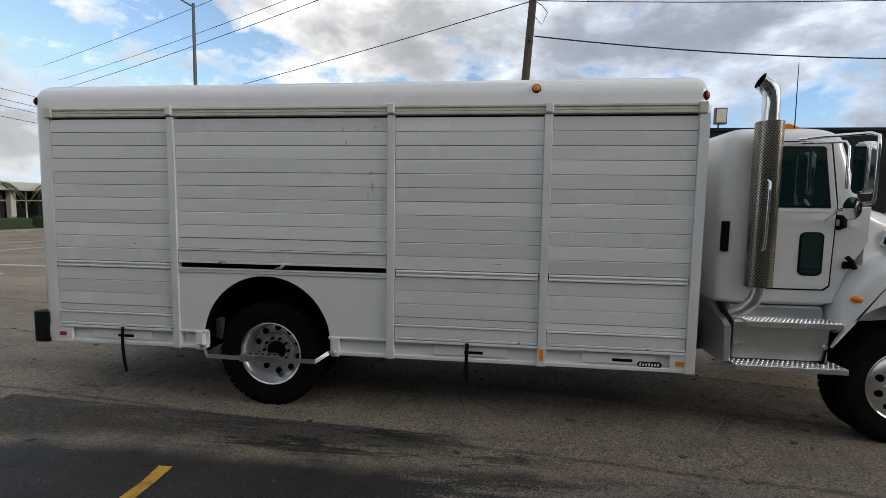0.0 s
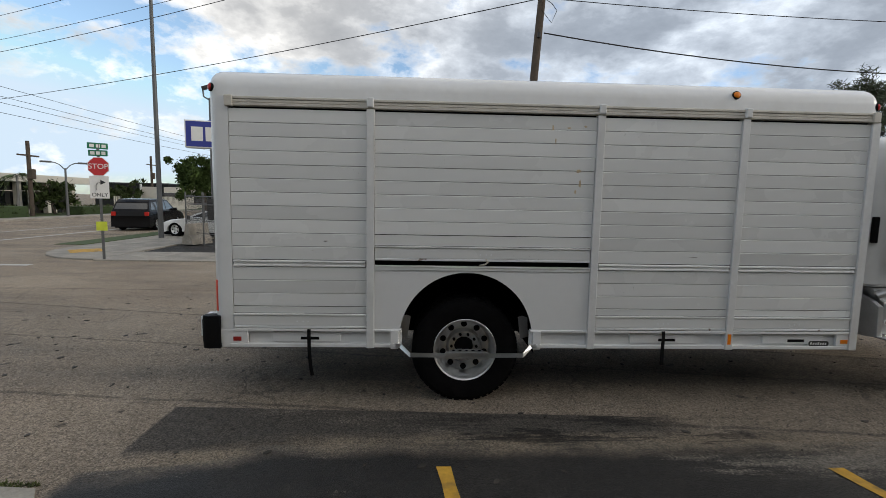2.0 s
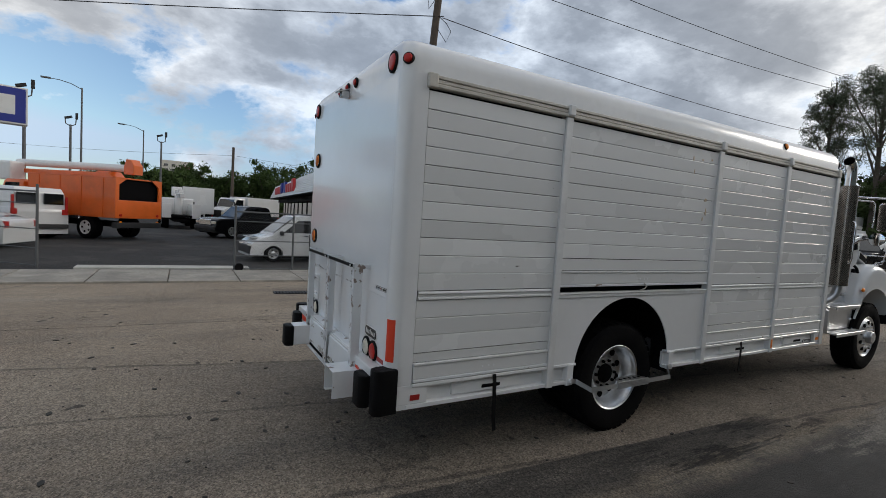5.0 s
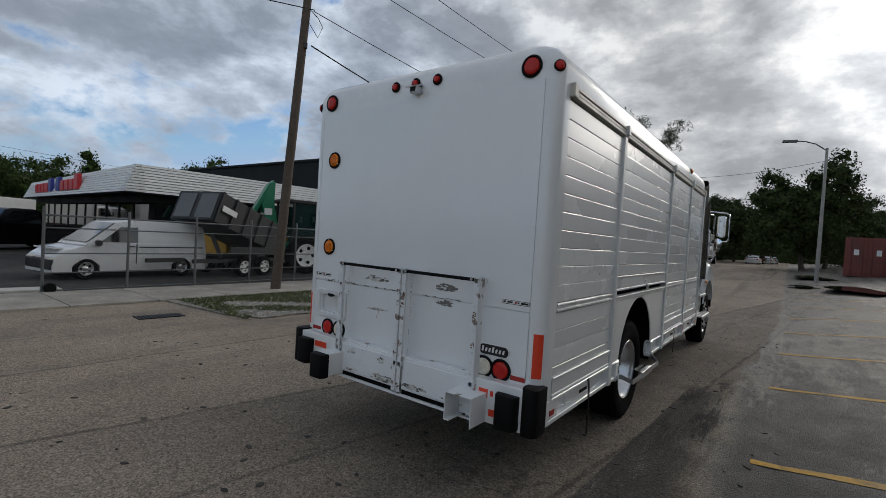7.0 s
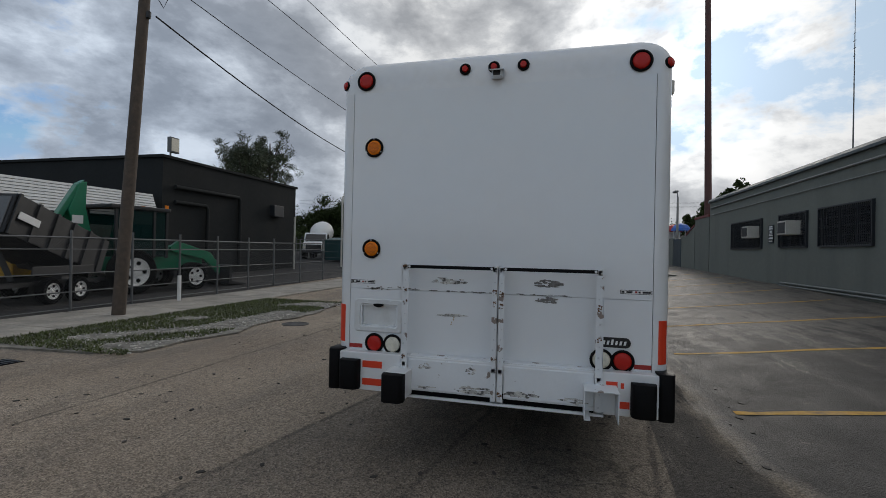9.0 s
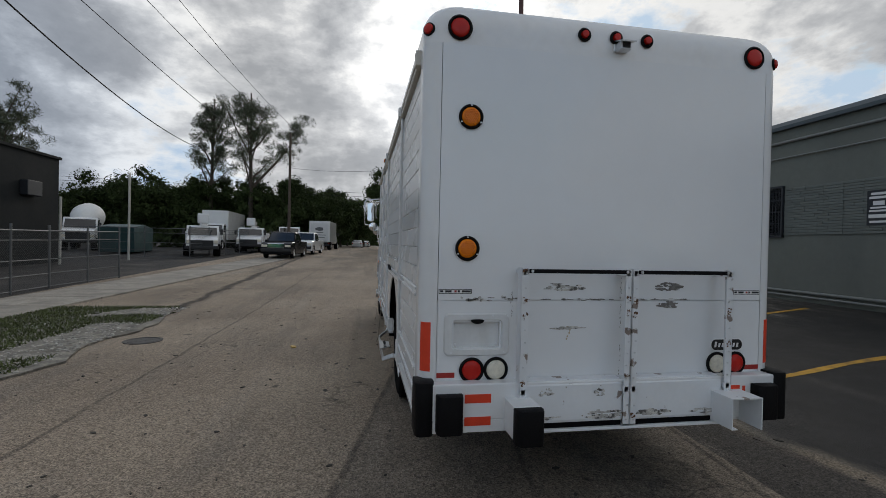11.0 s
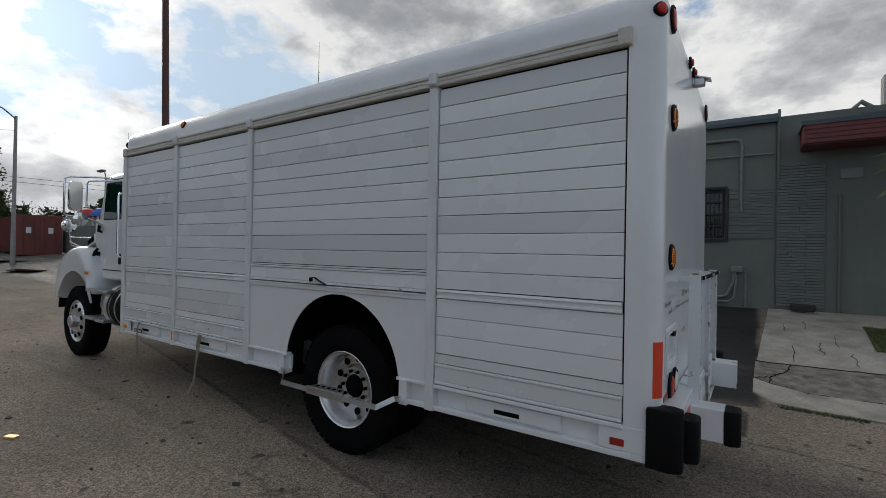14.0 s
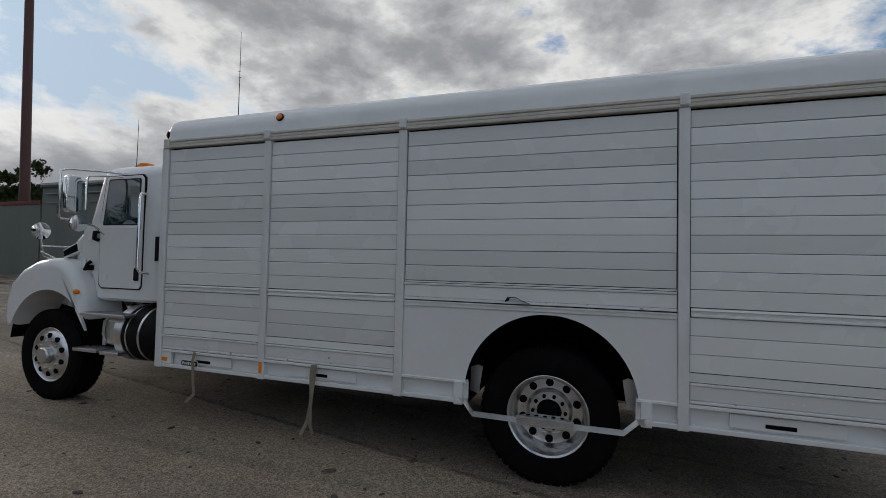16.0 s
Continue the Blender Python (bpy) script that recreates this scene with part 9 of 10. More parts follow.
    part("grille", bm, M_IRON, cs)
    bm = B()
    tube(bm, [(0.45, 0, 0.5), (0.75, 0, 0.75), (0.95, 0, 0.55), (1.0, 0, 0.05)], 0.07, 10)
    part("hose", bm, M_CONDUIT, ac)
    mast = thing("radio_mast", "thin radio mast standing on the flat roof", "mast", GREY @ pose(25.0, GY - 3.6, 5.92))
    part("mast_tube", cyl(B(), (0, 0, 0), (0, 0, 9.9), 0.045, 8, 0.012), M_GALV, mast)
    part("foot_plate", box(B(), -0.2, 0.2, -0.2, 0.2, -0.02, 0.04), M_GALV, mast)
    for k in range(4):
        part("dipole", cyl(B(), (-0.12, 0, 6.6 + 0.4 * k), (0.12, 0, 6.6 + 0.4 * k), 0.012, 6), M_GALV, mast)
    # window air conditioners further along and a notice on the wall
    for x in (22.4, 27.3):
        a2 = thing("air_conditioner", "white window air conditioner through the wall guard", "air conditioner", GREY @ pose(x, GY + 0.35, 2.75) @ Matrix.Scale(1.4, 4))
        part("casing", box(B(), -0.35, 0.35, -0.32, 0.25, 0, 0.5, 0.02), M_PALE, a2)
        part("grille", box(B(), -0.28, 0.28, 0.25, 0.262, 0.06, 0.44), M_IRON, a2)
    for x in (7.3, 25.3):
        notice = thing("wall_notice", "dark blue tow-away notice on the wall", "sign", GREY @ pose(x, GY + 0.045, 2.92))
        part("board", box(B(), -0.31, 0.31, -0.012, 0.012, -0.5, 0.5), M_IRON, notice)
        for k, (w, h, z) in enumerate(((0.42, 0.07, 0.40), (0.5, 0.07, 0.29), (0.3, 0.12, 0.13), (0.44, 0.05, 0.0), (0.5, 0.05, -0.09), (0.52, 0.10, -0.24), (0.46, 0.06, -0.40))):
            part("notice_bar", box(B(), -w / 2, w / 2, 0.012, 0.016, z - h / 2, z + h / 2), M_SIGNWHITE, notice)


def far_right():
    w = thing("yard_wall", "low grey block wall with a red capping beyond the building", "wall", Matrix.Identity(4))
    part("wall_face", box(B(), 23.65, 26.3, GW - 0.15, GW + 0.02, 0.3, 3.70), M_STUCCO, w)
    part("capping", box(B(), 23.65, 26.35, GW - 0.2, GW + 0.06, 3.70, 3.84, 0.01), M_REDFASCIA, w)
    part("wall_face", prism(B(), [(26.3, 0.3), (29.4, 0.3), (29.4, 2.85), (28.2, 2.85), (26.3, 3.35)], "y", GW - 0.13, GW + 0.04), M_STUCCO, w)
    part("capping", prism(B(), [(26.36, 3.34), (28.2, 2.855), (28.2, 2.955), (26.36, 3.44)], "y", GW - 0.18, GW + 0.08), M_REDFASCIA, w)
    part("gate_panel", box(B(), 29.4, 31.4, GW + 0.02, GW + 0.08, 0.85, 2.75, 0.02), M_BLUEGREY, w)
    part("wall_face", box(B(), 31.4, 38.2, GW - 0.02, GW + 0.12, 0.3, 2.80), M_STUCCO, w)
    c = thing("shipping_container", "rust-red steel shipping container with closed doors", "container", at(37.6, -6.4, -6) @ Matrix.Scale(0.93, 4))
    L, W, H = 12.2, 2.44, 2.75
    bm = B()
    box(bm, 0.0, L, -W / 2 + 0.04, W / 2 - 0.04, 0.15, H - 0.05)
    part("shell", bm, M_CONTAINER, c)
    for s in (-1, 1):
        bm = B()
        for k in range(42):
            box(bm, 0.15 + 0.285 * k, 0.29 + 0.285 * k, s * (W / 2 - 0.045), s * W / 2, 0.2, H - 0.1)
        tagged(part("side_corrugation", bm, M_CONTAINER, c), kind="stuff")
        bm = B()
        box(bm, -0.03, 0.0, s * 0.02, s * (W / 2 - 0.1), 0.2, H - 0.1, 0.006, 1)
        d = part("door_leaf", bm, M_CONTAINER, c, "red steel door leaf")
        for y in (0.25, 0.85):
            bm = B()
            cyl(bm, (-0.06, s * y, 0.2), (-0.06, s * y, H - 0.1), 0.022, 8)
            part("locking_bar", bm, M_CONTAINER, d)
        part("stencil_label", box(B(), -0.036, -0.03, s * 0.45, s * 0.72, 1.5, 1.9), M_SIGNWHITE, d)
    for s in (-1, 1):
        for xa, xb in ((-0.02, 0.14), (L - 0.14, L)):
            y0, y1 = sorted((s * (W / 2 - 0.14), s * W / 2))
            part("corner_post", box(B(), xa, xb, y0, y1, 0, H, 0.01, 1), M_CONTAINER, c)
    for z0, z1 in ((H - 0.12, H), (0.02, 0.16)):
        part("end_rail", box(B(), -0.024, 0.12, -W / 2 + 0.14, W / 2 - 0.14, z0, z1), M_CONTAINER, c)
    # playground roofs behind the wall
    for x, y, mt, nm in ((38.6, -9.3, M_TARP, "red"), (36.4, -9.4, M_BLUE, "blue")):
        p = thing("play_tower", nm + " domed playground tower roof behind the wall", "playground", at(x, y) @ Matrix.Scale(0.68, 4))
        bm = B()
        lathe(bm, [(1.1, 3.7), (1.0, 4.0), (0.65, 4.4), (0.0, 4.6)], (0, 0, 0), "z", 8)
        part("tower_roof", bm, mt, p)
        for a in range(4):
            bm = B()
            cyl(bm, (0.85 * math.cos(a * 1.57 + 0.78), 0.85 * math.sin(a * 1.57 + 0.78), 0), (0.85 * math.cos(a * 1.57 + 0.78), 0.85 * math.sin(a * 1.57 + 0.78), 3.8), 0.07, 8)
            part("leg", bm, M_SIGNWHITE, p)
    sh = thing("white_shed", "low white shed behind the container", "shed", at(40, -10.2))
    part("shed_wall", box(B(), 0, 7, -2.5, 1.0, 0, 2.4), M_SIDING, sh)
    part("shed_roof", box(B(), -0.2, 7.2, -2.7, 1.2, 2.4, 2.52), M_PALE, sh)


def dealer_building():
    b = thing("showroom_building", "vehicle showroom with a slanted white slatted fascia", "building", Matrix.Translation((3.9, 17.3, 0)) @ Matrix.Rotation(radians(-4.5), 4, "Z") @ Matrix.Translation((-3.9, -17.3, 0)))
    x0, y0, x1, y1 = 4.65, 18.05, 13.2, 42.0
    zb, zt = 2.74, 3.84
    bm = B()
    box(bm, x0, x1, y0, y1, 2.4, zt)
    part("upper_wall", bm, M_CHARCOAL, b)
    n = 10
    for k in range(n):
        za, zc = zb + (zt - zb) * k / n, zb + (zt - zb) * (k + 1) / n - 0.022
        o = 0.75 - 0.45 * k / n
        ob_ = 0.75 - 0.45 * (k + 1) / n
        bm = B()
        prism(bm, [(y0 - o, za), (y0 - ob_ - 0.02, zc), (y0 - 0.1, zc), (y0 - 0.1, za)], "x", x0 - o, x1)
        part("fascia_board", bm, M_SIDING, b)
        bm = B()
        prism(bm, [(x0 - o, za), (x0 - ob_ - 0.02, zc), (x0 - 0.1, zc), (x0 - 0.1, za)], "y", y0 - o, y1)
        part("fascia_board", bm, M_SIDING, b)
    part("soffit", box(B(), x0 - 0.7, x1, y0 - 0.7, y1, zb - 0.04, zb), M_CHARCOAL, b)
    bm = B()
    box(bm, x0 + 0.5, x1, y0 + 0.6, y1, 0, 2.5)
    part("showroom_glass", bm, M_DGLASS, b, "dark showroom glazing")
    for k in range(11):
        part("mullion", box(B(), x0 + 0.46, x0 + 0.56, y0 + 0.6 + 2.2 * k, y0 + 0.72 + 2.2 * k, 0, 2.95), M_CHARCOAL, b)
        if k < 4:
            part("mullion", box(B(), x0 + 0.5 + 2.0 * k, x0 + 0.62 + 2.0 * k, y0 + 0.55, y0 + 0.65, 0, 2.95), M_CHARCOAL, b)
    # shop lettering drawn as plain bars
    for k in range(11):
        y = y0 + 7.2 + 1.12 * k
        if k in (5,):
            continue
        mt = M_SIGNBLUE if k in (4, 6) else M_SIGNRED
        bm = B()
        box(bm, x0 - 0.74, x0 - 0.56, y, y + 0.80, 2.98, 3.52 if k not in (0, 4, 6) else 3.74, 0.03)
        part("sign_letter_block", bm, mt, b, "raised letter block of the shop sign")
    d = thing("workshop_building", "tall charcoal workshop with a flat roof", "building", Matrix.Identity(4))
    wx0, wx1, wy0, wy1, H = 13.7, 24.4, 17.0, 34, 5.55
    bm = B()
    box(bm, wx0, wx1, wy0, wy1, -0.1, H)
    part("wall", bm, M_CHARCOAL, d)
    part("roof_edge", box(B(), wx0 - 0.1, wx1 + 0.1, wy0 - 0.1, wy1 + 0.1, H, H + 0.14, 0.02), M_CHARCOAL, d)
    bm = B()
    tube(bm, [(14.3, wy0 - 0.12, 4.3), (18.6, wy0 - 0.12, 4.3), (18.75, wy0 - 0.12, 4.15), (18.75, wy0 - 0.12, 0.5)], 0.10, 10)
    tube(bm, [(14.3, wy0 - 0.12, 3.6), (16.2, wy0 - 0.12, 3.6), (16.35, wy0 - 0.12, 3.45), (16.35, wy0 - 0.12, 0.5)], 0.09, 10)
    part("duct", bm, M_CHARCOAL, d, "dark pipe ducts on the wall", smooth=50)
    part("wall_unit", box(B(), 21.6, 22.6, wy0 - 0.35, wy0, 3.5, 4.2, 0.03), M_IRON, d)
    bm = B()
    cyl(bm, (14.2, wy0 + 0.1, H), (14.2, wy0 + 0.1, H + 0.5), 0.04, 8)
    box(bm, 13.95, 14.45, wy0 - 0.15, wy0 + 0.05, H + 0.3, H + 1.0, 0.02)
    fl = part("flood_lamp", bm, M_GALV, d)
    part("lamp_glass", box(B(), 14.0, 14.4, wy0 - 0.17, wy0 - 0.15, H + 0.36, H + 0.94), M_CLEAR, fl)


def avenue():
    # low white building across the avenue, with columns, glazing and a canopy
    b = thing("office_building", "low cream building with tall dark glazing and columns", "building", Matrix.Identity(4))
    X = -33.0
    part("wall", box(B(), X - 12, X - 0.4, 2, 43, 0, 2.85), M_DGLASS, b, "dark tall glazing")
    part("roof_band", box(B(), X - 12, X + 0.8, 1, 44, 2.85, 3.5, 0.03), M_CREAM, b, "cream roof band")
    for k in range(14):
        y = 2 + 3.1 * k
        part("column", box(B(), X - 0.3, X + 0.15, y, y + 0.4, 0, 2.85, 0.03), M_CREAM, b)
        if y < 42:
            part("mullion", box(B(), X - 0.42, X - 0.34, y + 1.6, y + 1.68, 0, 2.85), M_CREAM, b)
    part("transom", box(B(), X - 0.42, X - 0.34, 2, 43, 2.05, 2.12), M_CREAM, b)
    for y in (22.5, 24.0, 28.2, 33.5):
        palm(X + 2.2, y, 3.3, int(y * 10))
    hedge(X + 2.8, X + 4.6, 12, 24.5, 0.9), hedge(X + 3.4, X + 5.2, 25.5, 31, 1.0), hedge(X + 4, X + 5.6, 36, 40, 0.9)
    for y0, y1 in ((-20, 90),):
        bm = B()
        box(bm, X + 5.8, X + 7.6, y0, y1, -0.05, 0.14, 0.02)
        solo("avenue_pavement", bm, M_CONC, "pale concrete pavement across the avenue", "pavement", kind="structure")
        bm = B()
        box(bm, X + 0.2, X + 5.8, y0, y1, -0.05, 0.08)
        solo("avenue_lawn", bm, M_LAWN, "grass strip in front of the low building", "lawn", kind="structure")
    g = thing("picket_fence", "pale picket fence beside the avenue", "fence", Matrix.Identity(4))
    for k in range(60):
        part("picket", box(B(), X + 3.0, X + 3.05, 44 + 0.28 * k, 44.16 + 0.28 * k, 0.5, 1.75), M_PALE, g)
    part("plinth", box(B(), X + 2.9, X + 3.2, 43.5, 61.5, 0, 0.6), M_PALE, g)
    d = thing("warehouse", "large black flat-roofed warehouse in the distance", "building", Matrix.Identity(4))
    part("wall", box(B(), -53, -41, 75, 95, 0, 3.7), M_CHARCOAL, d)
    part("roof_edge", box(B(), -53.2, -40.8, 74.8, 95, 3.7, 3.9), M_IRON, d)
    part("pale_front", box(B(), -39, -24, 70, 74.5, 0, 3.2), M_CREAM, d)
    part("pale_front_glazing", box(B(), -39.05, -24, 69.9, 70.1, 0.6, 2.3), M_DGLASS, d)
    t = thing("apartment_tower", "distant apartment tower with red balconies", "building", Matrix.Identity(4))
    part("wall", box(B(), -14, 4, 330, 345, 0, 27), M_CREAM, t)
    for k in range(8):
        part("balcony", box(B(), -3, 3, 328.4, 330, 2.5 + 2.9 * k, 3.7 + 2.9 * k), M_REDFASCIA, t)
        for j in range(2):
            part("window", box(B(), -12 + 4 * j, -10 + 4 * j, 329.9, 330.1, 3.0 + 2.9 * k, 4.6 + 2.9 * k), M_DGLASS, t)


# ---- signs ----
def signs():
    s = thing("stop_sign", "red octagonal stop sign with street name blades on a steel post", "stop sign", at(-7.35, 8.35, 12, -0.22))
    part("post", box(B(), -0.03, 0.03, -0.02, 0.02, 0, 3.56), M_GALV, s)
    bm = B()
    R = 0.285
    prism(bm, [(R * math.cos(radians(22.5 + 45 * k)), 2.92 + R * math.sin(radians(22.5 + 45 * k))) for k in range(8)], "y", -0.035, -0.028)
    rim = part("sign_border", bm, M_SIGNWHITE, s)
    bm = B()
    R = 0.267
    prism(bm, [(R * math.cos(radians(22.5 + 45 * k)), 2.92 + R * math.sin(radians(22.5 + 45 * k))) for k in range(8)], "y", -0.040, -0.030)
    face = part("sign_face", bm, M_SIGNRED, s, "red octagonal face")
    text("STOP", 0.205, pose(0, -0.043, 2.92, 90, 0, 0), M_SIGNWHITE, face)
    b2 = part("turn_sign", box(B(), -0.24, 0.24, -0.035, -0.028, 2.02, 2.66, 0.002, 1), M_SIGNWHITE, s, "white right-turn-only sign")
    text("ONLY", 0.15, pose(0, -0.037, 2.12, 90, 0, 0), M_IRON, b2)
    bm = B()
    tube(bm, [(-0.08, -0.037, 2.26), (-0.08, -0.037, 2.40), (-0.04, -0.037, 2.46), (0.04, -0.037, 2.48)], 0, flat=(0.05, 0.004))
    prism(bm, [(0.03, 2.55), (0.16, 2.48), (0.03, 2.41)], "y", -0.039, -0.035)
    part("turn_arrow", bm, M_IRON, b2)
    for z, rz in ((3.30, 0), (3.50, 25)):
        bl = part("street_blade", box(B(), -0.24, 0.24, -0.012, 0.012, -0.085, 0.085, 0.01), M_SIGNGREEN, s, "green street name blade")
        bl.matrix_local = pose(0, -0.01, z, 0, 0, rz)
        for a, b in ((-0.19, -0.08), (-0.04, 0.05), (0.09, 0.19)):
            o = part("name_bar", box(B(), a, b, -0.016, -0.012, -0.045, 0.045), M_SIGNWHITE, bl)
    part("parking_plate", box(B(), -0.14, 0.14, -0.032, -0.028, 1.10, 1.36), mat("lime_plate", (0.55, 0.62, 0.05), 0.5), s)
    n = thing("number_sign", "blue illuminated lot sign on a grey steel column", "sign", at(-6.8, 15.1, 14, -0.2))
    part("column", box(B(), -0.15, 0.15, -0.15, 0.15, 0, 4.2, 0.01, 1), mat("grey_column_paint", (0.16, 0.19, 0.21), 0.5), n)
    part("column_box", box(B(), -0.55, -0.2, -0.25, 0.1, 1.1, 2.0, 0.02), M_PLASTIC, n)
    cab_ = part("sign_cabinet", box(B(), -1.30, 1.30, -0.24, 0.24, 4.12, 5.25, 0.02), M_SIGNWHITE, n, "white sign cabinet")
    fc = part("sign_face", box(B(), -1.25, 1.25, -0.252, -0.23, 4.17, 5.20), M_SIGNBLUE, cab_, "blue sign face")
    bm = B()
    prism(bm, [(-0.42, 5.25), (-0.26, 5.32), (-0.22, 5.50), (-0.11, 5.62), (0.11, 5.62), (0.22, 5.50), (0.26, 5.32), (0.42, 5.25)], "y", -0.24, 0.24)
    part("sign_crest", bm, M_SIGNBLUE, cab_)
    for k in range(4):
        x = -1.05 + 0.54 * k
        bm = B()
        box(bm, x, x + 0.44, -0.262, -0.251, 4.40, 4.98, 0.004, 1)
        part("number_bar", bm, M_SIGNWHITE, fc, "pale bar in place of a number")
    fs = thing("shop_board", "white board sign with two posts across the avenue", "sign", at(-28, 47, 8, -1.7))
    for x in (-0.9, 0.9):
        part("post", box(B(), x - 0.08, x + 0.08, -0.08, 0.08, 0, 4.8), M_SIGNWHITE, fs)
    part("board", box(B(), -0.9, 0.9, -0.05, 0.05, 3.0, 4.5), M_CREAM, fs)
    br = thing("road_barrier", "weathered concrete road barrier lying at the corner", "barrier", at(-7.0, 13.2, 70))
    bm = B()
    prism(bm, [(-0.28, 0.045), (-0.25, 0.25), (-0.10, 0.42), (-0.07, 0.85), (0.07, 0.85), (0.10, 0.42), (0.25, 0.25), (0.28, 0.045)], "x", -0.5, 0.5, 0.02)
    part("barrier_block", bm, M_CONC, br)


def place_all():
    markings(), sidewalk(), poles_and_wires()
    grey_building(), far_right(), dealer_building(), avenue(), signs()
    f = chain_fence((0.1, 10.4), (13.0, 10.7), 1.70, 1.55, "grey chain-link yard fence along the pavement")
    bm = B()
    lathe(bm, [(0.0, -0.04), (0.11, -0.04), (0.12, 0.0), (0.11, 0.04), (0.0, 0.04)], (0.12, -0.08, 0.12), "y", 16)
    part("gate_wheel", bm, M_BLACK, f, "black gate wheel")
    chain_fence((13.0, 10.7), (16.2, 10.3), 1.70, 1.6, "open grey chain-link gate leaf")
    chain_fence((-4.35, 10.95), (-7.6, 13.6), 1.9, 1.4, "grey chain-link fence round the lot corner")
    chain_fence((-7.6, 13.6), (-8.6, 22), 1.9, 2.4, "grey chain-link fence along the avenue", cell=0.12)
    chain_fence((29.5, 12.4), (52, 9.9), 1.9, 3.0, "grey chain-link fence of the truck yard", cell=0.16)
    chain_fence((29.5, 12.4), (31, 21), 1.9, 3.0, "grey chain-link fence beside the yard entrance", cell=0.16)
    pole_solo("gate_post", 22.8, 16.0, 3.3, 0.06, 0.06, M_PALE, "white steel gate post", "post")
    pole_solo("gate_post", 26.9, 14.8, 5.0, 0.065, 0.06, M_PALE, "tall white steel post with a small lamp", "post")
    pole_solo("gate_post", 7.5, 9.95, 0.75, 0.05, 0.05, M_SIGNWHITE, "short white plastic marker post", "post")
    # the yard behind the fence
    small_van(pose(2.75, 13.7, 0, 0, 0, 188) @ Matrix.Scale(0.90, 4))
    dump_trailer(pose(6.0, 13.3, 0, 0, 0, 14))
    backhoe(pose(9.6, 13.6, 0, 0, 0, -8))
    mini = thing("mini_excavator", "yellow compact machine behind the trailer", "machine", pose(7.4, 15.6, 0, 0, 0, 20))
    bm = B()
    prism(bm, [(-1.3, 0.6), (-1.3, 1.3), (-0.4, 1.5), (0.5, 1.25), (1.4, 1.2), (1.4, 0.6)], "y", -0.6, 0.6, 0.06)
    part("body", bm, M_MACHYEL, mini)
    for s in (-1, 1):
        part("track", box(B(), -1.2, 1.2, s * 0.5, s * 0.85, 0, 0.55, 0.2, 4), M_PLASTIC, mini)
    sports_car(pose(-8.1, 17.2, 0, 0, 0, 166))
    big_van(pose(-7.9, 22.4, 0, 0, 0, 128))
    orange_bucket_truck(pose(-5.9, 24.0, 0, 0, 0, 137))
    utility_truck(pose(-1.6, 36.5, 0, 0, 0, 95), "white utility truck with a red winch in the lot")
    box_truck(pose(-0.5, 46.5, 0, 0, 0, 95), "white box truck in the lot", 5.0, 3.2)
    pickup(pose(0.6, 55, 0, 0, 0, 95), M_CARWHITE, "white pickup truck far back in the lot")
    box_truck(pose(3.4, 44.5, 0, 0, 0, 215), "white step van parked in the lot", 4.0, 2.7)
    pickup(pose(2.4, 26.2, 0, 0, 0, 208), M_CARBLACK, "black pickup truck parked in the lot")
    tent = thing("canopy_tent", "blue canopy tent by the showroom", "tent", pose(5.9, 49, 0) @ Matrix.Scale(0.7, 4))
    bm = B()
    lathe(bm, [(2.3, 2.5), (2.25, 2.75), (0.0, 3.9)], (0, 0, 0), "z", 4)
    part("tent_roof", bm, M_BLUE, tent)
    for a in range(4):
        part("leg", cyl(B(), (2.1 * math.cos(a * 1.571), 2.1 * math.sin(a * 1.571), 0), (2.1 * math.cos(a * 1.571), 2.1 * math.sin(a * 1.571), 2.5), 0.03, 6), M_GALV, tent)
    suv(pose(-13.9, 22.2, 0, 0, 0, 97))
    sedan(pose(-8.6, 40, 0, 0, 0, 85), M_CARBLACK, "dark saloon car behind the corner fence")
    # street ahead
    pickup(at(32.8, 7.0, 176), M_CARBLACK, "black pickup truck parked half on the pavement")
    pickup(at(39.5, 6.3, 175), M_CARWHITE, "white pickup truck parked behind the black one")
    utility_truck(at(33.6, 12.9, 196), "white utility truck with a folded boom in the yard")
    utility_truck(at(41.2, 11.2, 186), "white service truck with a crane in the yard")
    box_truck(at(47, 16.0, 182), "white refrigerated truck in the yard", 8.0, 3.9)
    box_truck(at(53, 9.8, 190), "white flatbed cab truck in the yard", 3.0, 2.6)
    mixer_truck(at(39.5, 23.8, 200))
    dump = thing("waste_container", "dark green steel waste container in the yard", "dumpster", at(36.5, 19.2, 10))
    bm = B()
    prism(bm, [(-2.6, 0.1), (-2.8, 1.9), (0, 2.15), (2.8, 1.9), (2.6, 0.1)], "y", -1.1, 1.1, 0.02)
    part("bin_body", bm, mat("dumpster_green", (0.02, 0.06, 0.06), 0.5, vary=0.15, scale=2), dump)
    box_truck(at(60.6, 6.1, -4), "white box truck parked down the street with its closed rear door", 6.0, 3.45, mark=True)
    for k, (x, y, p) in enumerate(((88, 9, M_CARWHITE), (96, 9.3, M_CARBLACK), (104, 9, M_CARWHITE), (80, -6, M_CARWHITE), (92, -6.5, M_CARBLACK), (100, -6, M_CARWHITE), (70, -9.5, M_CARBLACK), (112, 9.2, M_CARWHITE), (120, -6, M_CARWHITE))):
        sedan(at(x, y + bend(x), -4 if y > 0 else 176), p, "parked saloon car far down the street")
    # trees
    pine = "tall airy casuarina tree with thin grey-green foliage"
    tree(57.0, 19.6, 20.6, 4.5, 6.5, pine, 11, 260, 46, 0.52, M_NEEDLE, True, 0.36)
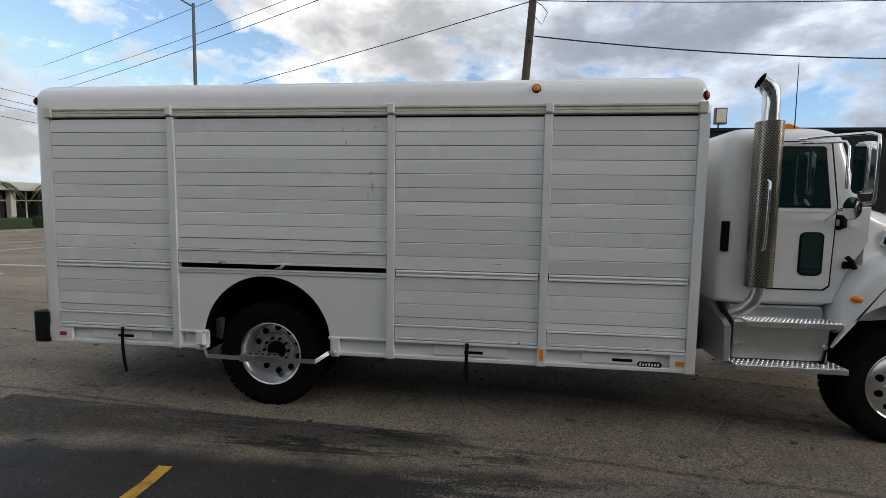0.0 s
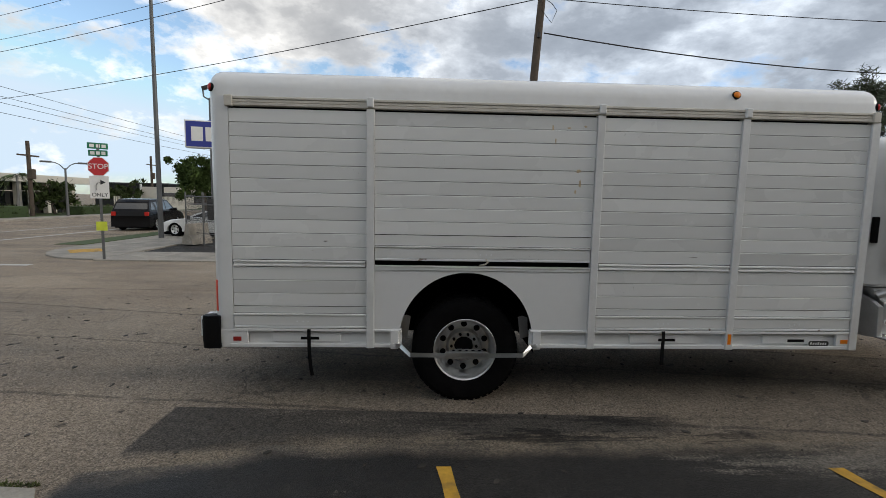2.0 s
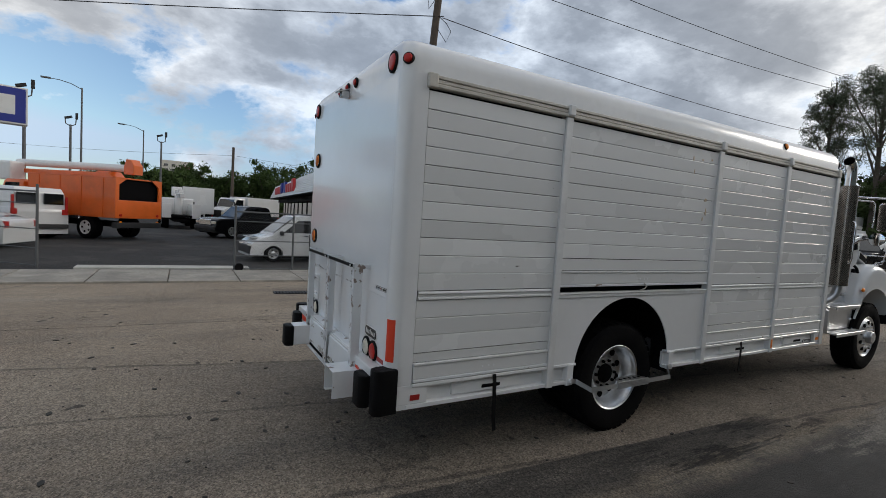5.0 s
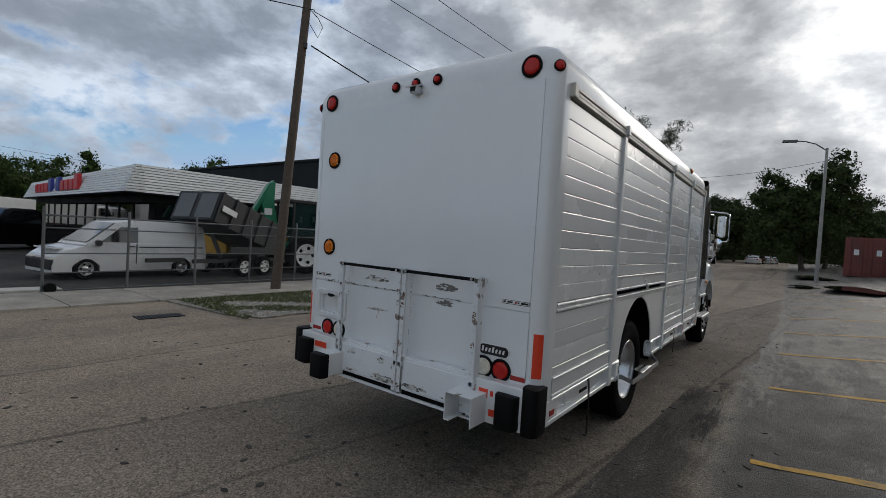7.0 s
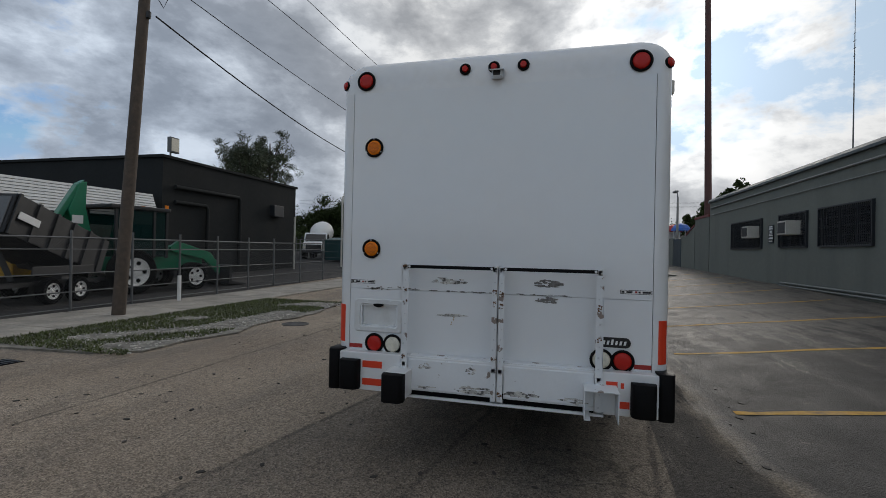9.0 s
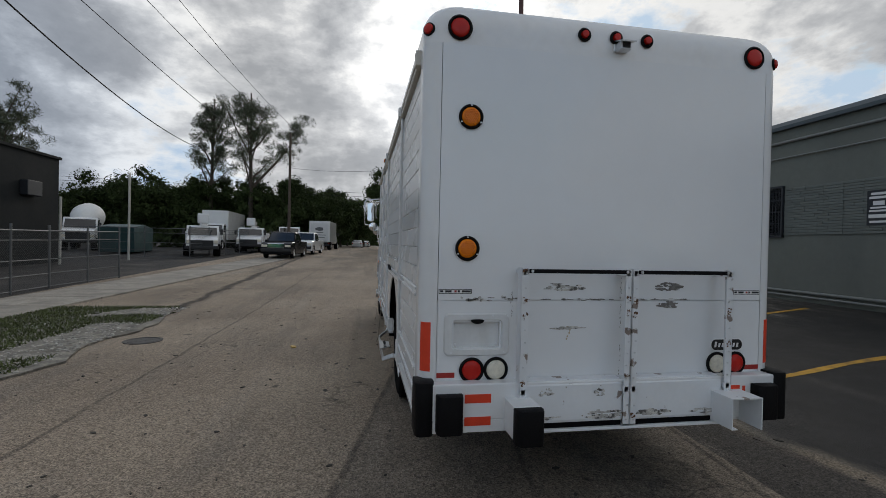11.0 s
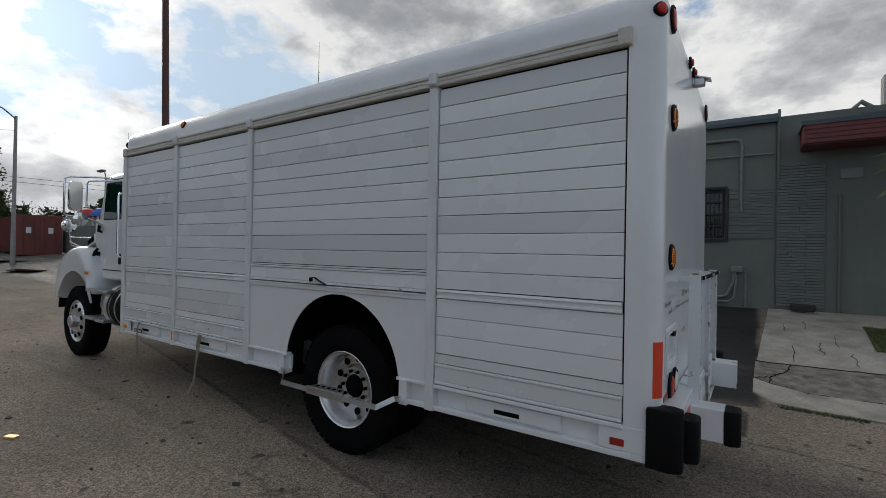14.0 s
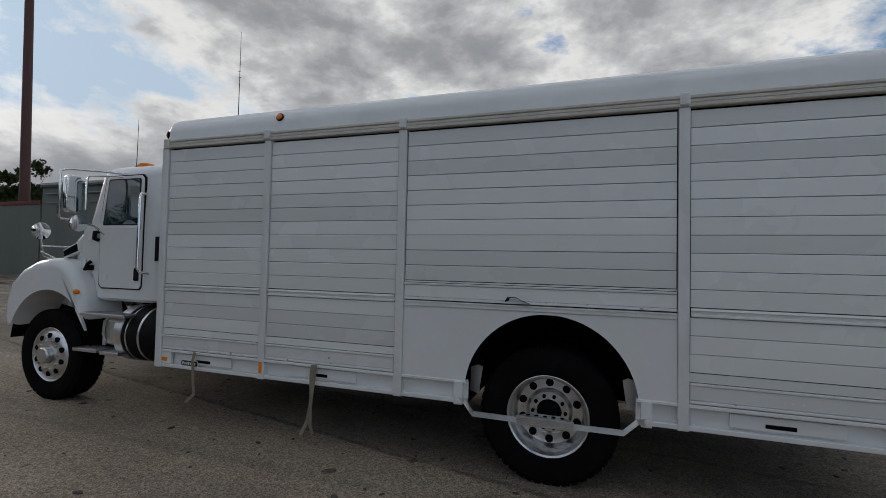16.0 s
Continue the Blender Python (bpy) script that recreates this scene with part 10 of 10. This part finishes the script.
    tree(55.0, 14.4, 21.2, 4.8, 6.5, pine, 12, 270, 46, 0.52, M_NEEDLE, True, 0.40, limb=(-5.6, 14.5))
    tree(37.5, 31, 13.0, 4.2, 5.0, pine, 13, 170, 44, 0.60, M_NEEDLE, True, 0.34)
    tree(44.5, 33.0, 15.4, 4.4, 5.0, pine, 14, 170, 44, 0.60, M_NEEDLE, True, 0.34)
    tree(52, 40.0, 15.0, 4.8, 6.0, pine, 15, 170, 44, 0.60, M_NEEDLE, True, 0.34)
    broad = "broad dark green street tree with a dense crown"
    for k, (x, y, h, r) in enumerate(((53, -3.4, 9.8, 5.2), (65, -5.6, 8.4, 4.8), (78, -8.2, 9.0, 5.5), (58, 13, 8.4, 5.0), (64, 10, 9.4, 4.6), (74, 9, 9.6, 5.5), (86, 8, 10.5, 6.5), (100, 6, 11, 7), (94, -12, 9.5, 6), (112, -13, 10, 7), (116, 5, 11, 8), (57, 24, 8.4, 6.0), (62, 33, 8.4, 6.5), (56, 44, 8.4, 6.5), (60, 19, 8.2, 5.5))):
        tree(x, y, h, r, 1.9, broad, 30 + k, 170, 190 if x < 80 else 80, 0.21 if x < 80 else 0.36)
    for k, (x, y, h, r) in enumerate(((-3, 58, 5.4, 4.0), (2.5, 62, 5.9, 4.4), (8, 60, 6.0, 4.4), (13, 52, 6.6, 4.4), (-8.5, 66, 5.2, 4.0), (-23, 49, 6.6, 3.4), (20, 50, 9, 5), (-2.5, 80, 8, 5), (12, 75, 9, 6))):
        tree(x, y, h, r, 2.0, "round green tree behind the yard", 60 + k, 110, 120, 0.22, M_LEAF_LIT)
    for k, (x, y, h, r) in enumerate(((38.8, -12.3, 4.6, 2.4), (42.5, -14.5, 5.0, 2.8), (31.5, -11.4, 4.9, 2.0))):
        tree(x, y, h, r, 2.0, "dark green tree behind the yard wall", 80 + k, 80, 90, 0.2, r0=0.16)
    for k, (x, y) in enumerate(((-30.5, 37), (-30, 46), (-26.5, 63))):
        tree(x, y, 3.4, 2.0, 0.8, "low green shrub tree along the avenue", 90 + k, 40, 36, 0.22, r0=0.12)
    rng = random.Random(77)
    core = B()
    prev = None
    for k in range(81):
        a = -0.66 + 1.45 * k / 80
        d = 165 + 8 * noise.noise(Vector((a * 9, 5.0, 0)))
        hh = 9.0 + 4 * noise.noise(Vector((a * 14, 1.0, 0.0))) + 1.5 * noise.noise(Vector((a * 60, 2.0, 0)))
        cur = (core.verts.new((d * math.cos(a), d * math.sin(a), 0.3)), core.verts.new((d * math.cos(a) * 0.99, d * math.sin(a) * 0.99, hh)), core.verts.new((d * math.cos(a) * 1.06, d * math.sin(a) * 1.06, hh * 0.9)))
        if prev:
            core.faces.new((prev[0], cur[0], cur[1], prev[1])), core.faces.new((prev[1], cur[1], cur[2], prev[2]))
        prev = cur
    wood = thing("distant_woods", "dark belt of distant trees closing the horizon", "woods", Matrix.Identity(4), kind="stuff")
    cs, rs = [], []
    for k in range(900):
        a = rng.uniform(-0.62, 0.75)
        d = rng.uniform(125, 190)
        hh = 9.5 + 4 * noise.noise(Vector((a * 14, 1.0, 0.0)))
        cs.append((d * math.cos(a), d * math.sin(a), 0.65 + hh * rng.random() ** 0.8)), rs.append(rng.uniform(2.0, 3.4))
    for k in range(420):
        x = rng.uniform(52, 120)
        yy = rng.choice((rng.uniform(9.5, 24), rng.uniform(-15, -11) if x > 80 else rng.uniform(11, 20)))
        cs.append((x, yy, 0.65 + rng.uniform(0.2, 2.4))), rs.append(rng.uniform(1.0, 2.0))
    for k in range(300):
        cs.append((rng.uniform(-16, 30), rng.uniform(62, 100), rng.uniform(0.3, 2.6))), rs.append(rng.uniform(1.4, 2.6))
    part("woods_mass", core, M_LEAF, wood)["kind"] = "stuff"
    leaf_mesh("woods_foliage", cs, rs, 80, 0.5, M_LEAF, wood, rng, core=True)["kind"] = "stuff"
    fan_palm(-2.75, -6.1, 2.75, 4, "fan palm with drooping green leaves by the entrance", r=0.85)


place_all()
